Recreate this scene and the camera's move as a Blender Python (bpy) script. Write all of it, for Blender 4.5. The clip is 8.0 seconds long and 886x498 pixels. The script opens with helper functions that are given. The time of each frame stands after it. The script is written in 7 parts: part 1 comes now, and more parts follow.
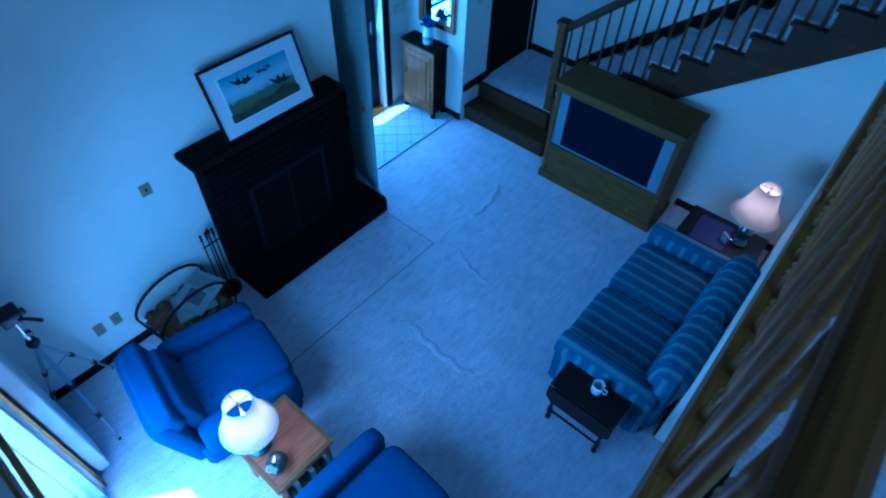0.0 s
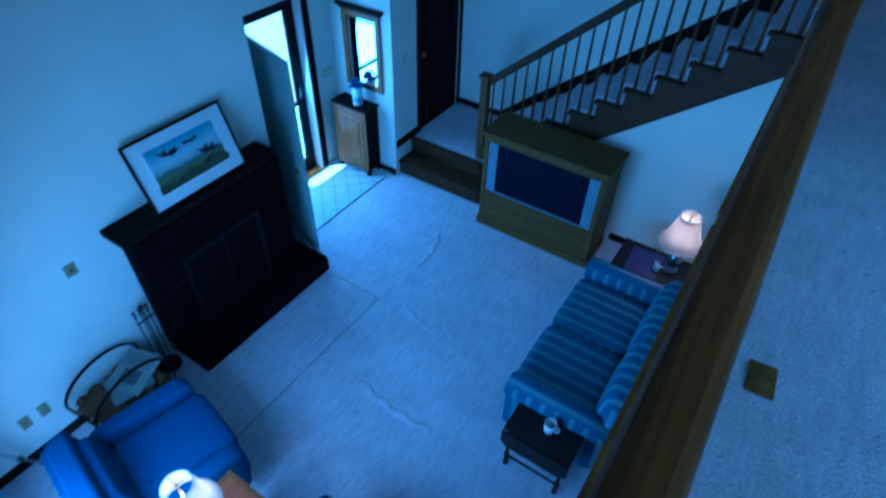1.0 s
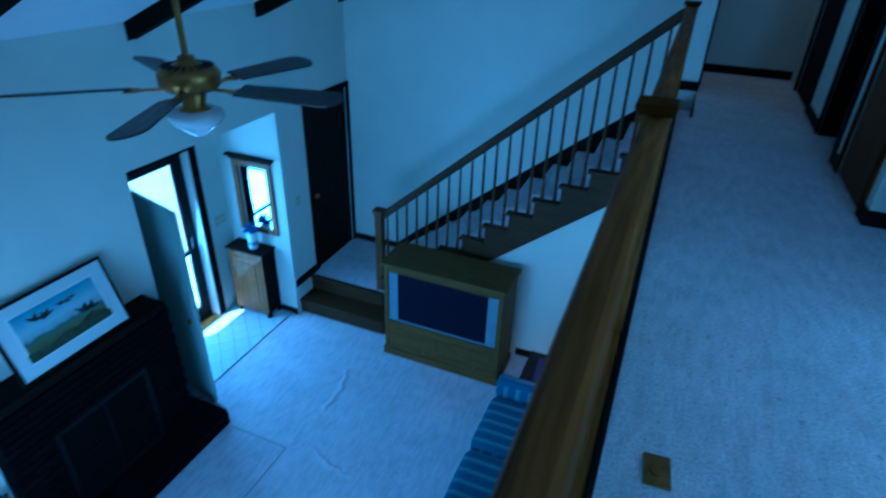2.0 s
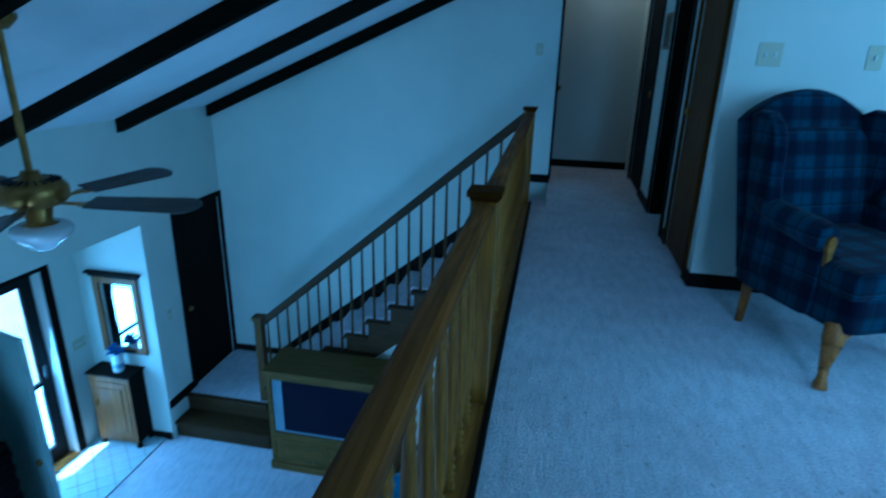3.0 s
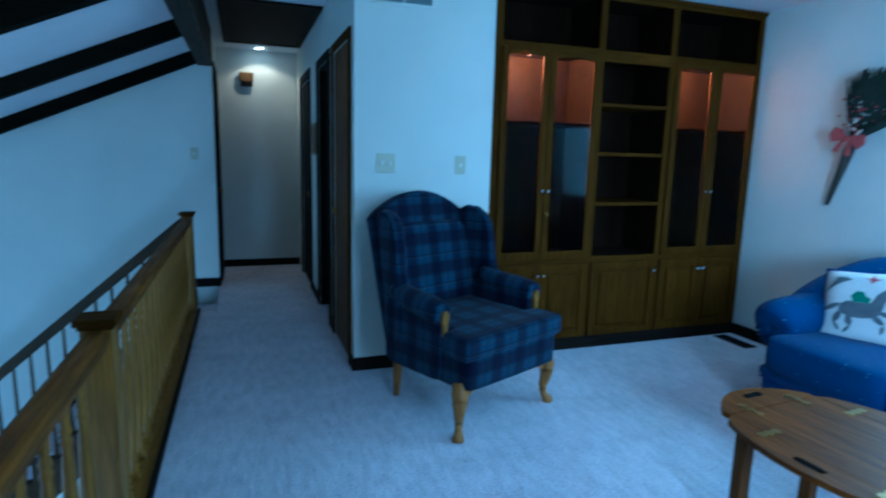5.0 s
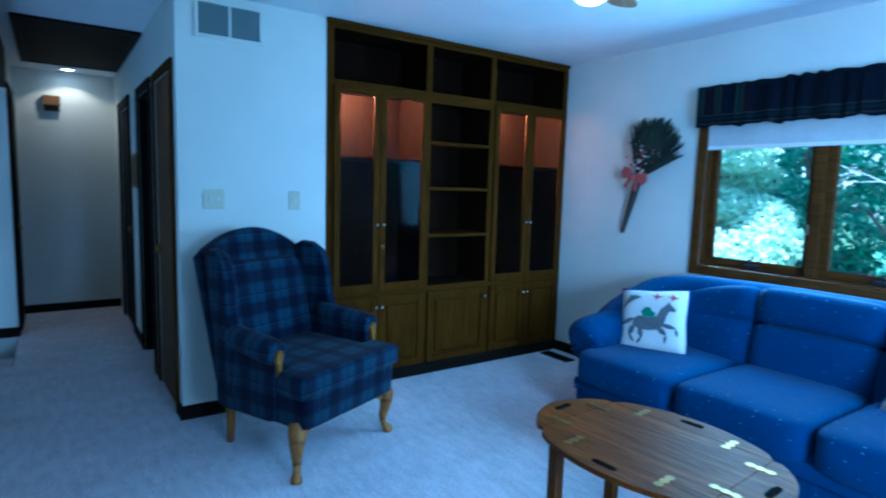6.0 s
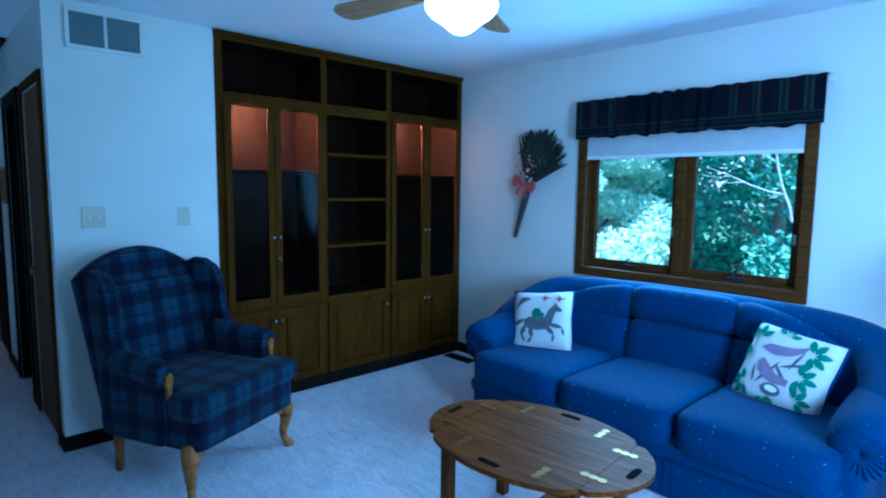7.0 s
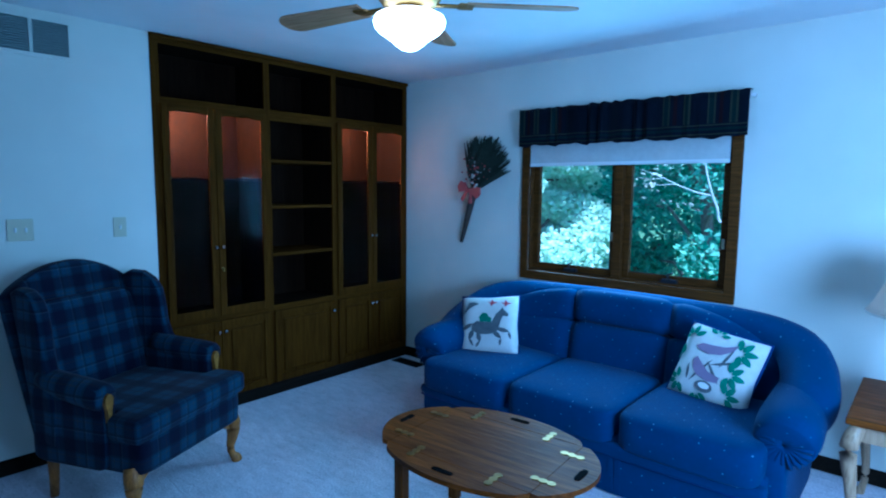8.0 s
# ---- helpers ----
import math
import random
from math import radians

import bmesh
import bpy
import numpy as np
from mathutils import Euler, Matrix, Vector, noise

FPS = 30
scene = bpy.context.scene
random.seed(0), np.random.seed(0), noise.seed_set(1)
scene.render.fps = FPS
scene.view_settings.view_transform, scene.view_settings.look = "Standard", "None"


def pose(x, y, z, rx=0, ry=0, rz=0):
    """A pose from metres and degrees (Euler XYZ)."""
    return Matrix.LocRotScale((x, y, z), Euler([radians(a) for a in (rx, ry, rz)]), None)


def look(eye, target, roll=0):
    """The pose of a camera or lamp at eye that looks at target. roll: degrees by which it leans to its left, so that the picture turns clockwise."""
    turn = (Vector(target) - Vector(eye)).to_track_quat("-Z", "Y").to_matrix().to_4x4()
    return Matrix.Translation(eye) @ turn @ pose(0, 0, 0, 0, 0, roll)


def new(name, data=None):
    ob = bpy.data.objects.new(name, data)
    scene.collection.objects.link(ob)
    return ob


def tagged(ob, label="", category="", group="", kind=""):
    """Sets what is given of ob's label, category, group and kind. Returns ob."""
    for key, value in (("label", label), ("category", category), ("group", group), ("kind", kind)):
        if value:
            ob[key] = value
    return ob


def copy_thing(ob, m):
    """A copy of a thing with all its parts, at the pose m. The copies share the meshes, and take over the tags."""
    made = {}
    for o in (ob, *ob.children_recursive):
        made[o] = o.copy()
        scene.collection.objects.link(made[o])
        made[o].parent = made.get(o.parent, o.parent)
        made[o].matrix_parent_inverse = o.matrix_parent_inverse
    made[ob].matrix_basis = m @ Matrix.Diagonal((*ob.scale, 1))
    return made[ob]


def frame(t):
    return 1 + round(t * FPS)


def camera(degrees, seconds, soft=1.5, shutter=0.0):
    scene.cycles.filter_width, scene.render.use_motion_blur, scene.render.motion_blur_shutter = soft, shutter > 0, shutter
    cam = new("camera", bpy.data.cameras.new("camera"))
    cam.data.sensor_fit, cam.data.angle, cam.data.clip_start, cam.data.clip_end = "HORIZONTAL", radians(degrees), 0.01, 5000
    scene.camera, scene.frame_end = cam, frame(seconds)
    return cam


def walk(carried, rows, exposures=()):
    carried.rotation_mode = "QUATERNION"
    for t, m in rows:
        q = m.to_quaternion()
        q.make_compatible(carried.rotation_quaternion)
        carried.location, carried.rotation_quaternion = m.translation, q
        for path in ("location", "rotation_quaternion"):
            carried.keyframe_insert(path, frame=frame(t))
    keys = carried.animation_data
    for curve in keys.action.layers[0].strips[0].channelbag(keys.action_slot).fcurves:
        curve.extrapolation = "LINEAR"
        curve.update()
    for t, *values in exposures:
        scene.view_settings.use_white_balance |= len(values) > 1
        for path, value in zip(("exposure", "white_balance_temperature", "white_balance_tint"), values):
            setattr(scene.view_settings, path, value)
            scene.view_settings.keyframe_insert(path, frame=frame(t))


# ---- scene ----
cam = camera(75.8, 8.0, 2.0, 0.5)

PATH = [
    (0, (-0.135, 0.51, 1.243), (-0.965, 1.545, -0.253), 2.4),
    (0.5, (-0.087, 0.535, 1.259), (-0.876, 1.624, -0.221), 2.2),
    (1, (-0.031, 0.55, 1.265), (-0.815, 1.784, -0.099), 1.8),
    (1.5, (0.02, 0.547, 1.281), (-0.734, 1.988, 0.117), 1.8),
    (1.7, (0.017, 0.564, 1.274), (-0.699, 2.077, 0.18), 1.9),
    (2.8, (0.207, 0.489, 1.276), (-0.209, 2.308, 0.555), 1.4),
    (3, (0.204, 0.477, 1.28), (-0.14, 2.332, 0.617), 1.5),
    (3.5, (0.261, 0.466, 1.293), (0.106, 2.386, 0.755), 1.5),
    (4, (0.339, 0.455, 1.313), (0.426, 2.399, 0.85), 1.6),
    (4.5, (0.393, 0.451, 1.326), (0.777, 2.374, 0.933), 1.5),
    (5, (0.433, 0.404, 1.358), (1.091, 2.264, 1.028), 1.5),
    (5.2, (0.446, 0.392, 1.376), (1.206, 2.218, 1.077), 1.9),
    (6.5, (0.489, 0.225, 1.431), (1.767, 1.749, 1.224), 0.9),
    (7, (0.504, 0.17, 1.476), (1.866, 1.619, 1.265), 0.7),
    (7.5, (0.477, 0.18, 1.51), (1.918, 1.551, 1.3), 0.6),
    (8, (0.467, 0.173, 1.536), (1.966, 1.48, 1.321), 0.5),
]
walk(cam, [(t, look(e, g, r)) for t, e, g, r in PATH],
     exposures=[(0.0, 1.15, 3240, 4), (1.7, 1.3, 3250, -4), (2.8, 1.37, 3440, -9), (4.0, 1.53, 3600, -8), (5.0, 1.74, 3760, -4), (6.3, 1.86, 3760, 3), (8.0, 1.25, 3720, 4)])

# ---------- levels ----------
F = -2.8          # lower floor
C = 2.44          # loft ceiling
XW = -3.56        # fireplace wall
XD = -4.37        # front door wall
YS = 6.36         # stair wall
YB = 3.79         # bookcase wall
XE = 4.11         # window wall
WY0, WY1, WZ0 = 1.112, 2.495, 0.925   # loft window opening
RISE = 0.1867
LAND = F + 2 * RISE

# ---------- light ----------
world = bpy.data.worlds.new("world")
scene.world = world
world.use_nodes = True
wn = world.node_tree
sky = wn.nodes.new("ShaderNodeTexSky")
sky.sky_type = 'NISHITA'
sky.sun_disc = False
sky.sun_elevation = radians(72.8)
sky.sun_rotation = radians(215)
wn.links.new(sky.outputs[0], wn.nodes["Background"].inputs[0])
wn.nodes["Background"].inputs[1].default_value = 0.15

sun = new("sun", bpy.data.lights.new("sun", 'SUN'))
sun.data.energy = 5.0
sun.data.angle = radians(0.6)
sun.data.color = (1.0, 0.95, 0.86)
sun.matrix_world = look((-6, -6, 20), (-6 + 0.17, -6 + 0.24, 20 - 0.95))


def area_lamp(name, eye, target, w, h, watts, color, spread=180):
    ob = new(name, bpy.data.lights.new(name, 'AREA'))
    ob.data.shape = 'RECTANGLE'
    ob.data.size, ob.data.size_y, ob.data.energy, ob.data.color = w, h, watts, color
    ob.data.spread = radians(spread)
    ob.matrix_world = look(eye, target)
    return ob


def bulb(name, at, watts, color, radius=0.03):
    ob = new(name, bpy.data.lights.new(name, 'POINT'))
    ob.data.energy, ob.data.color, ob.data.shadow_soft_size = watts, color, radius
    ob.location = at
    return ob


area_lamp("glass_door_daylight", (-1.75, 0.06, F + 1.05), (-1.65, 2.1, F + 0.12), 1.7, 1.9, 23, (0.60, 0.80, 0.97), 155)
area_lamp("front_door_daylight", (XD - 0.08, 4.17, F + 1.05), (-2.0, 4.2, F + 0.6), 0.8, 1.85, 10, (0.55, 0.8, 1.0))
area_lamp("loft_window_daylight", (XE - 0.07, 1.8, 1.3), (0.0, 1.9, 0.7), 1.25, 0.75, 10, (0.65, 0.94, 0.96))
area_lamp("south_window_daylight", (1.70, -1.35, 1.4), (4.0, 0.75, 0.25), 1.2, 1.1, 25, (0.71, 0.87, 1.0), 132)
spot = new("hall_light", bpy.data.lights.new("hall_light", 'SPOT'))
spot.data.energy, spot.data.color, spot.data.shadow_soft_size = 3.6, (1.0, 0.66, 0.34), 0.03
spot.data.spot_size, spot.data.spot_blend = radians(128), 0.35
spot.matrix_world = look((0.65, 7.12, C - 0.012), (0.65, 7.13, 0.0))
bulb("cabinet_light_a", (2.24, 3.90, 2.032), 68, (1.0, 0.33, 0.13), 0.02)
bulb("cabinet_light_b", (3.54, 3.90, 2.032), 70, (1.0, 0.33, 0.12), 0.02)
bulb("lamp_light_a", (-0.265, 4.67, F + 0.99), 3.2, (1.0, 0.62, 0.4), 0.04)
bulb("lamp_light_b", (-1.86, 0.92, F + 0.96), 2.0, (1.0, 0.66, 0.46), 0.04)

# ---------- materials ----------


def base_mat(name):
    m = bpy.data.materials.new(name)
    m.use_nodes = True
    nt = m.node_tree
    return m, nt, nt.nodes["Principled BSDF"]


def tex_coord(nt, scale=(1, 1, 1)):
    tc = nt.nodes.new("ShaderNodeTexCoord")
    mp = nt.nodes.new("ShaderNodeMapping")
    mp.inputs["Scale"].default_value = scale
    nt.links.new(tc.outputs["Object"], mp.inputs["Vector"])
    return mp.outputs["Vector"]


def noise_tex(nt, vec, scale, detail=4.0, rough=0.55, distort=0.0):
    n = nt.nodes.new("ShaderNodeTexNoise")
    n.inputs["Scale"].default_value = scale
    n.inputs["Detail"].default_value = detail
    n.inputs["Roughness"].default_value = rough
    n.inputs["Distortion"].default_value = distort
    nt.links.new(vec, n.inputs["Vector"])
    return n.outputs["Fac"]


def ramp(nt, fac, stops, kind='LINEAR'):
    r = nt.nodes.new("ShaderNodeValToRGB")
    r.color_ramp.interpolation = kind
    els = r.color_ramp.elements
    while len(els) < len(stops):
        els.new(0.5)
    for el, (p, c) in zip(els, stops):
        el.position, el.color = p, (*c, 1.0)
    nt.links.new(fac, r.inputs["Fac"])
    return r.outputs["Color"]


def mix(nt, a, b, fac, mode='MIX'):
    n = nt.nodes.new("ShaderNodeMix")
    n.data_type, n.blend_type = 'RGBA', mode
    for sock, v in ((n.inputs["Factor"], fac), (n.inputs["A"], a), (n.inputs["B"], b)):
        if isinstance(v, (int, float)):
            sock.default_value = v
        elif isinstance(v, tuple):
            sock.default_value = (*v, 1.0)
        else:
            nt.links.new(v, sock)
    return n.outputs["Result"]


def calc(nt, op, a, b=0.0, c=None):
    n = nt.nodes.new("ShaderNodeMath")
    n.operation = op
    for i, v in enumerate((a, b) if c is None else (a, b, c)):
        if isinstance(v, (int, float)):
            n.inputs[i].default_value = v
        else:
            nt.links.new(v, n.inputs[i])
    return n.outputs[0]


def bump(nt, bsdf, height, strength, dist):
    n = nt.nodes.new("ShaderNodeBump")
    n.inputs["Strength"].default_value, n.inputs["Distance"].default_value = strength, dist
    nt.links.new(height, n.inputs["Height"])
    nt.links.new(n.outputs["Normal"], bsdf.inputs["Normal"])


def dark(c, k):
    return tuple(v * k for v in c)


def plain(name, color, rough=0.5, metal=0.0, var=0.12, scale=6.0, relief=0.0, grain=120.0, coat=0.0, spec=0.5):
    m, nt, b = base_mat(name)
    v = tex_coord(nt)
    big = noise_tex(nt, v, scale, 3.0)
    nt.links.new(ramp(nt, big, [(0.3, dark(color, 1 - var)), (0.7, dark(color, 1 + var * 0.6))]), b.inputs["Base Color"])
    b.inputs["Roughness"].default_value, b.inputs["Metallic"].default_value = rough, metal
    b.inputs["Coat Weight"].default_value = coat
    b.inputs["Specular IOR Level"].default_value = spec
    if relief:
        bump(nt, b, noise_tex(nt, v, grain, 3.0), 0.5, relief)
    return m


def wood(name, lo, hi, axis='x', rough=0.38, fine=1.0, coat=0.15, spec=0.35):
    m, nt, b = base_mat(name)
    long, across = 1.2 * fine, 22.0 * fine
    sc = {'x': (long, across, across), 'y': (across, long, across), 'z': (across, across, long)}[axis]
    v = tex_coord(nt, sc)
    rings = noise_tex(nt, v, 1.0, 5.0, 0.65, 1.6)
    pores = noise_tex(nt, v, 6.0, 3.0, 0.6)
    info = nt.nodes.new("ShaderNodeObjectInfo")
    base = ramp(nt, rings, [(0.28, lo), (0.5, tuple((p + q) / 2 for p, q in zip(lo, hi))), (0.72, hi)])
    col = mix(nt, base, ramp(nt, pores, [(0.35, (0.45, 0.42, 0.4)), (0.6, (1, 1, 1))]), 0.55, 'MULTIPLY')
    col = mix(nt, col, (0.8, 0.78, 0.76), calc(nt, 'MULTIPLY', info.outputs["Random"], 0.35), 'MULTIPLY')
    nt.links.new(col, b.inputs["Base Color"])
    nt.links.new(ramp(nt, pores, [(0.3, (rough + 0.2,) * 3), (0.7, (rough,) * 3)]), b.inputs["Roughness"])
    b.inputs["Coat Weight"].default_value = coat
    b.inputs["Specular IOR Level"].default_value = spec
    bump(nt, b, pores, 0.25, 0.0012)
    return m


def carpet_mat(name, lo, hi, flecks=0.7):
    m, nt, b = base_mat(name)
    v = tex_coord(nt)
    big = noise_tex(nt, v, 1.3, 3.0)
    tuft = noise_tex(nt, v, 95.0, 3.0, 0.7)
    mid = noise_tex(nt, tex_coord(nt, (1.0, 0.3, 1.0)), 24.0, 3.0, 0.6)
    col = mix(nt, lo, hi, ramp(nt, tuft, [(0.32, (0, 0, 0)), (0.62, (1, 1, 1))]))
    col = mix(nt, col, ramp(nt, big, [(0.35, (0.86, 0.86, 0.86)), (0.65, (1, 1, 1))]), 1.0, 'MULTIPLY')
    col = mix(nt, col, ramp(nt, mid, [(0.3, (0.74, 0.74, 0.75)), (0.6, (1, 1, 1))]), 0.75, 'MULTIPLY')
    worn = noise_tex(nt, tex_coord(nt, (0.5, 1.0, 1.0)), 4.5, 4.0, 0.65, 0.6)
    col = mix(nt, col, ramp(nt, worn, [(0.34, (0.88, 0.88, 0.89)), (0.56, (1, 1, 1))]), 0.8, 'MULTIPLY')
    fleck = noise_tex(nt, tex_coord(nt, (1.0, 0.45, 1.0)), 52.0, 2.0, 0.5)
    col = mix(nt, col, ramp(nt, fleck, [(0.28, (0.5, 0.5, 0.52)), (0.34, (1, 1, 1))]), flecks, 'MULTIPLY')
    nt.links.new(col, b.inputs["Base Color"])
    b.inputs["Roughness"].default_value = 0.95
    b.inputs["Specular IOR Level"].default_value = 0.1
    b.inputs["Sheen Weight"].default_value = 0.2
    h = calc(nt, 'ADD', tuft, calc(nt, 'MULTIPLY', mid, 0.8))
    bump(nt, b, h, 0.85, 0.012)
    return m


def weave_coords(nt):
    """u runs across the cloth, v along it, on level, front and side faces alike."""
    tc = nt.nodes.new("ShaderNodeTexCoord")
    p = nt.nodes.new("ShaderNodeSeparateXYZ")
    n = nt.nodes.new("ShaderNodeSeparateXYZ")
    nt.links.new(tc.outputs["Object"], p.inputs[0])
    nt.links.new(tc.outputs["Normal"], n.inputs[0])
    side = calc(nt, 'GREATER_THAN', calc(nt, 'ABSOLUTE', n.outputs[0]), 0.72)
    level = calc(nt, 'GREATER_THAN', calc(nt, 'ABSOLUTE', n.outputs[2]), 0.68)

    def pick(k, yes, no):
        return calc(nt, 'ADD', calc(nt, 'MULTIPLY', k, yes), calc(nt, 'MULTIPLY', calc(nt, 'SUBTRACT', 1.0, k), no))
    u = pick(side, p.outputs[1], p.outputs[0])
    v = pick(level, p.outputs[1], p.outputs[2])
    return tc.outputs["Object"], u, v, p.outputs[1]


def cloth_finish(nt, b, obj, col, grain=420.0, relief=0.0012, rough=0.9):
    g = noise_tex(nt, obj, grain, 2.0)
    soft = noise_tex(nt, obj, 7.0, 3.0)
    col = mix(nt, col, ramp(nt, g, [(0.3, (0.72, 0.72, 0.72)), (0.65, (1, 1, 1))]), 0.5, 'MULTIPLY')
    col = mix(nt, col, ramp(nt, soft, [(0.3, (0.82, 0.82, 0.82)), (0.65, (1, 1, 1))]), 0.7, 'MULTIPLY')
    nt.links.new(col, b.inputs["Base Color"])
    b.inputs["Roughness"].default_value = rough
    b.inputs["Specular IOR Level"].default_value = 0.2
    b.inputs["Sheen Weight"].default_value = 0.04
    bump(nt, b, g, 0.5, relief)


def cloth(name, color):
    m, nt, b = base_mat(name)
    obj, u, v, y = weave_coords(nt)
    col = mix(nt, color, dark(color, 0.82), noise_tex(nt, obj, 30.0))
    cloth_finish(nt, b, obj, col)
    return m


def plaid_mat(name):
    m, nt, b = base_mat(name)
    obj, u, v, y = weave_coords(nt)

    def bands(c, period, stops):
        return ramp(nt, calc(nt, 'FRACT', calc(nt, 'DIVIDE', c, period)), stops, 'CONSTANT')
    navy, slate, pale, red = (0.0006, 0.0010, 0.015), (0.018, 0.040, 0.078), (0.12, 0.14, 0.16), (0.075, 0.05, 0.038)
    stops = [(0.0, navy), (0.30, dark(slate, 0.6)), (0.36, slate), (0.52, pale), (0.545, dark(slate, 0.45)), (0.62, slate), (0.80, red), (0.82, slate), (0.90, dark(slate, 0.5)), (0.95, navy)]
    a = bands(u, 0.172, stops)
    c = bands(v, 0.172, stops)
    col = mix(nt, mix(nt, a, c, 0.5), mix(nt, a, c, 1.0, 'DARKEN'), 0.55)
    cloth_finish(nt, b, obj, col)
    return m


def stripe_mat(name):
    m, nt, b = base_mat(name)
    obj, u, v, y = weave_coords(nt)
    blue, pale, grey = (0.060, 0.105, 0.19), (0.20, 0.24, 0.29), (0.12, 0.165, 0.24)
    col = ramp(nt, calc(nt, 'FRACT', calc(nt, 'DIVIDE', u, 0.108)),
               [(0.0, pale), (0.22, pale), (0.30, grey), (0.44, blue), (0.62, blue), (0.66, grey), (0.70, blue), (0.86, blue), (0.94, grey), (1.0, pale)])
    cloth_finish(nt, b, obj, col)
    return m


def dotted_mat(name, base, dot):
    m, nt, b = base_mat(name)
    obj, u, v, y = weave_coords(nt)
    def lattice(shift):
        d = []
        for c in (u, v):
            f = calc(nt, 'SUBTRACT', calc(nt, 'FRACT', calc(nt, 'ADD', calc(nt, 'DIVIDE', c, 0.105), shift)), 0.5)
            d.append(calc(nt, 'ABSOLUTE', f))
        return calc(nt, 'ADD', d[0], d[1])
    near = calc(nt, 'MINIMUM', lattice(0.0), lattice(0.5))
    spot = ramp(nt, near, [(0.0, (1, 1, 1)), (0.03, (1, 1, 1)), (0.055, (0, 0, 0))])
    spot = calc(nt, 'MULTIPLY', spot, ramp(nt, noise_tex(nt, obj, 9.0), [(0.42, (0, 0, 0)), (0.6, (0.75, 0.75, 0.75))]))
    fleck = noise_tex(nt, obj, 60.0)
    col = mix(nt, mix(nt, base, dark(base, 0.75), fleck), dot, spot)
    cloth_finish(nt, b, obj, col)
    return m


def brick_mat(name, lo, hi):
    m, nt, b = base_mat(name)
    v = tex_coord(nt)
    info = nt.nodes.new("ShaderNodeObjectInfo")
    col = ramp(nt, info.outputs["Random"], [(0.0, lo), (1.0, hi)])
    n = noise_tex(nt, v, 40.0, 4.0)
    col = mix(nt, col, ramp(nt, n, [(0.3, (0.6, 0.6, 0.6)), (0.7, (1, 1, 1))]), 0.8, 'MULTIPLY')
    nt.links.new(col, b.inputs["Base Color"])
    b.inputs["Roughness"].default_value = 0.9
    b.inputs["Specular IOR Level"].default_value = 0.08
    bump(nt, b, n, 0.6, 0.004)
    return m


def glass_mat(name, rough=0.0):
    m, nt, b = base_mat(name)
    b.inputs["Transmission Weight"].default_value = 1.0
    b.inputs["Roughness"].default_value = rough
    b.inputs["IOR"].default_value = 1.45
    b.inputs["Base Color"].default_value = (0.97, 0.99, 0.98, 1)
    return m


def glow(name, color, strength):
    m, nt, b = base_mat(name)
    b.inputs["Base Color"].default_value = (*color, 1)
    b.inputs["Emission Color"].default_value = (*color, 1)
    b.inputs["Emission Strength"].default_value = strength
    b.inputs["Roughness"].default_value = 0.4
    return m


def shade_mat(name, color, glow_strength):
    """Lampshade cloth, lit from inside by its bulb."""
    m, nt, b = base_mat(name)
    tc = nt.nodes.new("ShaderNodeTexCoord")
    n = noise_tex(nt, tc.outputs["Object"], 160.0)
    nt.links.new(ramp(nt, n, [(0.3, dark(color, 0.88)), (0.7, color)]), b.inputs["Base Color"])
    b.inputs["Roughness"].default_value = 0.85
    b.inputs["Transmission Weight"].default_value = 0.0
    tr = nt.nodes.new("ShaderNodeBsdfTranslucent")
    tr.inputs["Color"].default_value = (*color, 1)
    mx = nt.nodes.new("ShaderNodeMixShader")
    mx.inputs[0].default_value = glow_strength
    out = nt.nodes["Material Output"]
    nt.links.new(b.outputs[0], mx.inputs[1])
    nt.links.new(tr.outputs[0], mx.inputs[2])
    nt.links.new(mx.outputs[0], out.inputs["Surface"])
    return m


def leaf_mat(name, lo, hi):
    m, nt, b = base_mat(name)
    geo = nt.nodes.new("ShaderNodeNewGeometry")
    col = ramp(nt, geo.outputs["Random Per Island"], [(0.0, lo), (1.0, hi)])
    nt.links.new(col, b.inputs["Base Color"])
    b.inputs["Roughness"].default_value = 0.5
    tr = nt.nodes.new("ShaderNodeBsdfTranslucent")
    nt.links.new(col, tr.inputs["Color"])
    mx = nt.nodes.new("ShaderNodeMixShader")
    mx.inputs[0].default_value = 0.5
    nt.links.new(b.outputs[0], mx.inputs[1])
    nt.links.new(tr.outputs[0], mx.inputs[2])
    nt.links.new(mx.outputs[0], nt.nodes["Material Output"].inputs["Surface"])
    return m


M_WALL = plain("wall_paint", (0.69, 0.70, 0.63), 0.75, var=0.05, scale=2.2, relief=0.0012, grain=160, spec=0.3)
M_CEIL = plain("ceiling_paint", (0.78, 0.79, 0.8), 0.85, var=0.04, scale=3.0, relief=0.002, grain=110)
M_CARPET = carpet_mat("lower_carpet", (0.56, 0.53, 0.58), (0.86, 0.81, 0.87), 0.15)
M_LOFT = carpet_mat("loft_carpet", (0.60, 0.57, 0.62), (0.95, 0.91, 0.96))
M_TILE = plain("floor_tile", (0.55, 0.58, 0.6), 0.28, var=0.1, scale=14, relief=0.0006, grain=60)
M_GROUT = plain("grout", (0.2, 0.2, 0.2), 0.9)
M_TRIM = wood("dark_trim_wood", (0.004, 0.003, 0.0018), (0.014, 0.0095, 0.005), 'x', 0.6, coat=0.0, spec=0.12)
M_TRIM_Z = wood("dark_door_wood", (0.003, 0.0022, 0.0012), (0.010, 0.0065, 0.003), 'z', 0.65, coat=0.0, spec=0.1)
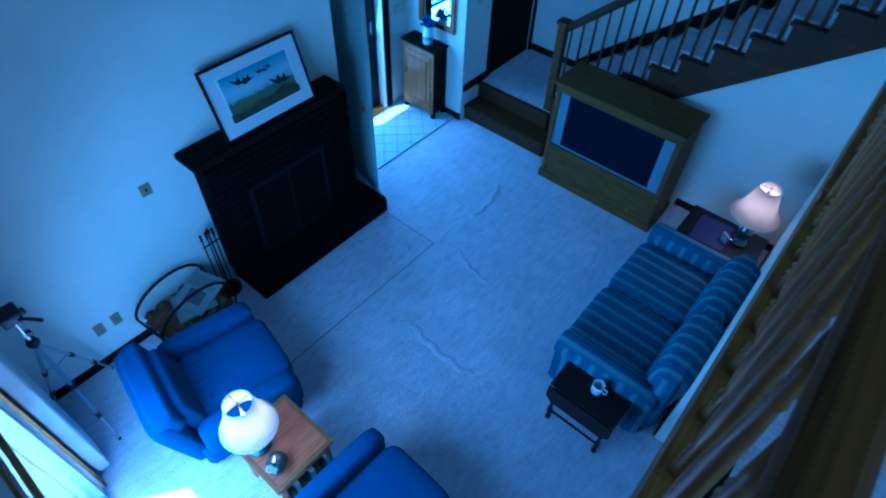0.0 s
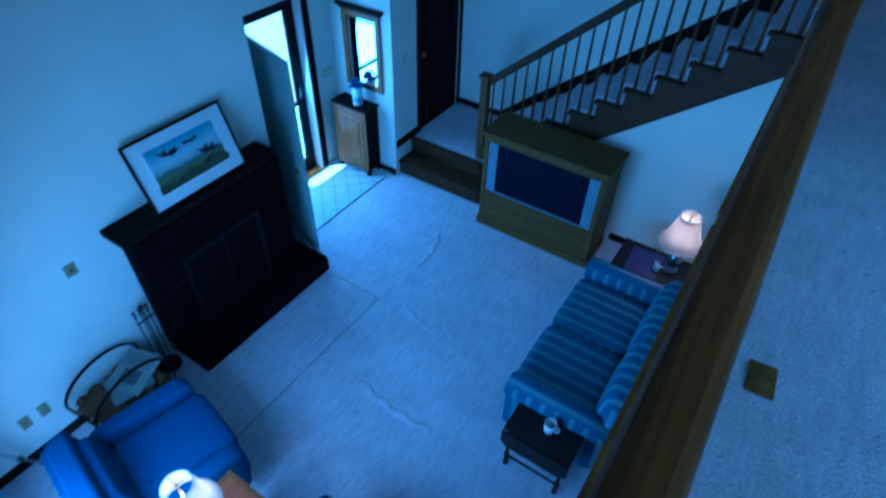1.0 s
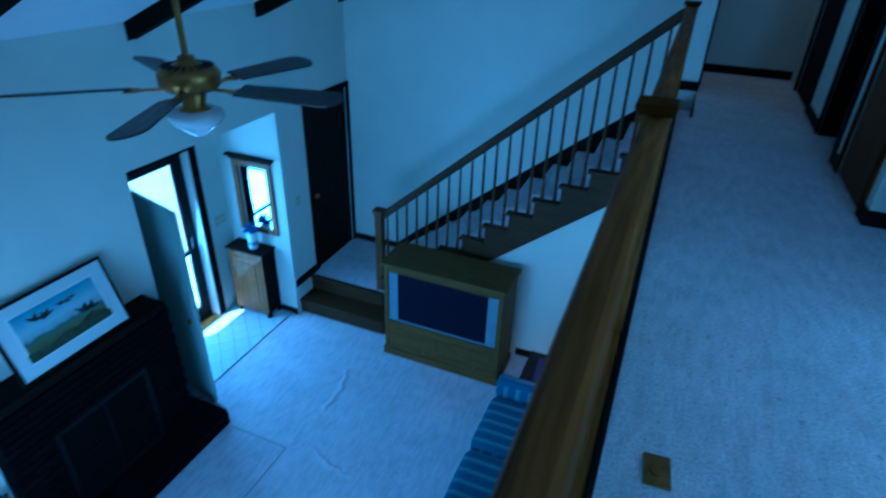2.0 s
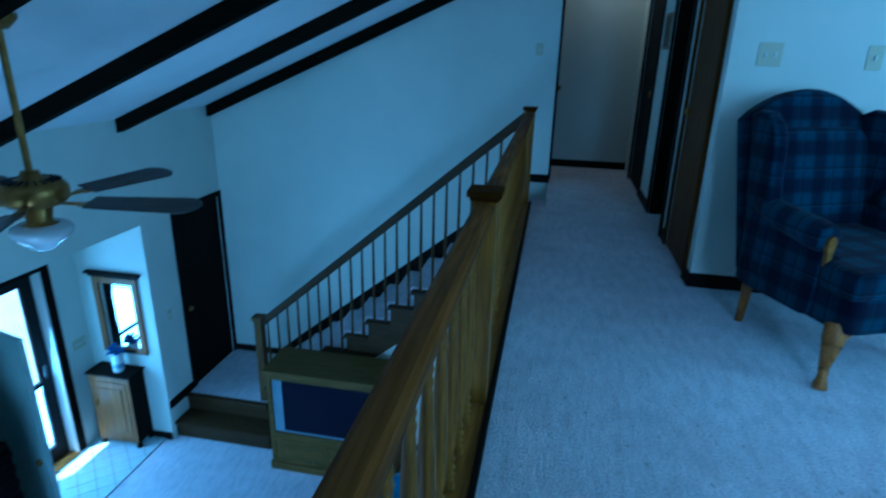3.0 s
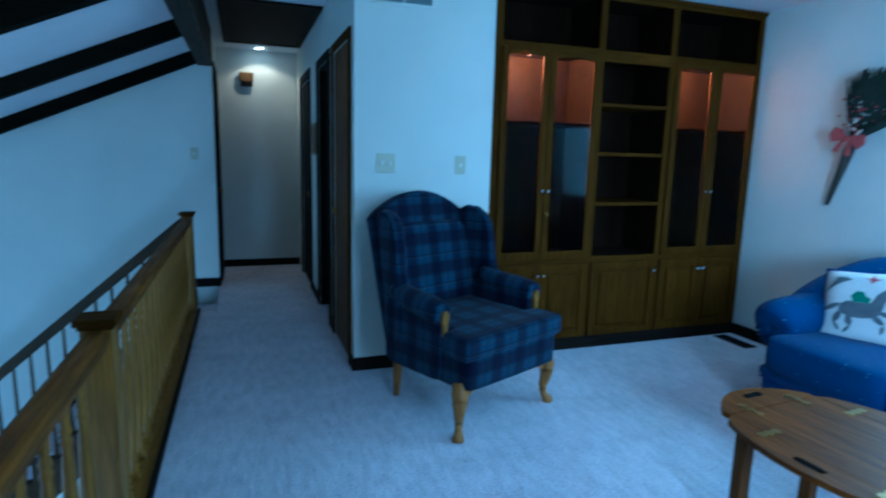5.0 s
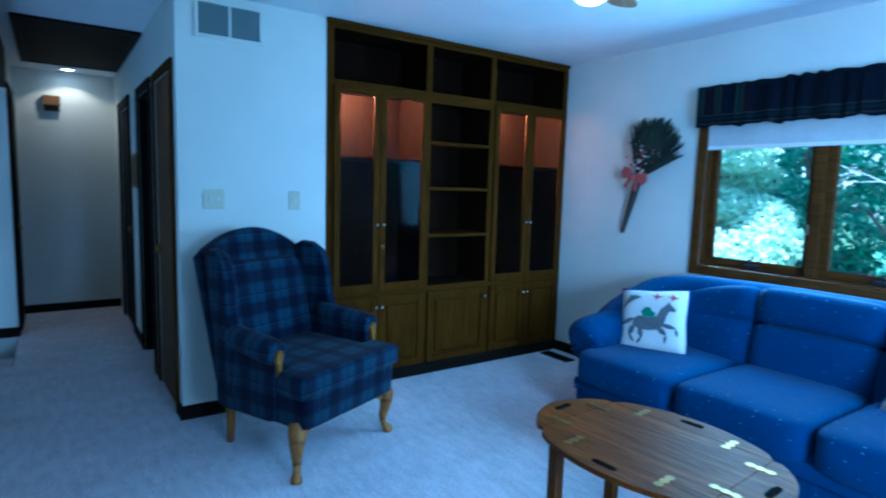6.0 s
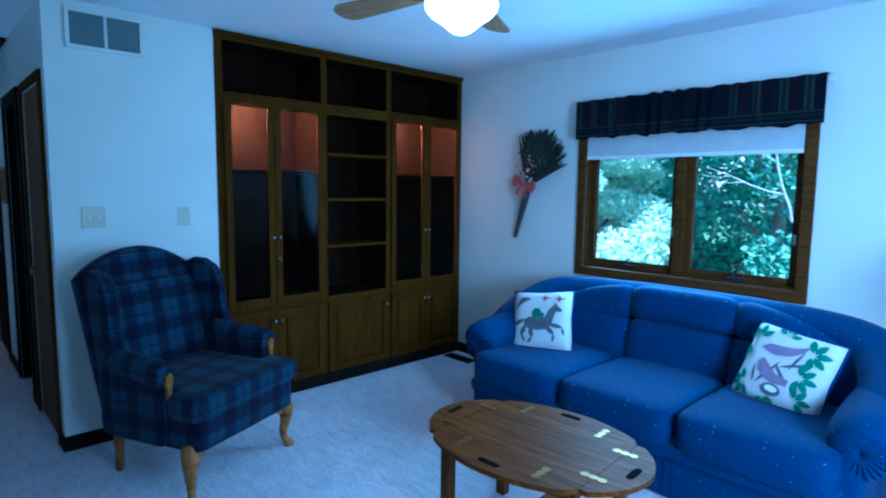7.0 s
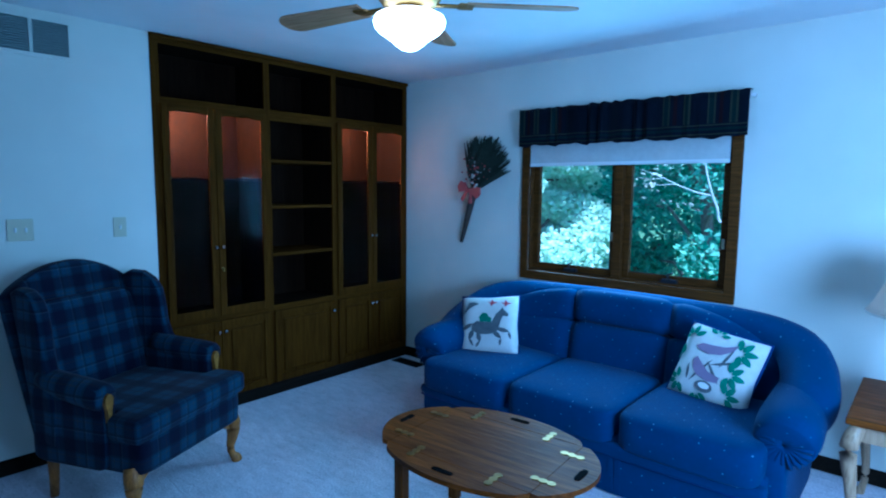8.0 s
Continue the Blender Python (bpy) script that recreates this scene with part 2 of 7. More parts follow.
M_BEAM = wood("dark_beam_wood", (0.003, 0.003, 0.0015), (0.010, 0.0085, 0.004), 'x', 0.8, coat=0.0, spec=0.08)
M_OAK_Y = wood("oak_rail_wood", (0.019, 0.0075, 0.0006), (0.26, 0.112, 0.009), 'y', 0.5, fine=0.5, coat=0.0, spec=0.16)
M_OAK_Z = wood("oak_post_wood", (0.135, 0.066, 0.006), (0.36, 0.19, 0.018), 'z', 0.3, coat=0.0, spec=0.25)
M_OAK_X = wood("oak_stair_wood", (0.024, 0.014, 0.003), (0.065, 0.037, 0.008), 'x', 0.5, coat=0.0, spec=0.25)
M_CASE_Z = wood("bookcase_oak_upright", (0.034, 0.0145, 0.0010), (0.088, 0.038, 0.0025), 'z', 0.6, coat=0.0, spec=0.03)
M_CASE_X = wood("bookcase_oak_level", (0.034, 0.0145, 0.0010), (0.088, 0.038, 0.0025), 'x', 0.6, coat=0.0, spec=0.03)
# the same oak, with the shade inside the case put into its colour
M_CASE_SHADED = wood("bookcase_inside_shaded", (0.0048, 0.0021, 0.0005), (0.016, 0.007, 0.0013), 'z', 0.7, coat=0.0, spec=0.08)
M_TV = wood("armoire_oak", (0.075, 0.050, 0.008), (0.15, 0.10, 0.018), 'x', 0.55, coat=0.0, spec=0.25)
M_TABLE = wood("table_oak", (0.050, 0.0145, 0.0006), (0.21, 0.068, 0.0026), 'y', 0.42, coat=0.0, spec=0.12)
M_TABLE_LEG = wood("table_leg_oak", (0.045, 0.014, 0.0008), (0.16, 0.058, 0.004), 'z', 0.42, coat=0.0, spec=0.15)
M_LEG = wood("turned_leg_wood", (0.17, 0.07, 0.009), (0.40, 0.19, 0.03), 'z', 0.38, coat=0.05)
M_PINE = wood("cabinet_pine", (0.10, 0.05, 0.012), (0.24, 0.125, 0.035), 'z', 0.45, spec=0.3)
M_MAHOG = wood("dark_table_wood", (0.005, 0.0035, 0.003), (0.016, 0.010, 0.007), 'x', 0.4, coat=0.04, spec=0.25)
M_RUST = wood("end_table_top_wood", (0.25, 0.08, 0.03), (0.42, 0.16, 0.06), 'y', 0.4)
M_LOG = wood("split_log", (0.07, 0.042, 0.018), (0.17, 0.105, 0.05), 'y', 0.8, coat=0.0, spec=0.1)
M_BRICK = brick_mat("dark_brick", (0.0016, 0.0012, 0.0018), (0.0055, 0.003, 0.004))
M_MORTAR = plain("dark_mortar", (0.0022, 0.002, 0.0025), 0.95, spec=0.05)
M_BLACK = plain("black_metal", (0.008, 0.008, 0.009), 0.5, 0.3, spec=0.2)
# firebox soot; also the shade painted into finger holes and the floor register
M_SOOT_SHADE = plain("soot_and_hole_shade", (0.004, 0.004, 0.004), 0.95, spec=0.05)
M_BRASS = plain("antique_brass", (0.30, 0.19, 0.05), 0.4, 1.0, var=0.3, scale=20)
M_CHROME = plain("chrome", (0.75, 0.76, 0.78), 0.14, 1.0, var=0.03)
M_ALU = plain("tripod_metal", (0.55, 0.57, 0.6), 0.3, 1.0, var=0.05)
M_PLASTIC = plain("switch_plate_plastic", (0.52, 0.51, 0.36), 0.4, var=0.04)
M_BLACKPL = plain("black_plastic", (0.014, 0.014, 0.016), 0.35)
M_SCREEN = plain("tv_screen", (0.003, 0.002, 0.013), 0.35, var=0.02, spec=0.2)
M_TVGREY = plain("tv_speaker_cloth", (0.22, 0.25, 0.3), 0.7, relief=0.0008, grain=700)
M_PLAID = plaid_mat("plaid_upholstery")
M_STRIPE = stripe_mat("striped_upholstery")
M_SOFA = dotted_mat("blue_sofa_cloth", (0.012, 0.038, 0.125), (0.22, 0.28, 0.38))
M_CHAIR = cloth("blue_chair_cloth", (0.035, 0.08, 0.19))
M_NAVY = cloth("navy_cord", (0.02, 0.035, 0.16))
M_CREAM = cloth("cream_pillow_cloth", (0.72, 0.72, 0.68))
M_SHADE_A = shade_mat("lamp_shade_cloth", (0.55, 0.44, 0.36), 0.25)
M_SHADE_B = shade_mat("white_shade_cloth", (0.72, 0.66, 0.6), 0.3)
M_LAMPBASE = plain("dark_glazed_lamp_base", (0.03, 0.035, 0.035), 0.12, coat=1.0, var=0.3)
M_GLASS = glass_mat("window_glass")
M_MIRROR = plain("mirror_silver", (0.88, 0.9, 0.9), 0.02, 1.0, var=0.0)
M_WHITE = plain("white_paint", (0.78, 0.78, 0.77), 0.45, var=0.04)
M_DOORPAINT = plain("grey_green_door_paint", (0.34, 0.39, 0.36), 0.5, var=0.08)
M_VENT = plain("grey_vent_paint", (0.26, 0.3, 0.3), 0.5)
M_BLIND = cloth("white_blind_cloth", (0.66, 0.68, 0.66))
M_GLOBE_ON = glow("lit_globe_glass", (1.0, 0.95, 0.86), 3.2)
M_GLOBE_OFF = plain("white_globe_glass", (0.72, 0.74, 0.76), 0.15, coat=0.6, var=0.02)
M_BULB = glow("lit_bulb", (1.0, 0.85, 0.62), 5.0)
M_PUCK = glow("lit_recessed_lamp", (1.0, 0.86, 0.62), 6.0)
M_FANBLADE = wood("dark_fan_blade", (0.02, 0.014, 0.010), (0.045, 0.03, 0.02), 'x', 0.35)
M_FANBLADE_OAK = wood("oak_fan_blade", (0.30, 0.19, 0.09), (0.50, 0.34, 0.17), 'x', 0.4)
M_LEAF = leaf_mat("tree_leaf", (0.045, 0.15, 0.095), (0.30, 0.55, 0.36))
# leaves in full sun: the sunlight is put into a much paler colour
M_LEAF_SUN = leaf_mat("sunlit_tree_leaf", (0.52, 0.68, 0.50), (0.80, 0.88, 0.72))
M_BARK = plain("bark", (0.14, 0.12, 0.10), 0.9, var=0.35, scale=9, relief=0.01, grain=30)
M_DEADWOOD = plain("bare_branch", (0.42, 0.42, 0.4), 0.8, var=0.2)
M_GRASS = plain("grass", (0.07, 0.13, 0.035), 0.9, var=0.4, scale=0.8, relief=0.02, grain=20)
M_PAVE = plain("concrete", (0.42, 0.42, 0.4), 0.85, var=0.12, scale=2)
M_RED = cloth("red_ribbon", (0.42, 0.10, 0.09))
M_DRIED = plain("dried_stems", (0.02, 0.028, 0.016), 0.9, var=0.4, scale=30)
M_HANDLE = plain("dark_bound_stems", (0.035, 0.028, 0.02), 0.8, var=0.3, scale=40)
M_BERRY = plain("red_berries", (0.30, 0.03, 0.03), 0.4)
M_PALEFLOWER = plain("pale_flowers", (0.5, 0.5, 0.44), 0.7)
M_VASE = plain("blue_white_vase", (0.35, 0.42, 0.6), 0.15, coat=0.8, var=0.5, scale=18)
M_BLUEFLOWER = plain("blue_flowers", (0.04, 0.06, 0.22), 0.7, var=0.5, scale=30)
M_PAPER = plain("newsprint", (0.24, 0.25, 0.23), 0.85, var=0.15)
M_INK = plain("print_grey", (0.09, 0.09, 0.09), 0.85, var=0.3, scale=40)
M_CUP = plain("white_mug_glaze", (0.72, 0.74, 0.76), 0.2, coat=0.6, var=0.03)
M_GREEN = plain("green_applique", (0.05, 0.17, 0.10), 0.9, var=0.2, scale=30)
M_GREYAPP = plain("grey_applique", (0.10, 0.11, 0.12), 0.9, var=0.2, scale=30)
M_REDAPP = plain("red_applique", (0.32, 0.06, 0.08), 0.9)
M_MAUVE = plain("mauve_applique", (0.22, 0.17, 0.26), 0.9)
M_MATBOARD = plain("picture_mat", (0.66, 0.68, 0.68), 0.8, var=0.02)
M_CASE_GLASS = glass_mat("thin_cabinet_glass")
M_CASE_GLASS.node_tree.nodes["Principled BSDF"].inputs["IOR"].default_value = 1.09
M_OAK_EDGE = wood("oak_edge_board", (0.13, 0.064, 0.006), (0.33, 0.168, 0.018), 'y', 0.4, coat=0.0, spec=0.25)
M_TAN = plain("tan_outlet_plastic", (0.24, 0.22, 0.12), 0.4, var=0.05)
M_STAIR_POST = wood("dull_stair_post_wood", (0.045, 0.026, 0.006), (0.12, 0.07, 0.016), 'z', 0.5, coat=0.0, spec=0.2)

# ---------- mesh helpers ----------


def put(name, bm, material, parent=None, label="", smooth=False, matrix=None):
    """Link a bmesh as one mesh object."""
    me = bpy.data.meshes.new(name)
    bm.normal_update()
    bm.to_mesh(me)
    bm.free()
    if smooth:
        for p in me.polygons:
            p.use_smooth = True
    for m in (material if isinstance(material, (list, tuple)) else [material]):
        me.materials.append(m)
    ob = new(name, me)
    if matrix is not None:
        ob.matrix_basis = matrix
    if parent is not None:
        ob.parent = parent
    if label:
        tagged(ob, label)
    return ob


def part(name, bm, material, parent, label="", smooth=False, matrix=None):
    return put(name, bm, material, parent, label, smooth, matrix)


def thing(name, m, label, category, group=""):
    ob = new(name)
    ob.matrix_basis = m
    return tagged(ob, label, category, group)


def structure(ob, label="", category=""):
    return tagged(ob, label, category, "", "structure")


def box(bm, x0, x1, y0, y1, z0, z1, bevel=0.0, seg=2):
    r = bmesh.ops.create_cube(bm, size=1.0, matrix=Matrix.Translation(((x0 + x1) / 2, (y0 + y1) / 2, (z0 + z1) / 2)) @ Matrix.Diagonal((abs(x1 - x0), abs(y1 - y0), abs(z1 - z0), 1)))
    if bevel > 0:
        es = list({e for v in r["verts"] for e in v.link_edges})
        bmesh.ops.bevel(bm, geom=es, offset=bevel, segments=seg, profile=0.6, affect='EDGES')
    return bm


def boxes(*bs, bevel=0.0, seg=2):
    bm = bmesh.new()
    for b in bs:
        box(bm, *b, bevel=bevel, seg=seg)
    return bm


def lathe(profile, n=20, bm=None, m=None, close=True):
    """Turn a list of (radius, height) round z."""
    bm = bm or bmesh.new()
    rings = []
    for r, z in profile:
        rings.append([bm.verts.new((r * math.cos(2 * math.pi * i / n), r * math.sin(2 * math.pi * i / n), z)) for i in range(n)])
    for a, b in zip(rings, rings[1:]):
        for i in range(n):
            bm.faces.new((a[i], a[(i + 1) % n], b[(i + 1) % n], b[i]))
    if close:
        if profile[0][0] > 1e-5:
            bm.faces.new(rings[0][::-1])
        if profile[-1][0] > 1e-5:
            bm.faces.new(rings[-1])
    if m is not None:
        vs = [v for ring in rings for v in ring]
        bmesh.ops.transform(bm, matrix=m, verts=vs)
    return bm


def tube(points, radius, n=8, bm=None, cap=True):
    """A round bar through the points; radius may be a list."""
    bm = bm or bmesh.new()
    pts = [Vector(p) for p in points]
    rad = radius if isinstance(radius, (list, tuple)) else [radius] * len(pts)
    rings = []
    up = Vector((0, 0, 1))
    for i, p in enumerate(pts):
        d = (pts[min(i + 1, len(pts) - 1)] - pts[max(i - 1, 0)]).normalized()
        side = d.cross(up)
        if side.length < 1e-3:
            side = d.cross(Vector((1, 0, 0)))
        side.normalize()
        other = side.cross(d)
        rings.append([bm.verts.new(p + rad[i] * (side * math.cos(2 * math.pi * k / n) + other * math.sin(2 * math.pi * k / n))) for k in range(n)])
    for a, b in zip(rings, rings[1:]):
        for k in range(n):
            bm.faces.new((a[k], b[k], b[(k + 1) % n], a[(k + 1) % n]))
    if cap:
        bm.faces.new(rings[0])
        bm.faces.new(rings[-1][::-1])
    return bm


def soft_tube(points, radii, n=14, steps=5):
    """A tube whose line and girth pass smoothly through the points."""
    pts, rr = [], []
    P = [Vector(p) for p in points]
    for i in range(len(P) - 1):
        p0, p1, p2, p3 = P[max(i - 1, 0)], P[i], P[i + 1], P[min(i + 2, len(P) - 1)]
        r0, r1, r2, r3 = radii[max(i - 1, 0)], radii[i], radii[i + 1], radii[min(i + 2, len(P) - 1)]
        for k in range(steps):
            t = k / steps
            w = (-0.5 * t + t * t - 0.5 * t ** 3, 1 - 2.5 * t * t + 1.5 * t ** 3, 0.5 * t + 2 * t * t - 1.5 * t ** 3, -0.5 * t * t + 0.5 * t ** 3)
            pts.append(p0 * w[0] + p1 * w[1] + p2 * w[2] + p3 * w[3])
            rr.append(r0 * w[0] + r1 * w[1] + r2 * w[2] + r3 * w[3])
    return tube(pts + [P[-1]], rr + [radii[-1]], n)


def prism(outline, depth, axis='y', at=0.0, bm=None):
    """Push a flat outline of (a, b) pairs along an axis from at to at + depth."""
    bm = bm or bmesh.new()

    def p(a, b, d):
        return {'x': (d, a, b), 'y': (a, d, b), 'z': (a, b, d)}[axis]
    lo = [bm.verts.new(p(a, b, at)) for a, b in outline]
    hi = [bm.verts.new(p(a, b, at + depth)) for a, b in outline]
    n = len(outline)
    bm.faces.new(lo)
    bm.faces.new(hi[::-1])
    for i in range(n):
        bm.faces.new((lo[i], hi[i], hi[(i + 1) % n], lo[(i + 1) % n]))
    bmesh.ops.recalc_face_normals(bm, faces=bm.faces)
    return bm


def sgnpow(v, e):
    return math.copysign(abs(v) ** e, v)


def pad(cx, cy, cz, sx, sy, sz, e=0.28, bm=None, m=None, nu=28, nv=14, crown=0.0, sag=0.0):
    """A stuffed block with rounded edges; crown lifts its middle."""
    bm = bm or bmesh.new()
    rows = []
    for j in range(nv + 1):
        t = -math.pi / 2 + math.pi * j / nv
        row = []
        for i in range(nu):
            a = 2 * math.pi * i / nu
            x = sgnpow(math.cos(t), e) * sgnpow(math.cos(a), e)
            y = sgnpow(math.cos(t), e) * sgnpow(math.sin(a), e)
            z = sgnpow(math.sin(t), e)
            lift = crown * (1 - x * x) * (1 - y * y) * (1 if z > 0 else -0.3)
            wob = 0.004 * noise.noise((cx * 7 + x * 2.3, cy * 5 + y * 2.3, z * 2.0))
            row.append(Vector((cx + x * sx / 2 * (1 + wob * 3), cy + y * sy / 2 * (1 + wob * 3), cz + z * sz / 2 + lift + wob)))
        rows.append(row)
    vs = [[bm.verts.new(m @ p if m is not None else p) for p in r] for r in rows[1:-1]]
    for a, b in zip(vs, vs[1:]):
        for i in range(nu):
            bm.faces.new((a[i], a[(i + 1) % nu], b[(i + 1) % nu], b[i]))
    bm.faces.new(vs[0][::-1])
    bm.faces.new(vs[-1])
    return bm


def arc(cx, cy, r, a0, a1, n):
    return [(cx + r * math.cos(radians(a0 + (a1 - a0) * i / n)), cy + r * math.sin(radians(a0 + (a1 - a0) * i / n))) for i in range(n + 1)]


def ceil_z(x):
    return 0.605 + 0.445 * (x + 3.62)


# ---------- structure ----------
structure(put("wall_west", boxes((XW - 0.15, XW, -0.03, 3.26, F, 0.95), (XW - 0.15, XW, 3.26, 5.0, -0.37, 0.95),
                                 (XW - 0.15, XW, 5.0, 5.50, F, 0.95), (XW - 0.15, XW, 5.50, 6.30, LAND + 2.03, 0.95),
                                 (XW - 0.15, XW, 5.50, 6.30, F, LAND), (XW - 0.15, XW, 6.30, YS, F, 0.95)), M_WALL),
          "off-white painted living room wall with an entry recess", "wall")
structure(put("wall_entry", boxes((XD - 0.15, XD, 3.11, 3.71, F, -0.25), (XD - 0.15, XD, 4.60, 5.12, F, -0.25), (XD - 0.15, XD, 3.71, 4.60, F + 2.04, -0.25),
                                  (XD, XW - 0.15, 3.11, 3.26, F, -0.25), (XD, XW - 0.15, 5.0, 5.12, F, -0.25)), M_WALL),
          "off-white painted walls of the entry recess", "wall")
structure(put("ceiling_entry", boxes((XD, XW - 0.15, 3.26, 5.0, -0.37, -0.26)), M_CEIL), "white ceiling of the entry recess", "ceiling")
structure(put("wall_north", boxes((XW - 0.15, 0.19, YS, YS + 0.14, F, 2.75)), M_WALL), "tall off-white painted wall along the stairs", "wall")
structure(put("wall_south", boxes((XW - 0.15, -2.68, -0.03, 0.12, F, 0.95), (-2.68, -0.8, -0.03, 0.12, F + 2.05, 2.0), (-0.8, 0.0, -0.03, 0.12, F, 2.4), (-3.0, 0.0, -0.03, 0.12, 0.9, 2.4)), M_WALL),
          "off-white painted wall with a glass door", "wall")
structure(put("wall_under_loft", boxes((0.0, 0.14, 2.94, 5.40, F, -0.28)), M_WALL), "off-white wall under the loft edge", "wall")
structure(put("wall_lower_back", boxes((0.0, 4.25, -1.85, -1.70, F, C + 0.1), (4.11, 4.25, -1.7, 7.4, F, -0.28), (0.0, 0.14, -1.7, -0.03, F, 2.44)), M_WALL), "plain off-white walls closing the lower level", "wall")
structure(put("wall_east", boxes((XE, XE + 0.14, -1.70, WY0, -0.28, C + 0.06), (XE, XE + 0.14, WY1, 4.30, -0.28, C + 0.06),
                                 (XE, XE + 0.14, WY0, WY1, -0.28, WZ0), (XE, XE + 0.14, WY0, WY1, 1.96, C + 0.06)), M_WALL),
          "off-white painted loft wall with a double window", "wall")
structure(put("wall_switches", boxes((1.06, 1.94, YB, YB + 0.12, 0.0, C)), M_WALL), "off-white painted wall beside the bookcase", "wall")
structure(put("wall_behind_bookcase", boxes((1.94, XE, 4.20, 4.30, 0.0, C), (1.82, 1.94, YB + 0.12, 4.30, 0.0, C)), M_WALL), "plain wall behind the bookcase", "wall")
for y0, y1, z0 in ((YB + 0.12, 3.93, 0.0), (3.93, 4.56, 2.03), (4.56, 4.80, 0.0), (4.80, 5.42, 2.03), (5.42, 6.08, 0.0), (6.08, 6.84, 2.03), (6.84, 7.34, 0.0)):
    structure(put("wall_hall_east", boxes((1.06, 1.18, y0, y1, z0, C)), M_WALL), "off-white hall wall between dark doors", "wall")
structure(put("wall_hall_west", boxes((0.05, 0.19, YS + 0.14, 7.34, 0.0, C)), M_WALL), "off-white hall wall", "wall")
structure(put("wall_hall_end", boxes((0.05, 2.2, 7.34, 7.46, -0.28, C)), M_WALL), "off-white wall at the end of the hall", "wall")
structure(put("wall_dark_room", boxes((1.9, 2.0, 4.3, 7.34, 0.0, C)), M_WALL), "plain wall of the room off the hall", "wall")

structure(put("floor", boxes((XD - 0.15, 4.25, -1.85, 7.46, F - 0.15, F)), M_CARPET), "pale plush carpet with ripples and seams", "carpet")
structure(put("loft_floor", boxes((0.0, 4.25, -1.70, 5.42, -0.28, 0.0), (0.19, 4.25, 5.42, 7.46, -0.28, 0.0)), M_LOFT), "pale flecked loft carpet", "carpet")
structure(put("ceiling", boxes((0.07, 4.25, -1.85, 7.46, C, C + 0.1)), M_CEIL), "flat white loft ceiling", "ceiling")
bm = prism([(-4.0, ceil_z(-4.0)), (0.14, ceil_z(0.14)), (0.14, ceil_z(0.14) + 0.14), (-4.0, ceil_z(-4.0) + 0.14)], 6.6, 'y', -0.1)
structure(put("ceiling_sloped", bm, M_CEIL), "sloping white ceiling over the living room", "ceiling")
structure(put("outer_roof", prism([(0.1, 2.6), (4.5, 2.7), (4.5, 2.6), (0.1, 2.55)], 1.86, 'y', -2.0, prism([(-4.55, 0.95), (0.1, 2.6), (4.5, 2.7), (4.5, 2.6), (0.1, 2.55), (-4.55, 0.85)], 7.75, 'y', -0.14)), M_BARK), "plain roof over the house", "roof")
structure(put("ridge_beam", boxes((0.07, 0.20, -0.1, YS - 0.002, 2.11, C - 0.002), bevel=0.006), wood("ridge_beam_wood", (0.018, 0.013, 0.008), (0.05, 0.037, 0.022), 'y', 0.6, coat=0.0, spec=0.15)), "dark stained ridge beam along the loft edge", "beam")

for k, y in enumerate((0.82, 2.18, 3.54, 4.90, 6.27)):
    w = 0.085
    bm = prism([(XW + 0.0, ceil_z(XW) - 0.12), (0.068, ceil_z(0.068) - 0.12), (0.068, ceil_z(0.068) + 0.01), (XW + 0.0, ceil_z(XW) + 0.01)], w, 'y', y)
    structure(put("ceiling_beam", bm, M_BEAM), "dark stained beam on the sloping ceiling", "beam")

# entry tiles, one by one, on a grout bed
tile_floor = structure(put("tile_floor", boxes((XD, -3.64, 3.26, 5.0, F, F + 0.008)), M_GROUT), "square pale tiles in the entry", "tile floor")

# baseboards
for n, b in (("west", (XW, XW + 0.014, 0.12, 1.70, F, F + 0.085)), ("stairs", (-1.0, 0.0, 5.384, 5.398, F, F + 0.085)),
             ("loft_switches", (1.06, 1.94, YB - 0.014, YB, 0.0, 0.085)), ("loft_east", (XE - 0.014, XE, -1.7, YB, 0.0, 0.085)),
             ("hall_end", (0.19, 1.06, 7.326, 7.34, 0.0, 0.085)), ("hall_corner", (-0.03, 0.2, YS - 0.014, YS, 0.0, 0.085)), ("hall_west", (0.19, 0.204, YS - 0.014, 6.5, 0.0, 0.085)),
             ("hall_a", (1.046, 1.06, YB - 0.014, 3.875, 0.0, 0.085)), ("hall_b", (1.046, 1.06, 5.49, 5.99, 0.0, 0.085)), ("hall_c", (1.046, 1.06, 4.62, 4.735, 0.0, 0.085)),
             ("landing", (-3.54, -2.7, YS - 0.014, YS, LAND, LAND + 0.085)), ("under_loft", (-0.014, 0.0, 2.94, 5.38, F, F + 0.085)),
             ("entry_mirror", (XD, XW, 4.986, 5.0, F, F + 0.085)), ("south", (XW, -2.95, 0.12, 0.134, F, F + 0.085)), ("landing_wall", (XW, XW + 0.014, 5.02, 5.44, LAND, LAND + 0.085))):
    structure(put("baseboard_" + n, boxes(b, bevel=0.003), M_TRIM), "dark stained baseboard", "baseboard")


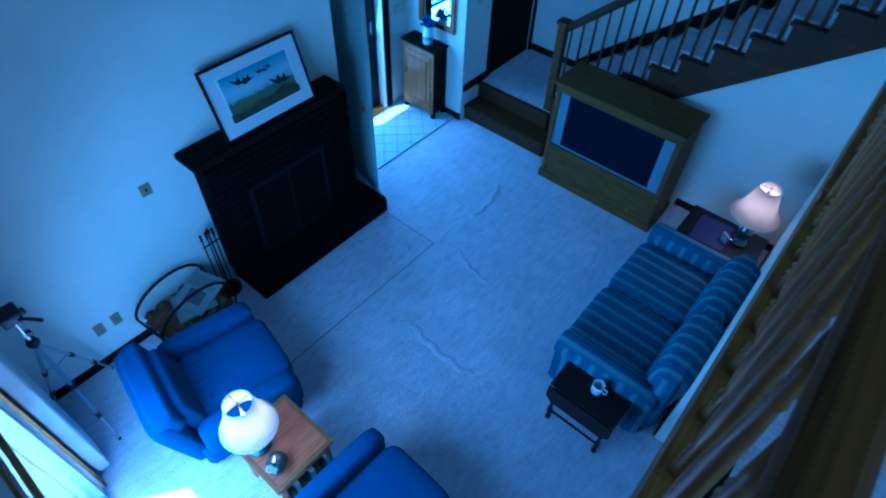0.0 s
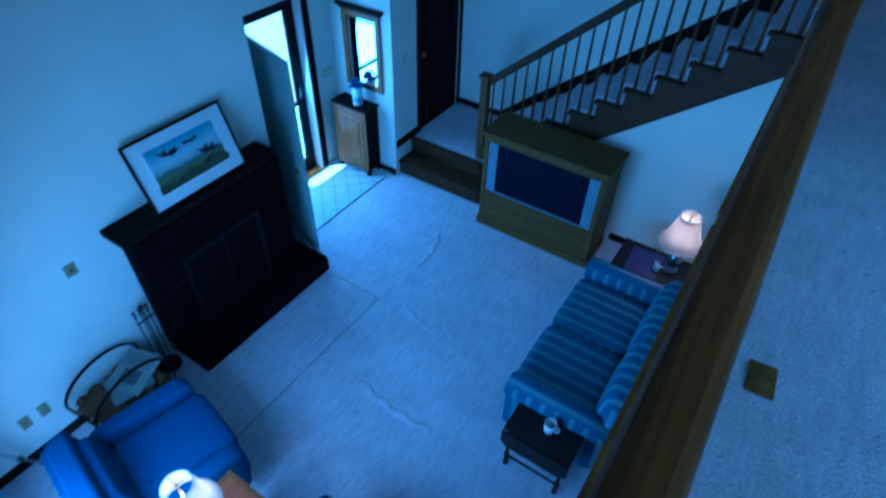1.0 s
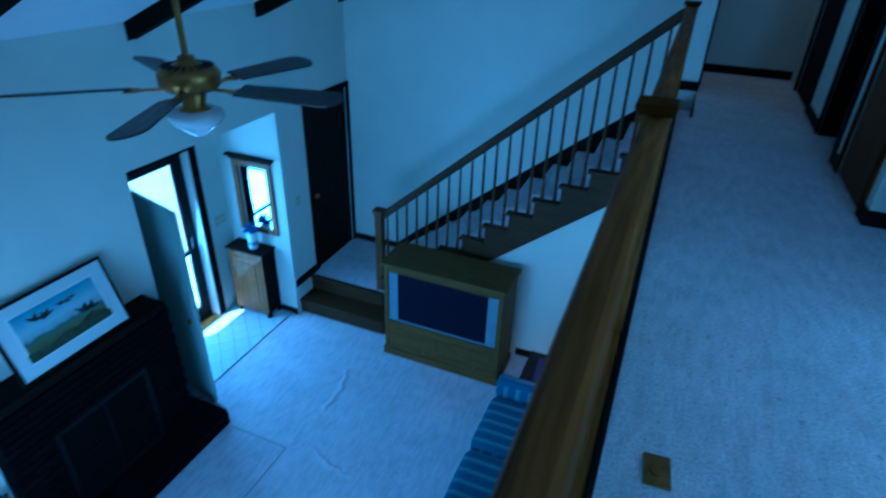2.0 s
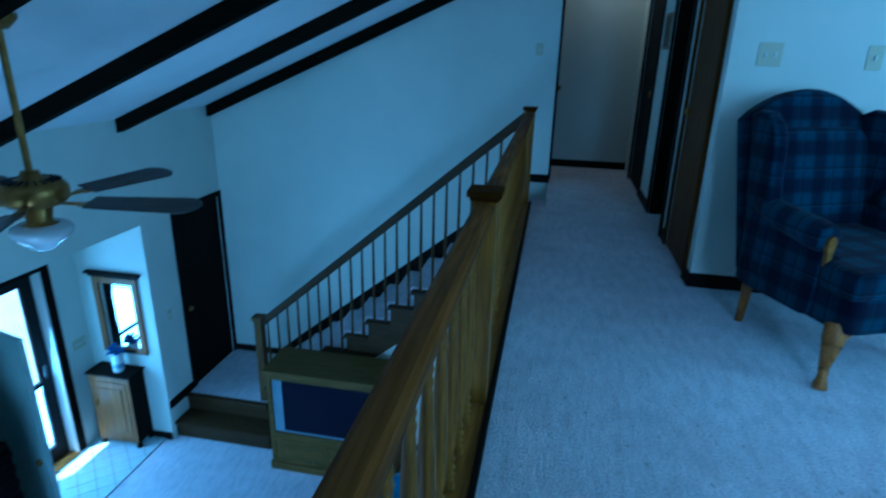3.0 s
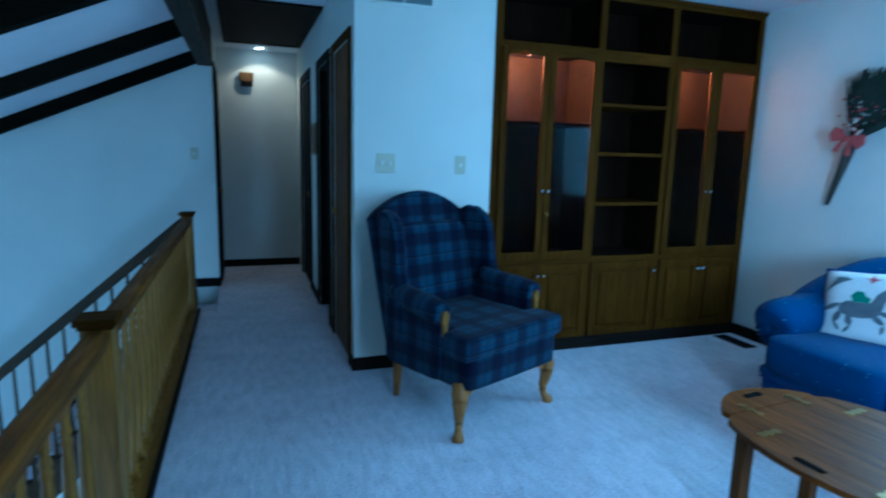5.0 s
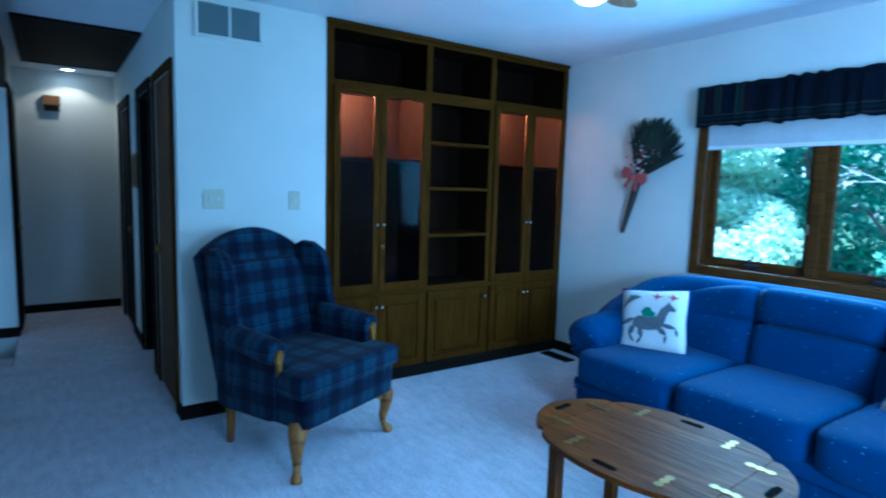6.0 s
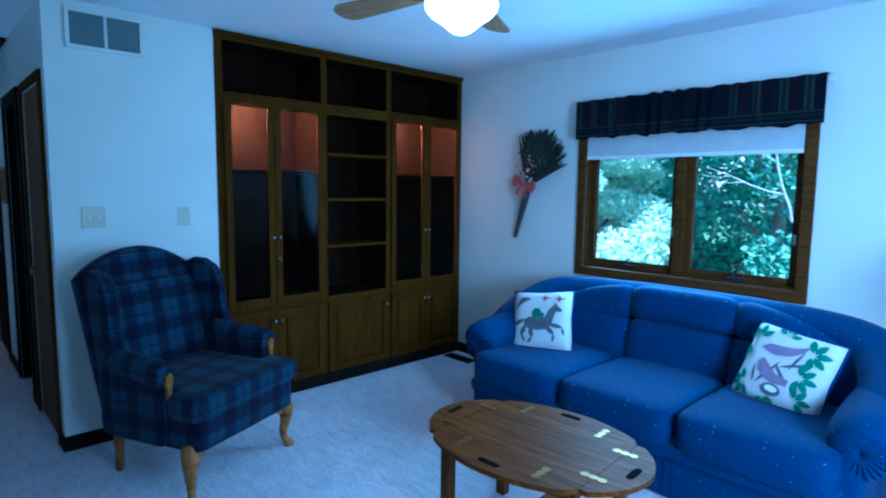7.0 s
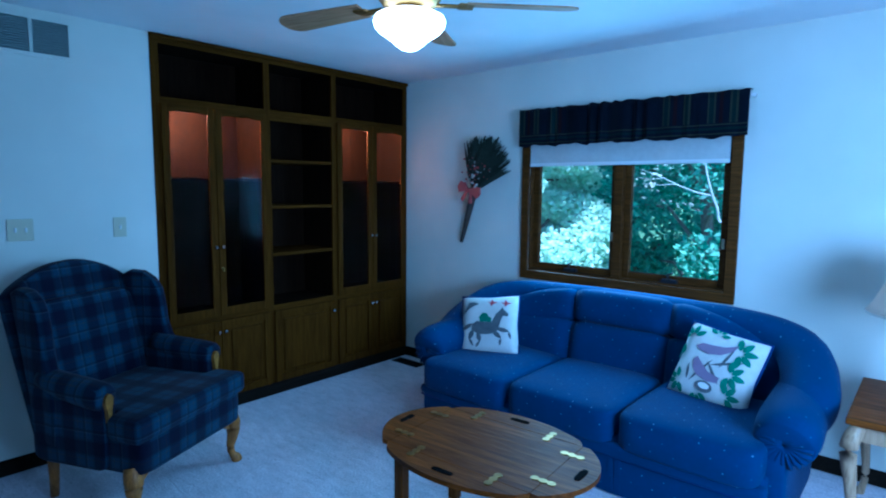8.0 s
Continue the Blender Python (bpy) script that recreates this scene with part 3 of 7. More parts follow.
# ---------- doors ----------
def slab_door(name, m, w, h, mat, label, knob_mat, knob_x, panels=False):
    """A door leaf, hinge edge at x = 0, in the x-z plane."""
    t = thing(name, m, label, "door")
    part("door_leaf", boxes((0, w, -0.02, 0.02, 0.0, h), bevel=0.003), mat, t)
    if panels:
        for z0, z1 in ((0.2, 0.85), (1.0, 1.85)):
            for x0 in (0.12, w / 2 + 0.05):
                part("door_panel", boxes((x0, x0 + w / 2 - 0.17, -0.026, -0.02, z0, z1), bevel=0.004), mat, t)
    for s in (-1, 1):
        bm = lathe([(0.028, 0.0), (0.028, 0.006), (0.011, 0.008), (0.011, 0.032), (0.024, 0.038), (0.029, 0.052), (0.022, 0.066), (0.0, 0.069)], 16,
                   m=pose(knob_x, s * 0.02, 0.93, 90 * s, 0, 0))
        part("door_knob", bm, knob_mat, t, smooth=True)
    return t


def casing(name, x, y0, y1, z0, h, face, w=0.06, mat=None):
    """Trim round an opening in a wall that faces along x."""
    a, b = (x, x + face * 0.016) if face > 0 else (x + face * 0.016, x)
    structure(put(name, boxes((a, b, y0 - w, y0, z0, z0 + h), (a, b, y1, y1 + w, z0, z0 + h), (a, b, y0 - w, y1 + w, z0 + h, z0 + h + w), bevel=0.002), mat or M_TRIM_Z), "dark stained door casing", "door trim")


slab_door("landing_door", pose(XW - 0.024, 5.51, LAND + 0.005, 0, 0, 90), 0.78, 2.02, M_TRIM_Z, "closed dark brown door on the stair landing", M_BRASS, 0.06)
casing("trim_landing_door", XW, 5.50, 6.30, LAND, 2.03, 1)
slab_door("front_door", pose(XD + 0.02, 3.72, F + 0.012, 0, 0, -14.5), 0.95, 2.02, M_DOORPAINT, "grey-green front door standing open into the entry", M_BRASS, 0.86)
casing("trim_front_door", XD, 3.71, 4.60, F, 2.04, 1, 0.085)
structure(put("jamb_front_door", boxes((XD - 0.15, XD, 3.70, 3.712, F, F + 2.04), (XD - 0.15, XD, 4.585, 4.60, F, F + 2.04)), M_WHITE), "white painted door jambs", "door jamb")
storm = thing("storm_door", pose(XD - 0.12, 3.72, F + 0.02), "dark framed storm door with full glass", "door")
part("door_frame", boxes((-0.02, 0.02, 0, 0.10, 0, 2.0), (-0.02, 0.02, 0.74, 0.86, 0, 2.0), (-0.02, 0.02, 0.10, 0.74, 0, 0.16), (-0.02, 0.02, 0.10, 0.74, 1.90, 2.0), (-0.02, 0.02, 0.10, 0.74, 0.86, 0.90), bevel=0.003), M_BLACK, storm)
g = part("pane", boxes((-0.003, 0.003, 0.10, 0.74, 0.90, 1.90)), M_GLASS, storm)
g.visible_shadow = False
g = part("pane", boxes((-0.003, 0.003, 0.10, 0.74, 0.16, 0.86)), M_GLASS, storm)
g.visible_shadow = False
part("handle", boxes((0.02, 0.05, 0.77, 0.79, 0.92, 1.06), bevel=0.006), M_BLACKPL, storm)
structure(put("threshold_front", boxes((XD - 0.15, XD + 0.03, 3.712, 4.585, F, F + 0.02), bevel=0.005), M_BRASS), "metal door threshold", "threshold")

slab_door("closet_door", pose(1.084, 3.935, 0.005, 0, 0, 90), 0.62, 2.02, wood("red_brown_door", (0.05, 0.02, 0.002), (0.13, 0.055, 0.006), 'z', 0.45, coat=0.0, spec=0.15), "closed red-brown wooden closet door in the hall", M_BRASS, 0.56)
casing("trim_closet_door", 1.06, 3.93, 4.56, 0.0, 2.03, -1, 0.05, M_CASE_Z)
casing("trim_hall_doorway", 1.06, 4.80, 5.42, 0.0, 2.03, -1, 0.06)
structure(put("jamb_hall_doorway", boxes((1.062, 1.178, 5.405, 5.42, 0.0, 2.03), (1.062, 1.178, 4.80, 4.815, 0.0, 2.03), (1.062, 1.178, 4.815, 5.405, 2.015, 2.03)), M_TRIM_Z), "dark stained door jambs", "door jamb")
slab_door("hall_door", pose(1.084, 6.09, 0.005, 0, 0, 90), 0.74, 2.02, M_TRIM_Z, "closed dark brown door near the hall end", M_BRASS, 0.06)
casing("trim_hall_door", 1.06, 6.08, 6.84, 0.0, 2.03, -1, 0.085)
slab_door("bedroom_door", pose(1.20, 5.40, 0.005, 0, 0, -5), 0.60, 2.02, M_TRIM_Z, "dark brown door standing open into a dark room", M_BRASS, 0.56)
structure(put("trim_hall_west", boxes((0.19, 0.206, YS + 0.14, YS + 0.22, 0, 2.1), (0.19, 0.206, 7.22, 7.30, 0, 2.1), (0.19, 0.206, YS + 0.14, 7.30, 2.1, 2.18)), M_TRIM_Z), "dark stained door casing", "door trim")
slab_door("side_hall_door", pose(0.196, 6.59, 0.005, 0, 0, 90), 0.6, 2.06, M_TRIM_Z, "closed dark brown side door in the hall", M_BRASS, 0.05)


# ---------- windows ----------
def pane(name, b, parent):
    ob = part(name, boxes(b), M_GLASS, parent)
    ob.visible_shadow = False
    return ob


M_WINWOOD = wood("window_wood", (0.034, 0.014, 0.0014), (0.115, 0.05, 0.006), 'y', 0.5, coat=0.0, spec=0.12)
win = structure(new("window_1"), "oak framed double casement window with trees behind", "window")
part("window_frame", boxes((XE - 0.022, XE, WY0 - 0.06, WY0, WZ0 - 0.065, 2.02), (XE - 0.022, XE, WY1, WY1 + 0.06, WZ0 - 0.065, 2.02), (XE - 0.022, XE, WY0, WY1, 1.96, 2.02), (XE - 0.022, XE, WY0, WY1, WZ0 - 0.065, WZ0), bevel=0.004), M_WINWOOD, win)
WM = (WY0 + WY1) / 2
part("window_jamb", boxes((XE, XE + 0.12, WY0, WY0 + 0.012, WZ0, 1.96), (XE, XE + 0.12, WY1 - 0.012, WY1, WZ0, 1.96), (XE, XE + 0.12, WY0 + 0.012, WY1 - 0.012, WZ0, WZ0 + 0.012), (XE, XE + 0.12, WY0 + 0.012, WY1 - 0.012, 1.948, 1.96), (XE, XE + 0.12, WM - 0.028, WM + 0.028, WZ0 + 0.012, 1.948)), M_WINWOOD, win)
for y0, y1 in ((WY0 + 0.012, WM - 0.028), (WM + 0.028, WY1 - 0.012)):
    z0 = WZ0 + 0.012
    s = part("sash", boxes((XE + 0.05, XE + 0.09, y0, y0 + 0.042, z0, 1.945), (XE + 0.05, XE + 0.09, y1 - 0.042, y1, z0, 1.945), (XE + 0.05, XE + 0.09, y0 + 0.042, y1 - 0.042, z0, z0 + 0.045), (XE + 0.05, XE + 0.09, y0 + 0.042, y1 - 0.042, 1.89, 1.945), bevel=0.004), M_WINWOOD, win)
    pane("pane", (XE + 0.068, XE + 0.073, y0 + 0.042, y1 - 0.042, z0 + 0.045, 1.89), s)
    yc = (y0 + y1) / 2
    bm = boxes((XE + 0.02, XE + 0.05, yc - 0.05, yc + 0.05, z0, z0 + 0.025), bevel=0.006)
    tube([(XE + 0.03, yc, z0 + 0.02), (XE + 0.01, yc + 0.01, z0 + 0.055), (XE - 0.005, yc - 0.03, z0 + 0.07)], 0.006, 8, bm)
    part("crank_handle", bm, M_BLACKPL, win, "dark window crank")
    part("latch", boxes((XE + 0.035, XE + 0.05, y0 + 0.015, y0 + 0.03, 1.18, 1.24), bevel=0.003), M_PLASTIC, win)

win2 = structure(new("window_2"), "sliding glass door to the garden", "window")
part("window_frame", boxes((-2.68, -2.60, 0.0, 0.10, F, F + 2.05), (-0.88, -0.80, 0.0, 0.10, F, F + 2.05), (-2.60, -0.88, 0.0, 0.10, F + 1.98, F + 2.05), (-1.78, -1.70, 0.02, 0.08, F, F + 1.98), (-2.60, -0.88, 0.0, 0.10, F, F + 0.05), bevel=0.004), M_ALU, win2)
for x0, x1 in ((-2.60, -1.78), (-1.70, -0.88)):
    pane("pane", (x0, x1, 0.045, 0.051, F + 0.05, F + 1.98), win2)
structure(put("trim_glass_door", boxes((-2.74, -2.685, 0.12, 0.136, F, F + 2.1), (-0.80, -0.74, 0.12, 0.136, F, F + 2.1), (-2.74, -0.74, 0.12, 0.136, F + 2.05, F + 2.11)), M_BRASS), "brass coloured door trim", "door trim")

# white side panel beside the glass door
cur = thing("side_curtain", pose(0, 0, 0), "plain white curtain panel drawn back beside the glass door", "curtain")
part("cloth", pad(-2.90, 0.19, F + 1.08, 0.34, 0.10, 2.12, 0.3, nu=36), M_BLIND, cur, smooth=True)
part("rod", tube([(-3.1, 0.18, F + 2.17), (-0.6, 0.18, F + 2.17)], 0.012, 10), M_BRASS, cur)


# ---------- stairs ----------
stairs = structure(new("stairs"), "carpeted oak staircase with dark skirt boards", "staircase")
TX0, RUN, NT = -2.62, 0.2338, 12
y0s, y1s = 5.44, YS - 0.02
for i in range(NT):
    x0 = TX0 + i * RUN
    z = LAND + (i + 1) * RISE
    part("tread", boxes((x0 - 0.025, x0 + RUN, 5.36, y1s, z - 0.032, z), bevel=0.008), M_OAK_X, stairs)
    part("riser", boxes((x0, x0 + 0.02, 5.40, y1s, z - RISE, z - 0.032)), M_OAK_X, stairs)
    bm = boxes((x0 - 0.045, x0 + RUN - 0.002, y0s, y1s - 0.04, z - 0.02, z + 0.024), (x0 - 0.036, x0 - 0.002, y0s, y1s - 0.04, z - RISE + 0.024, z - 0.02), bevel=0.011)
    part("carpet_runner", bm, M_CARPET, stairs, "pale carpet runner")
part("riser", boxes((TX0 + NT * RUN, TX0 + NT * RUN + 0.02, 5.40, y1s, -RISE, -0.005)), M_OAK_X, stairs)
xe, ze = TX0 + NT * RUN, 0.0
slope = RISE / RUN
out = [(TX0 - 0.02, LAND - 0.0), (TX0 - 0.02, F + 0.1)]
lo_line = lambda x: LAND + slope * (x - TX0) - 0.275
saw = []
for i in range(NT):
    saw += [(TX0 + i * RUN, LAND + i * RISE), (TX0 + i * RUN, LAND + (i + 1) * RISE - 0.034)]
saw += [(xe, LAND + NT * RISE - 0.034), (xe, -0.005), (xe + 0.03, -0.005)]
part("outer_stringer", prism(saw + [(xe + 0.03, lo_line(xe + 0.03)), (TX0, lo_line(TX0))], 0.03, 'y', 5.385), M_OAK_X, stairs, "brown outer stringer")
part("wall_skirt", prism([(TX0 - 0.30, LAND), (TX0 - 0.30, LAND + 0.085), (TX0 - 0.02, LAND + RISE + 0.14), (-0.02, LAND + slope * (-0.02 - TX0) + RISE + 0.15), (-0.02, -0.3)], 0.018, 'y', YS - 0.02), M_TRIM, stairs, "dark skirt board on the wall")
# wall below the stringer
bm = prism([(-2.62, F), (-2.62, lo_line(-2.62) + 0.02), (xe + 0.03, lo_line(xe + 0.03) + 0.02), (0.14, -0.2), (0.14, F)], 0.05, 'y', 5.40)
structure(put("wall_under_stairs", bm, M_WALL), "off-white wall under the stairs", "wall")
part("soffit", prism([(TX0, lo_line(TX0) + 0.02), (xe, lo_line(xe) + 0.02), (xe, lo_line(xe)), (TX0, lo_line(TX0))], 0.9, 'y', 5.43), M_WALL, stairs)
part("landing_platform", boxes((XW, TX0 + 0.02, 5.32, YS, F, LAND - 0.03)), M_OAK_X, stairs)
part("landing_nosing", boxes((XW, TX0 + 0.02, 5.29, 5.36, LAND - 0.034, LAND), bevel=0.008), M_OAK_X, stairs)
part("landing_carpet", boxes((XW, TX0 + 0.02, 5.36, YS, LAND - 0.03, LAND)), M_CARPET, stairs, "pale carpet on the landing")
bm = prism([(XW, 5.05), (-2.46, 5.05), (-2.38, 5.13), (-2.38, 5.34), (XW, 5.34)], 0.034, 'z', F + RISE - 0.034)
bmesh.ops.bevel(bm, geom=[e for e in bm.edges], offset=0.006, segments=2, affect='EDGES')
part("bottom_step", bm, M_OAK_X, stairs, "wide brown bottom step with a clipped corner")
part("bottom_riser", prism([(XW, 5.075), (-2.475, 5.075), (-2.405, 5.14), (-2.405, 5.34), (XW, 5.34)], RISE - 0.034, 'z', F), M_OAK_X, stairs)
structure(put("trim_landing_wall", boxes((XW, XW + 0.02, 5.06, 5.42, LAND, LAND + 0.09), bevel=0.004), M_TRIM), "dark trim beside the landing", "trim")


NX, NY = -2.66, 5.42
stair_rail = thing("stair_railing", Matrix.Identity(4), "oak stair railing with slim balusters", "railing")
part("newel_post", boxes((NX - 0.042, NX + 0.042, NY - 0.042, NY + 0.042, LAND - 0.25, LAND + 0.97), bevel=0.004), M_STAIR_POST, stair_rail)
bm = boxes((NX - 0.06, NX + 0.06, NY - 0.06, NY + 0.06, LAND + 0.985, LAND + 1.02), bevel=0.008)
box(bm, NX - 0.05, NX + 0.05, NY - 0.05, NY + 0.05, LAND + 0.96, LAND + 0.985, bevel=0.003)
part("newel_cap", bm, M_STAIR_POST, stair_rail)
rz = lambda x: LAND + 0.93 + (x - NX) * (0.80 - (LAND + 0.93)) / (0.0 - NX)
bm = bmesh.new()
dx, dz = -NX, rz(0.0) - rz(NX)
ang = math.degrees(math.atan2(dz, dx))
ln = math.hypot(dx, dz)
box(bm, 0.04, ln - 0.04, -0.03, 0.03, -0.03, 0.028, bevel=0.012, seg=3)
box(bm, 0.04, ln - 0.04, -0.02, 0.02, -0.05, -0.03)
part("handrail", bm, M_OAK_X, stair_rail, matrix=pose(NX, NY, rz(NX), 0, -ang, 0))


def stair_baluster_mesh(h):
    return lathe([(0.016, 0), (0.016, 0.10), (0.011, 0.115), (0.017, 0.13), (0.011, 0.145), (0.014, 0.2), (0.015, 0.32), (0.0105, h - 0.02), (0.0105, h)], 8)


for i in range(NT):
    for k in (0.25, 0.75):
        x = TX0 + (i + k) * RUN
        if x > -0.06:
            continue
        z = LAND + (i + 1) * RISE
        part("baluster", stair_baluster_mesh(rz(x) - z - 0.03), M_STAIR_POST, stair_rail, smooth=True, matrix=pose(x, NY - 0.005, z))

# loft railing
rail = thing("loft_railing", pose(0, 0, 0), "oak loft railing with turned balusters and a broad handrail", "railing")
RZ = 0.80     # top of the handrail
MY, EY, SY = 2.35, 5.42, -0.0
BX = -0.018   # the balusters stand a little to the outer side of the handrail's middle


def rail_len(y0, y1):
    bm = bmesh.new()
    prof = [(-0.034, 0.0), (-0.036, 0.018), (-0.030, 0.032), (-0.018, 0.038), (0.018, 0.038), (0.030, 0.032), (0.036, 0.018), (0.034, 0.0), (0.024, -0.012), (0.024, -0.024), (-0.024, -0.024), (-0.024, -0.012)]
    return prism([(a, RZ - 0.038 + b) for a, b in prof], y1 - y0, 'y', y0, bm)


part("handrail", rail_len(SY, MY - 0.04), M_OAK_Y, rail)
part("handrail", rail_len(MY + 0.04, EY - 0.04), M_OAK_Y, rail)
for y in (MY, EY):
    part("newel_post", boxes((-0.042, 0.042, y - 0.042, y + 0.042, -0.25, RZ + 0.005), bevel=0.004), M_OAK_Z, rail)
    bm = boxes((-0.06, 0.06, y - 0.06, y + 0.06, RZ + 0.018, RZ + 0.04), bevel=0.007)
    box(bm, -0.05, 0.05, y - 0.05, y + 0.05, RZ + 0.005, RZ + 0.018, bevel=0.004)
    part("newel_cap", bm, M_CASE_X, rail)
part("shoe_rail", boxes((-0.062, 0.045, SY, MY - 0.042, 0.0, 0.022), (-0.062, 0.045, MY + 0.042, EY - 0.042, 0.0, 0.022), bevel=0.004), M_OAK_EDGE, rail)
part("edge_board", boxes((-0.056, -0.004, SY, EY - 0.05, -0.29, 0.0), bevel=0.003), M_OAK_EDGE, rail)
part("floor_trim", boxes((0.046, 0.068, SY, EY, 0.0, 0.035), bevel=0.006), M_TRIM, rail, "dark red-brown trim along the carpet")
bal = lathe([(0.021, 0), (0.021, 0.03), (0.013, 0.04), (0.022, 0.052), (0.013, 0.064), (0.022, 0.078), (0.013, 0.092), (0.021, 0.108), (0.013, 0.122), (0.018, 0.16), (0.0225, 0.26), (0.0215, 0.36), (0.016, 0.50), (0.0125, 0.56), (0.016, 0.575), (0.0115, 0.59), (0.0155, 0.605), (0.0115, 0.62), (0.0135, 0.64), (0.0135, RZ - 0.06 - 0.022)], 14)
bal0 = part("baluster", bal, M_OAK_Z, rail, smooth=True, matrix=pose(BX, 0.885, 0.022))
y = 0.885 - 5 * 0.161
while y < EY - 0.06:
    if abs(y - MY) > 0.07 and abs(y - 0.885) > 0.01:
        b = new("baluster", bal0.data)
        b.parent = rail
        b.matrix_basis = pose(BX, y, 0.022)
    y += 0.161

# ---------- living room ----------


def fireplace():
    t = thing("fireplace", pose(0, 0, 0), "dark brick fireplace with a wooden mantel and raised hearth", "fireplace")
    part("brick_backing", boxes((XW, -3.425, 1.80, 2.12, F + 0.18, -1.47), (XW, -3.425, 2.86, 3.21, F + 0.18, -1.47), (XW, -3.425, 2.12, 2.86, F + 0.92, -1.47)), M_MORTAR, t)
    part("firebox", boxes((XW, XW + 0.02, 2.12, 2.86, F + 0.18, F + 0.92)), M_SOOT_SHADE, t)
    part("hearth", boxes((XW, -3.145, 1.83, 3.33, F, F + 0.165)), M_MORTAR, t)
    mantel = boxes((XW, -3.315, 1.715, 3.12, -1.40, -1.35), (XW, -3.35, 1.78, 3.08, -1.44, -1.40), (XW, -3.38, 1.79, 3.07, -1.47, -1.44), bevel=0.006)
    part("mantel", mantel, M_TRIM_Z, t, "dark stained mantel shelf")
    d = part("fire_doors", boxes((-3.44, -3.405, 2.10, 2.14, F + 0.18, F + 0.94), bevel=0.003), M_BLACK, t, "black metal fire doors")
    for bar in ((2.84, 2.88, 0.18, 0.94), (2.14, 2.84, 0.90, 0.94), (2.14, 2.84, 0.18, 0.23), (2.48, 2.50, 0.23, 0.90)):
        part("door_bar", boxes((-3.44, -3.405, bar[0], bar[1], F + bar[2], F + bar[3]), bevel=0.003), M_BLACK, d)
    for y0, y1 in ((2.14, 2.48), (2.50, 2.84)):
        part("pane", boxes((-3.425, -3.42, y0, y1, F + 0.23, F + 0.90)), M_SOOT_SHADE, d)
        part("handle", tube([(-3.39, (y0 + y1) / 2 - 0.06, F + 0.62), (-3.39, (y0 + y1) / 2 + 0.06, F + 0.62)], 0.007, 8), M_BLACK, d)
    return t


FIRE = fireplace()

pic = thing("framed_picture", pose(-3.36, 2.44, -1.348, -18, 0, 90), "framed waterfowl print with a wide pale mat leaning on the mantel", "picture")
PW, PH = 0.815, 0.525
part("picture_frame", boxes((-PW / 2, PW / 2, -0.012, 0.012, 0, 0.018), (-PW / 2, PW / 2, -0.012, 0.012, PH - 0.018, PH), (-PW / 2, -PW / 2 + 0.018, -0.012, 0.012, 0.018, PH - 0.018), (PW / 2 - 0.018, PW / 2, -0.012, 0.012, 0.018, PH - 0.018), bevel=0.003), M_TRIM, pic)
part("mat", boxes((-PW / 2 + 0.018, PW / 2 - 0.018, -0.004, 0.004, 0.018, PH - 0.018)), M_MATBOARD, pic)
part("inner_mat", boxes((-PW / 2 + 0.105, PW / 2 - 0.105, -0.0065, -0.004, 0.095, PH - 0.085)), M_WHITE, pic)


def print_mat():
    m, nt, b = base_mat("landscape_print")
    tc = nt.nodes.new("ShaderNodeTexCoord")
    sep = nt.nodes.new("ShaderNodeSeparateXYZ")
    nt.links.new(tc.outputs["Object"], sep.inputs[0])
    n = noise_tex(nt, tc.outputs["Object"], 14.0, 5.0)
    h = calc(nt, 'ADD', calc(nt, 'DIVIDE', calc(nt, 'SUBTRACT', sep.outputs[2], 0.10), 0.34), calc(nt, 'MULTIPLY', calc(nt, 'SUBTRACT', n, 0.5), 0.22))
    col = ramp(nt, h, [(0.0, (0.02, 0.028, 0.02)), (0.16, (0.05, 0.065, 0.025)), (0.30, (0.13, 0.14, 0.05)), (0.40, (0.10, 0.15, 0.14)), (0.46, (0.36, 0.40, 0.42)), (0.60, (0.46, 0.55, 0.60)), (1.0, (0.16, 0.27, 0.40))])
    nt.links.new(col, b.inputs["Base Color"])
    b.inputs["Roughness"].default_value = 0.3
    return m


part("print", boxes((-PW / 2 + 0.12, PW / 2 - 0.12, -0.0085, -0.0065, 0.108, PH - 0.098)), print_mat(), pic)
birds = ((-0.15, 0.36, 1.0), (-0.105, 0.345, 0.9), (-0.07, 0.355, 0.8), (0.03, 0.365, 0.6), (0.075, 0.36, 0.6), (0.115, 0.37, 0.5), (0.15, 0.25, 1.2), (0.20, 0.245, 1.1))
for bx, bz, s in birds:
    s *= 0.062
    part("printed_bird", prism([(bx - s, bz + s * 0.5), (bx - s * 0.2, bz + s * 0.15), (bx + s * 0.2, bz + s * 0.6), (bx + s * 0.3, bz), (bx + s, bz - s * 0.1), (bx, bz - s * 0.35), (bx - s * 0.5, bz - s * 0.1)], 0.0015, 'y', -0.0102), M_BLACKPL, pic)
part("printed_marsh", prism([(-0.30, 0.112), (0.30, 0.112), (0.30, 0.16), (0.18, 0.215), (0.06, 0.17), (-0.04, 0.185), (-0.15, 0.15), (-0.30, 0.17)], 0.001, 'y', -0.0096), plain("print_marsh", (0.05, 0.06, 0.025), 0.6, var=0.6, scale=26), pic)

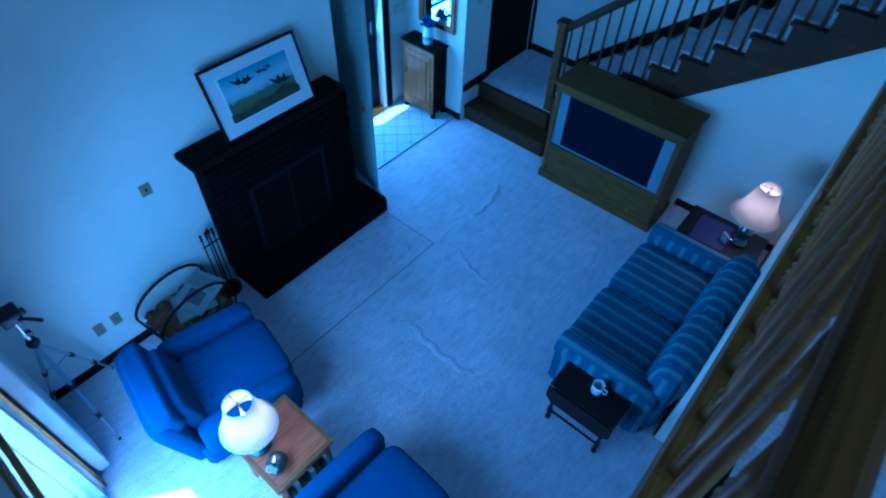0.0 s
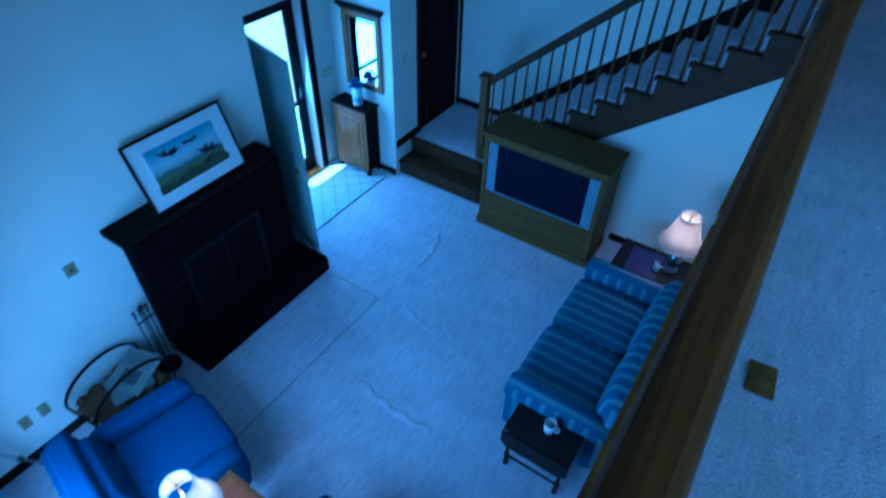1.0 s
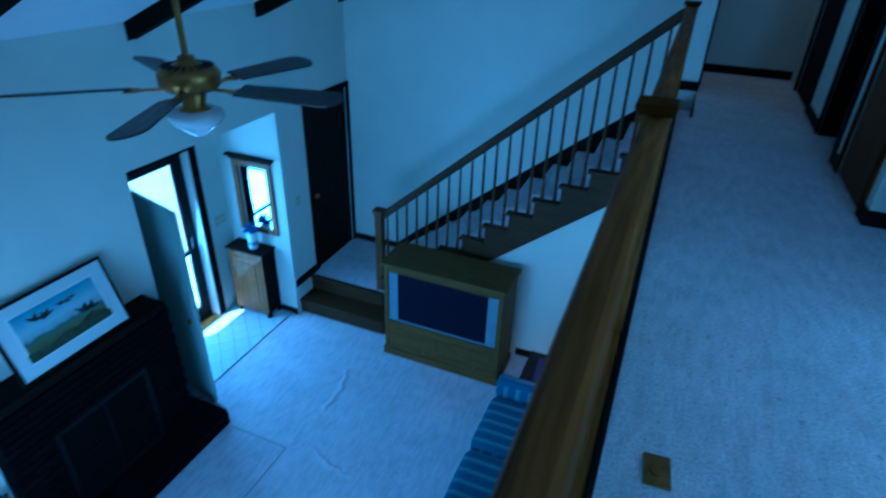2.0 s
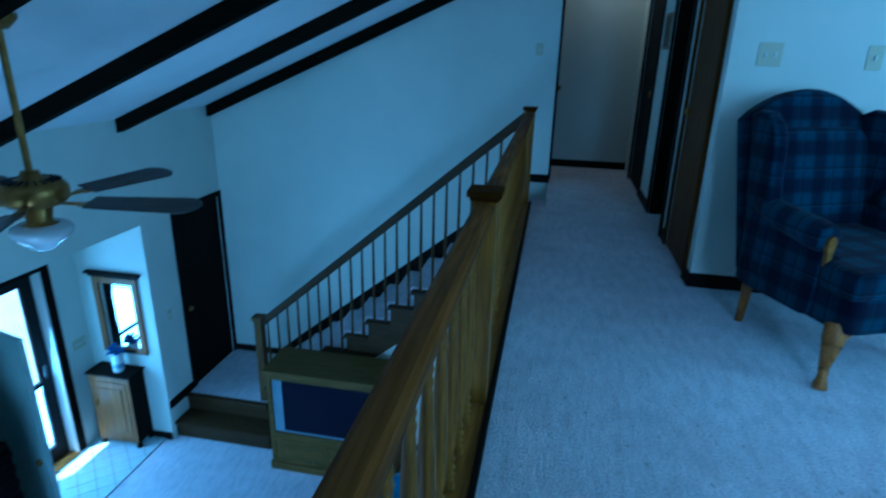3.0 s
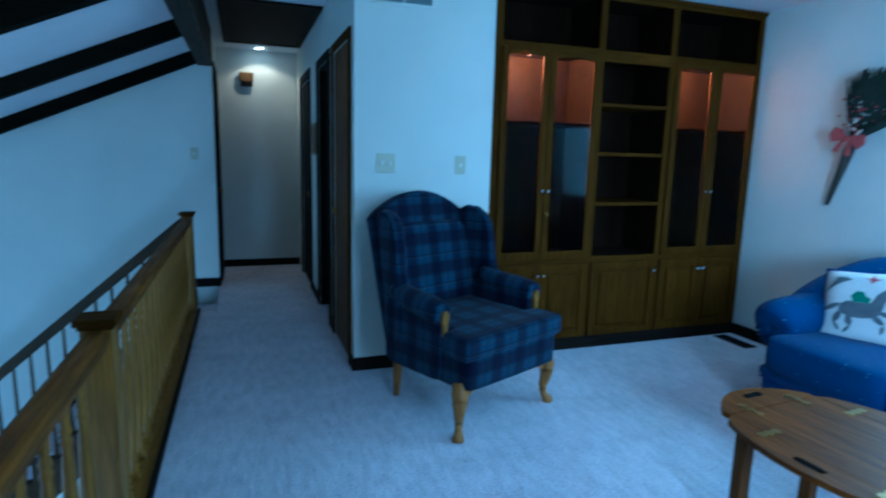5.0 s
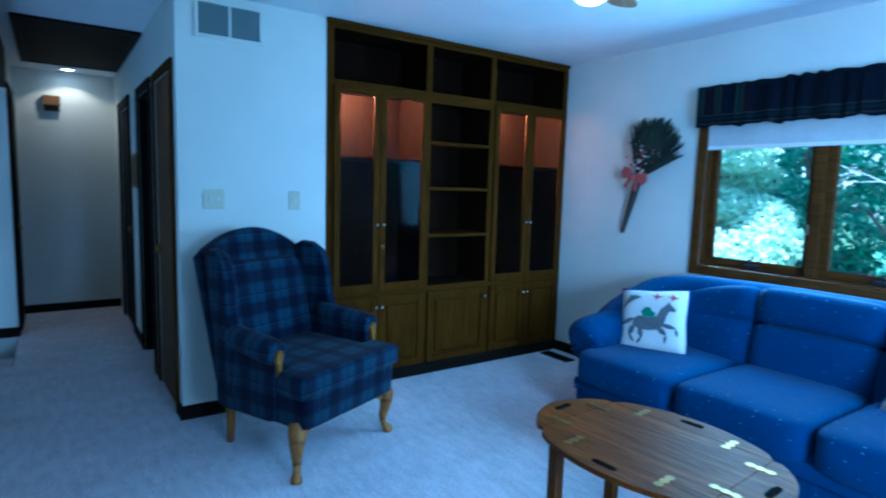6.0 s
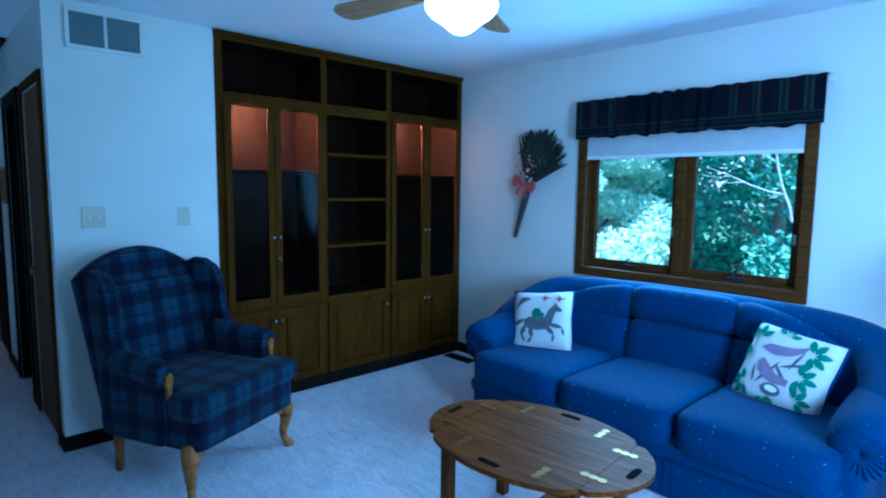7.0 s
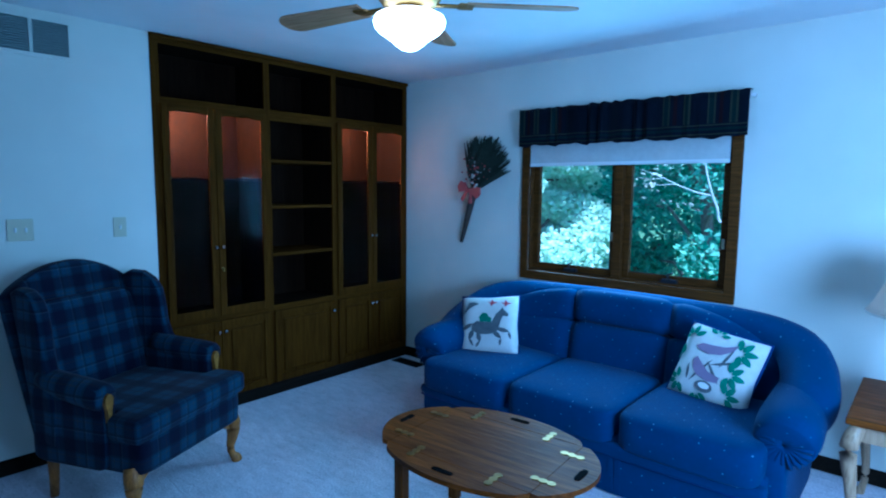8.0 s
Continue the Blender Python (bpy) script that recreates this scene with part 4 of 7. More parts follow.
# wall plates
def plate(name, m, w, h, label, toggles=1, outlet=False, mat=None):
    """A plate in the x-z plane that faces -y."""
    t = thing(name, m, label, "wall plate")
    part("plate_cover", boxes((-w / 2, w / 2, -0.006, 0, -h / 2, h / 2), bevel=0.003), mat or M_PLASTIC, t)
    for i in range(toggles):
        x = (i - (toggles - 1) / 2) * 0.046
        if outlet:
            for dz in (-0.02, 0.02):
                part("socket", boxes((x - 0.016, x + 0.016, -0.009, -0.006, dz - 0.013, dz + 0.013), bevel=0.003), mat or M_PLASTIC, t)
        else:
            part("toggle", boxes((x - 0.005, x + 0.005, -0.016, -0.006, -0.012, 0.012), bevel=0.002), M_BLACK if mat else M_WHITE, t)
    return t


plate("light_switch", pose(1.25, YB, 1.295), 0.115, 0.115, "pale double light switch plate", 2)
plate("light_switch", pose(1.73, YB, 1.29), 0.07, 0.115, "pale single light switch plate")
plate("light_switch", pose(0.01, YS, 1.30), 0.07, 0.115, "pale light switch at the top of the stairs")
plate("light_switch", pose(XW, 5.22, LAND + 1.02, 0, 0, 90), 0.07, 0.115, "pale light switch beside the landing door")
plate("light_switch", pose(XD, 4.86, F + 1.15, 0, 0, 90), 0.16, 0.115, "pale triple light switch by the front door", 3)
plate("fireplace_key_plate", pose(XW, 1.445, -1.505, 0, 0, 90), 0.08, 0.10, "small square plate above the log basket", 1, False, M_TAN)
plate("power_outlet", pose(XW, 0.71, -2.42, 0, 0, 90), 0.07, 0.115, "tan double power outlet", 1, True, M_TAN)
plate("power_outlet", pose(XW, 0.84, -2.42, 0, 0, 90), 0.07, 0.115, "tan double power outlet", 1, True, M_TAN)
fp = thing("floor_outlet", pose(0.215, 1.755, 0.0, 0, 0, 4), "brass floor outlet plate in the loft carpet", "floor outlet")
part("plate_cover", boxes((-0.036, 0.036, -0.055, 0.055, 0.0, 0.008), bevel=0.004), M_BRASS, fp)
part("socket", lathe([(0.022, 0.008), (0.022, 0.011), (0.018, 0.012), (0.0, 0.012)], 18), M_BRASS, fp)

# air vents
v = thing("air_vent", pose(1.35, YB, 2.30), "grey louvred air return vent high on the wall", "vent")
part("vent_frame", boxes((-0.19, 0.19, -0.012, 0, -0.105, -0.085), (-0.19, 0.19, -0.012, 0, 0.085, 0.105), (-0.19, -0.17, -0.012, 0, -0.085, 0.085), (0.17, 0.19, -0.012, 0, -0.085, 0.085), (-0.008, 0.008, -0.012, 0, -0.085, 0.085), bevel=0.002), M_WALL, v)
part("backing", boxes((-0.17, 0.17, -0.002, 0, -0.085, 0.085)), M_VENT, v)
for i in range(14):
    part("slat", boxes((-0.17, 0.17, -0.007, 0.007, -0.001, 0.001)), M_VENT, v, matrix=pose(0, -0.007, -0.078 + i * 0.012, 40, 0, 0))
v = thing("floor_vent", pose(3.945, 3.60, 0.0), "dark brown metal floor register", "vent")
part("vent_frame", boxes((-0.055, 0.055, -0.15, -0.14, 0, 0.008), (-0.055, 0.055, 0.14, 0.15, 0, 0.008), (-0.055, -0.045, -0.14, 0.14, 0, 0.008), (0.045, 0.055, -0.14, 0.14, 0, 0.008)), M_BLACK, v)
part("backing", boxes((-0.045, 0.045, -0.14, 0.14, 0, 0.002)), M_SOOT_SHADE, v)
for i in range(16):
    part("slat", boxes((-0.045, 0.045, -0.002, 0.002, 0.002, 0.007)), M_BLACK, v, matrix=pose(0, -0.13 + i * 0.0173, 0))


def log_basket():
    t = thing("log_basket", pose(-3.29, 1.27, F, 0, 0, 6), "black iron log basket with split logs and a newspaper", "log basket")
    bm = bmesh.new()
    for s in (-1, 1):
        tube([(0.20 * s, -0.31, 0.36), (0.20 * s, -0.26, 0.16), (0.20 * s, -0.12, 0.06), (0.20 * s, 0.12, 0.06), (0.20 * s, 0.26, 0.16), (0.20 * s, 0.31, 0.36)], 0.009, 8, bm)
        tube([(0.2 * s, -0.2, 0.11), (0.23 * s, -0.22, 0.0)], 0.009, 8, bm)
        tube([(0.2 * s, 0.2, 0.11), (0.23 * s, 0.22, 0.0)], 0.009, 8, bm)
    for y, z in ((-0.31, 0.36), (-0.26, 0.16), (0, 0.06), (0.26, 0.16), (0.31, 0.36)):
        tube([(-0.20, y, z), (0.20, y, z)], 0.008, 8, bm)
    part("basket_frame", bm, M_BLACK, t)
    for s in (-0.19, 0.12):
        part("hoop_handle", tube([(s, 0.31 * math.cos(radians(a)), 0.36 + 0.20 * math.sin(radians(a))) for a in range(0, 181, 12)], 0.012, 8), M_BLACK, t)
    rnd = random.Random(4)
    for i in range(10):
        y = -0.2 + 0.1 * (i % 5)
        z = 0.16 + 0.11 * (i // 5) + 0.03 * abs(y) / 0.2
        r = rnd.uniform(0.045, 0.062)
        a0 = rnd.uniform(0, 360)
        outl = [(r * math.cos(radians(a0 + k)), r * math.sin(radians(a0 + k))) for k in (0, 40, 80, 120, 160, 230, 300)]
        part("log", prism(outl, 0.42, 'x', -0.21), M_LOG, t, matrix=pose(0, y, z, rnd.uniform(-4, 4), 0, rnd.uniform(-4, 4)))
    n = part("newspaper", boxes((-0.13, 0.15, -0.06, 0.28, 0.0, 0.02), bevel=0.006), M_PAPER, t, "folded newspaper", matrix=pose(0.02, 0.02, 0.375, 8, 4, 14))
    part("printed_photo", boxes((-0.06, 0.08, 0.0, 0.12, 0.02, 0.0215)), M_INK, n)
    bm = bmesh.new()
    for i in range(9):
        box(bm, -0.115, 0.12 - 0.03 * (i % 3 == 1), 0.145 + i * 0.012, 0.149 + i * 0.012, 0.02, 0.0212)
    part("printed_lines", bm, M_INK, n)
    part("newspaper", boxes((-0.16, 0.14, -0.2, 0.1, 0.0, 0.03), bevel=0.008), M_PAPER, t, "folded newspaper", matrix=pose(0.03, 0.10, 0.335, 4, -5, -20))
    part("cardboard", boxes((-0.2, 0.06, -0.3, -0.1, 0, 0.012), bevel=0.003), M_LOG, t, matrix=pose(0.06, 0.02, 0.33, 0, 10, 5))


log_basket()


def fire_tools():
    t = thing("fireplace_tools", pose(-3.47, 1.70, F), "black fireplace tools hanging on a stand", "fireplace tools")
    part("base", lathe([(0.10, 0), (0.10, 0.012), (0.03, 0.03), (0.0, 0.03)], 20), M_BLACK, t)
    part("pole", tube([(0, 0, 0.02), (0, 0, 0.70)], 0.008), M_BLACK, t)
    part("finial", lathe([(0.0, 0.70), (0.018, 0.715), (0.02, 0.735), (0.008, 0.76), (0.0, 0.765)], 12), M_BLACK, t, smooth=True)
    part("crossbar", tube([(0, -0.08, 0.6), (0, 0.08, 0.6)], 0.007), M_BLACK, t)
    for y, k in ((-0.075, 0), (-0.03, 1), (0.03, 2), (0.075, 3)):
        bm = tube([(0.02, y, 0.70), (0.02, y, 0.14)], 0.006)
        if k == 0:
            box(bm, 0.0, 0.04, y - 0.05, y + 0.03, 0.05, 0.16, bevel=0.006)
        elif k == 1:
            box(bm, 0.0, 0.04, y - 0.025, y + 0.025, 0.05, 0.18, bevel=0.008)
        part("tool", bm, M_BLACK, t)
        part("tool_handle", lathe([(0.007, 0), (0.012, 0.02), (0.008, 0.05), (0.014, 0.07), (0.0, 0.085)], 10, m=pose(0.02, y, 0.68)), M_BLACK, t, smooth=True)


fire_tools()


def tripod():
    t = thing("tripod", pose(0, 0, 0), "silver camera tripod with a black head", "tripod")
    top = Vector((-3.27, 0.36, F + 0.92))
    for foot in ((-2.92, 0.36, F), (-3.47, 0.18, F), (-3.50, 0.62, F)):
        f = Vector(foot)
        a, b = top.lerp(f, 0.42), top.lerp(f, 0.72)
        leg = part("leg", tube([top, a], 0.012, 8), M_ALU, t)
        part("leg_tube", tube([a, b], 0.0095, 8), M_ALU, leg)
        part("leg_tube", tube([b, f], 0.0075, 8), M_ALU, leg)
        for q in (a, b):
            d = (f - top).normalized() * 0.022
            part("clamp", tube([q - d, q + d], 0.017, 8), M_BLACKPL, leg)
        part("rubber_foot", tube([f + (top - f) * 0.02, f], 0.011, 8), M_BLACKPL, leg)
        part("brace", tube([top.lerp(f, 0.38), top + Vector((0, 0, -0.30))], 0.005, 6), M_ALU, t)
    part("centre_post", tube([top + Vector((0, 0, -0.34)), top + Vector((0, 0, 0.24))], 0.013, 10), M_ALU, t)
    part("collar", lathe([(0.03, -0.03), (0.04, 0.0), (0.03, 0.03)], 12, m=Matrix.Translation(top)), M_BLACKPL, t)
    bm = boxes((-0.045, 0.045, -0.055, 0.055, 0.23, 0.30), (-0.06, 0.06, -0.065, 0.065, 0.30, 0.325), (-0.02, 0.02, 0.05, 0.085, 0.245, 0.285), bevel=0.012)
    bmesh.ops.translate(bm, vec=top, verts=bm.verts)
    part("pan_head", bm, M_BLACKPL, t)
    part("pan_handle", tube([top + Vector((0.02, 0, 0.27)), top + Vector((0.07, 0.07, 0.25)), top + Vector((0.12, 0.12, 0.23))], [0.008, 0.011, 0.013], 8), M_BLACKPL, t)
    part("knob", lathe([(0.018, 0), (0.018, 0.03)], 10, m=Matrix.Translation(top + Vector((0.02, 0.02, 0.12))) @ pose(0, 0, 0, 0, 90, 0)), M_BLACKPL, t)


tripod()


def lounge_chair(name, m, label):
    """A low blue armchair that faces +y; its origin is on the floor at its middle."""
    t = thing(name, m, label, "armchair", "blue armchairs")
    part("base", pad(0, 0.02, 0.20, 0.80, 0.74, 0.26, 0.16), M_CHAIR, t, smooth=True)
    part("seat_cushion", pad(0, 0.10, 0.40, 0.55, 0.66, 0.17, 0.25, crown=0.02), M_CHAIR, t, smooth=True)
    part("backrest", pad(0, -0.33, 0.55, 0.74, 0.14, 0.66, 0.26, m=pose(0, 0.07, 0, 15, 0, 0)), M_CHAIR, t, smooth=True)
    b = part("back_cushion", pad(0, -0.20, 0.63, 0.56, 0.13, 0.40, 0.35, crown=0.0, m=pose(0, 0.08, 0, 16, 0, 0)), M_CHAIR, t, smooth=True)
    part("headrest", pad(0, -0.25, 0.80, 0.70, 0.15, 0.22, 0.34, m=pose(0, 0.06, 0, 16, 0, 0)), M_CHAIR, t, smooth=True)
    for bx in (-0.16, 0.0, 0.16):
        for bz in (0.50, 0.62):
            part("button", lathe([(0.0, 0.0), (0.014, 0.002), (0.014, 0.008), (0.0, 0.012)], 10, m=pose(bx, -0.150 - 0.287 * (bz - 0.57), bz, 106, 0, 180)), M_NAVY, b)
    for s in (-1, 1):
        part("armrest", pad(s * 0.365, 0.05, 0.39, 0.14, 0.70, 0.34, 0.34), M_CHAIR, t, smooth=True)
        for yy in (-0.30, 0.32):
            part("leg", lathe([(0.018, 0), (0.026, 0.08)], 10, m=pose(s * 0.33, yy, 0)), M_MAHOG, t)
    return t


c1 = lounge_chair("blue_armchair", pose(-2.53, 1.08, F, 0, 0, -11), "plain blue upholstered armchair beside the log basket")
c2 = copy_thing(c1, pose(-1.03, 1.08, F, 0, 0, -2))
tagged(c2, "plain blue upholstered armchair beside the end table", "armchair", "blue armchairs")


def lamp(name, m, label, shade, base_profile, r_top, r_bot, z0, z1, bell=0.0):
    t = thing(name, m, label, "table lamp")
    part("base", lathe(base_profile, 24), M_LAMPBASE, t, smooth=True)
    part("stem", tube([(0, 0, base_profile[-1][1] - 0.01), (0, 0, z1 - 0.03)], 0.006), M_BRASS, t)
    n = 8
    prof = []
    for i in range(n + 1):
        k = i / n
        prof.append((r_bot + (r_top - r_bot) * (k ** (1 - bell * 0.5)), z0 + (z1 - z0) * k))
    bm = lathe(prof, 36, close=False)
    bmesh.ops.solidify(bm, geom=bm.faces[:], thickness=0.003)
    part("shade", bm, shade, t, "softly lit cloth shade", smooth=True)
    for r, z in ((r_top, z1), (r_bot, z0)):
        part("shade_trim", tube([(r * math.cos(radians(a)), r * math.sin(radians(a)), z) for a in range(0, 361, 15)], 0.004, 6, cap=False), M_CREAM, t)
    part("bulb", lathe([(0.0, z0 + 0.02), (0.014, z0 + 0.02), (0.03, z0 + 0.09), (0.022, z0 + 0.12), (0.0, z0 + 0.13)], 14), M_BULB, t, smooth=True)
    bm = tube([(-r_top, 0, z1 - 0.004), (r_top, 0, z1 - 0.004)], 0.0025, 6)
    tube([(0, -r_top, z1 - 0.004), (0, r_top, z1 - 0.004)], 0.0025, 6, bm)
    part("harp", bm, M_BRASS, t)
    part("finial", lathe([(0.0, z1 - 0.006), (0.009, z1), (0.006, z1 + 0.018), (0.0, z1 + 0.024)], 10), M_BRASS, t)
    return t


def end_table(name, m, w, d, h, top_mat, leg_mat, label, curved=False, skirt=0.09):
    t = thing(name, m, label, "end table")
    part("tabletop", boxes((-w / 2, w / 2, -d / 2, d / 2, h - 0.03, h), bevel=0.008), top_mat, t)
    part("apron", boxes((-w / 2 + 0.03, w / 2 - 0.03, -d / 2 + 0.03, d / 2 - 0.03, h - 0.03 - skirt, h - 0.03)), leg_mat, t)
    for sx in (-1, 1):
        for sy in (-1, 1):
            x, y = sx * (w / 2 - 0.045), sy * (d / 2 - 0.045)
            if curved:
                o = (0.03 * sx, 0.03 * sy)
                bm = soft_tube([(x, y, h - 0.04), (x + o[0] * 0.9, y + o[1] * 0.9, h * 0.78), (x + o[0] * 0.4, y + o[1] * 0.4, h * 0.5), (x - o[0] * 0.1, y - o[1] * 0.1, h * 0.2), (x + o[0] * 0.3, y + o[1] * 0.3, 0.03), (x + o[0] * 0.6, y + o[1] * 0.6, 0.0)], [0.03, 0.034, 0.024, 0.016, 0.018, 0.024], 10)
                part("cabriole_leg", bm, leg_mat, t, smooth=True)
            else:
                part("leg", boxes((x - 0.02, x + 0.02, y - 0.02, y + 0.02, 0, h - 0.03), bevel=0.004), leg_mat, t)
    return t


et = end_table("end_table", pose(-1.78, 1.025, F), 0.48, 0.44, 0.55, M_RUST, M_LEG, "wooden end table with a brown inset top between the armchairs")
part("top_border", boxes((-0.24, 0.24, -0.22, -0.19, 0.55, 0.556), (-0.24, 0.24, 0.19, 0.22, 0.55, 0.556), (-0.24, -0.21, -0.19, 0.19, 0.55, 0.556), (0.21, 0.24, -0.19, 0.19, 0.55, 0.556), bevel=0.002), M_PINE, et, "pale table edge")
part("lower_shelf", boxes((-0.21, 0.21, -0.18, 0.18, 0.14, 0.16)), M_LEG, et)
for i in range(9):
    part("book", boxes((0.10, 0.22, -0.18 + i * 0.04, -0.148 + i * 0.04, 0.16, 0.34 + 0.02 * (i % 3)), bevel=0.003), (M_LOG, M_MAHOG, M_PAPER)[i % 3], et)
BASE1 = [(0.0, 0.0), (0.075, 0.0), (0.08, 0.02), (0.05, 0.035), (0.045, 0.05), (0.075, 0.10), (0.08, 0.15), (0.055, 0.20), (0.025, 0.23), (0.03, 0.25), (0.018, 0.27), (0.0, 0.28)]
lamp("table_lamp", pose(-1.86, 0.92, F + 0.55), "white shaded table lamp, lit, with a dark glazed base", M_SHADE_B, BASE1, 0.082, 0.168, 0.29, 0.57, 0.6)
obj = thing("dark_glass_ornament", pose(-1.67, 0.915, F + 0.552, 0, 0, 30), "dark blue glass ornament on the end table", "ornament")
part("body", pad(0, 0, 0.05, 0.12, 0.14, 0.10, 0.7), M_LAMPBASE, obj, smooth=True)


def loveseat():
    t = thing("loveseat", pose(-0.48, 3.58, F, 0, 0, -90), "blue and cream striped loveseat against the wall", "loveseat")
    # local x along the seat, -y to the front
    part("base", pad(0, -0.02, 0.20, 1.46, 0.78, 0.27, 0.12, nu=40), M_STRIPE, t, smooth=True)
    for s in (-1, 1):
        part("seat_cushion", pad(s * 0.325, -0.10, 0.40, 0.64, 0.64, 0.17, 0.22, crown=0.025, nu=36), M_STRIPE, t, smooth=True)
        part("back_cushion", pad(s * 0.345, 0.26, 0.64, 0.70, 0.26, 0.46, 0.42, nu=36, m=pose(0, 0, 0, -8, 0, 0)), M_STRIPE, t, smooth=True)
        bm = tube([(s * 0.73, -0.40, 0.52), (s * 0.73, -0.38, 0.52), (s * 0.73, 0.1, 0.53), (s * 0.73, 0.36, 0.54)], [0.085, 0.10, 0.10, 0.09], 18)
        part("armrest", bm, M_STRIPE, t, smooth=True)
        part("arm_panel", pad(s * 0.72, -0.02, 0.28, 0.13, 0.76, 0.46, 0.2), M_STRIPE, t, smooth=True)
    part("backrest", pad(0, 0.36, 0.48, 1.50, 0.14, 0.72, 0.25, nu=40), M_STRIPE, t, smooth=True)
    part("skirt", boxes((-0.73, 0.73, -0.41, -0.40, 0.0, 0.12)), M_STRIPE, t)
    for sx in (-1, 1):
        for sy in (-0.34, 0.34):
            part("foot", boxes((sx * 0.66 - 0.03, sx * 0.66 + 0.03, sy - 0.03, sy + 0.03, 0, 0.09)), M_MAHOG, t)


loveseat()
end_table("end_table", pose(-0.40, 4.625, F), 0.66, 0.46, 0.55, M_MAHOG, M_MAHOG, "dark wooden end table beside the loveseat")
bk = thing("book", pose(-0.48, 4.60, F + 0.552, 0, 0, 3), "dark purple folder lying on the end table", "book")
part("cover", boxes((-0.14, 0.14, -0.17, 0.17, 0, 0.012), bevel=0.003), plain("purple_cover", (0.03, 0.02, 0.10), 0.5), bk)
BASE2 = [(0.0, 0.0), (0.07, 0.0), (0.075, 0.015), (0.05, 0.03), (0.03, 0.045), (0.05, 0.08), (0.07, 0.13), (0.06, 0.18), (0.03, 0.21), (0.035, 0.23), (0.02, 0.26), (0.0, 0.28)]
lamp("table_lamp", pose(-0.265, 4.665, F + 0.55), "cream bell shaded table lamp, lit, beside the loveseat", M_SHADE_A, BASE2, 0.085, 0.19, 0.32, 0.60, 0.9)
clk = thing("desk_clock", pose(-0.36, 4.56, F + 0.552, 0, 0, -35), "small silver clock on the dark end table", "clock")
part("body", boxes((-0.045, 0.045, -0.015, 0.015, 0, 0.09), bevel=0.006), M_CHROME, clk)
part("face", boxes((-0.032, 0.032, -0.018, -0.015, 0.015, 0.075)), M_PAPER, clk)


def drop_leaf_table():
    t = thing("drop_leaf_table", pose(-0.49, 2.635, F), "small dark drop-leaf table with turned legs", "side table")
    part("tabletop", boxes((-0.25, 0.25, -0.12, 0.12, 0.485, 0.505), bevel=0.006), M_MAHOG, t)
    for s in (-1, 1):
        outl = [(-0.25, 0.485), (-0.25, 0.36), (-0.2, 0.31), (0.2, 0.31), (0.25, 0.36), (0.25, 0.485)]
        part("drop_leaf", prism(outl, 0.016, 'y', 0.124 if s > 0 else -0.14), M_MAHOG, t)
        for x in (-0.2, 0.2):
            y = s * 0.09
            part("leg", lathe([(0.018, 0), (0.02, 0.03), (0.012, 0.06), (0.02, 0.10), (0.02, 0.15), (0.011, 0.18), (0.018, 0.25), (0.022, 0.33), (0.012, 0.38), (0.02, 0.40), (0.02, 0.485)], 10, m=pose(x, y, 0)), M_MAHOG, t, smooth=True)
        part("stretcher", tube([(-0.2, s * 0.09, 0.12), (0.2, s * 0.09, 0.12)], 0.01), M_MAHOG, t)
    part("apron", boxes((-0.22, 0.22, -0.1, 0.1, 0.42, 0.485)), M_MAHOG, t)


drop_leaf_table()
cup = thing("mug", pose(-0.47, 2.67, F + 0.506), "pale mug on the small dark table", "mug")
bm = lathe([(0.0, 0.004), (0.03, 0.0), (0.04, 0.006), (0.043, 0.09), (0.040, 0.09), (0.037, 0.012), (0.0, 0.01)], 20)
part("bowl", bm, M_CUP, cup, smooth=True)
part("handle", tube([(0.042, 0, 0.075), (0.068, 0, 0.07), (0.07, 0, 0.035), (0.042, 0, 0.022)], 0.006), M_CUP, cup)


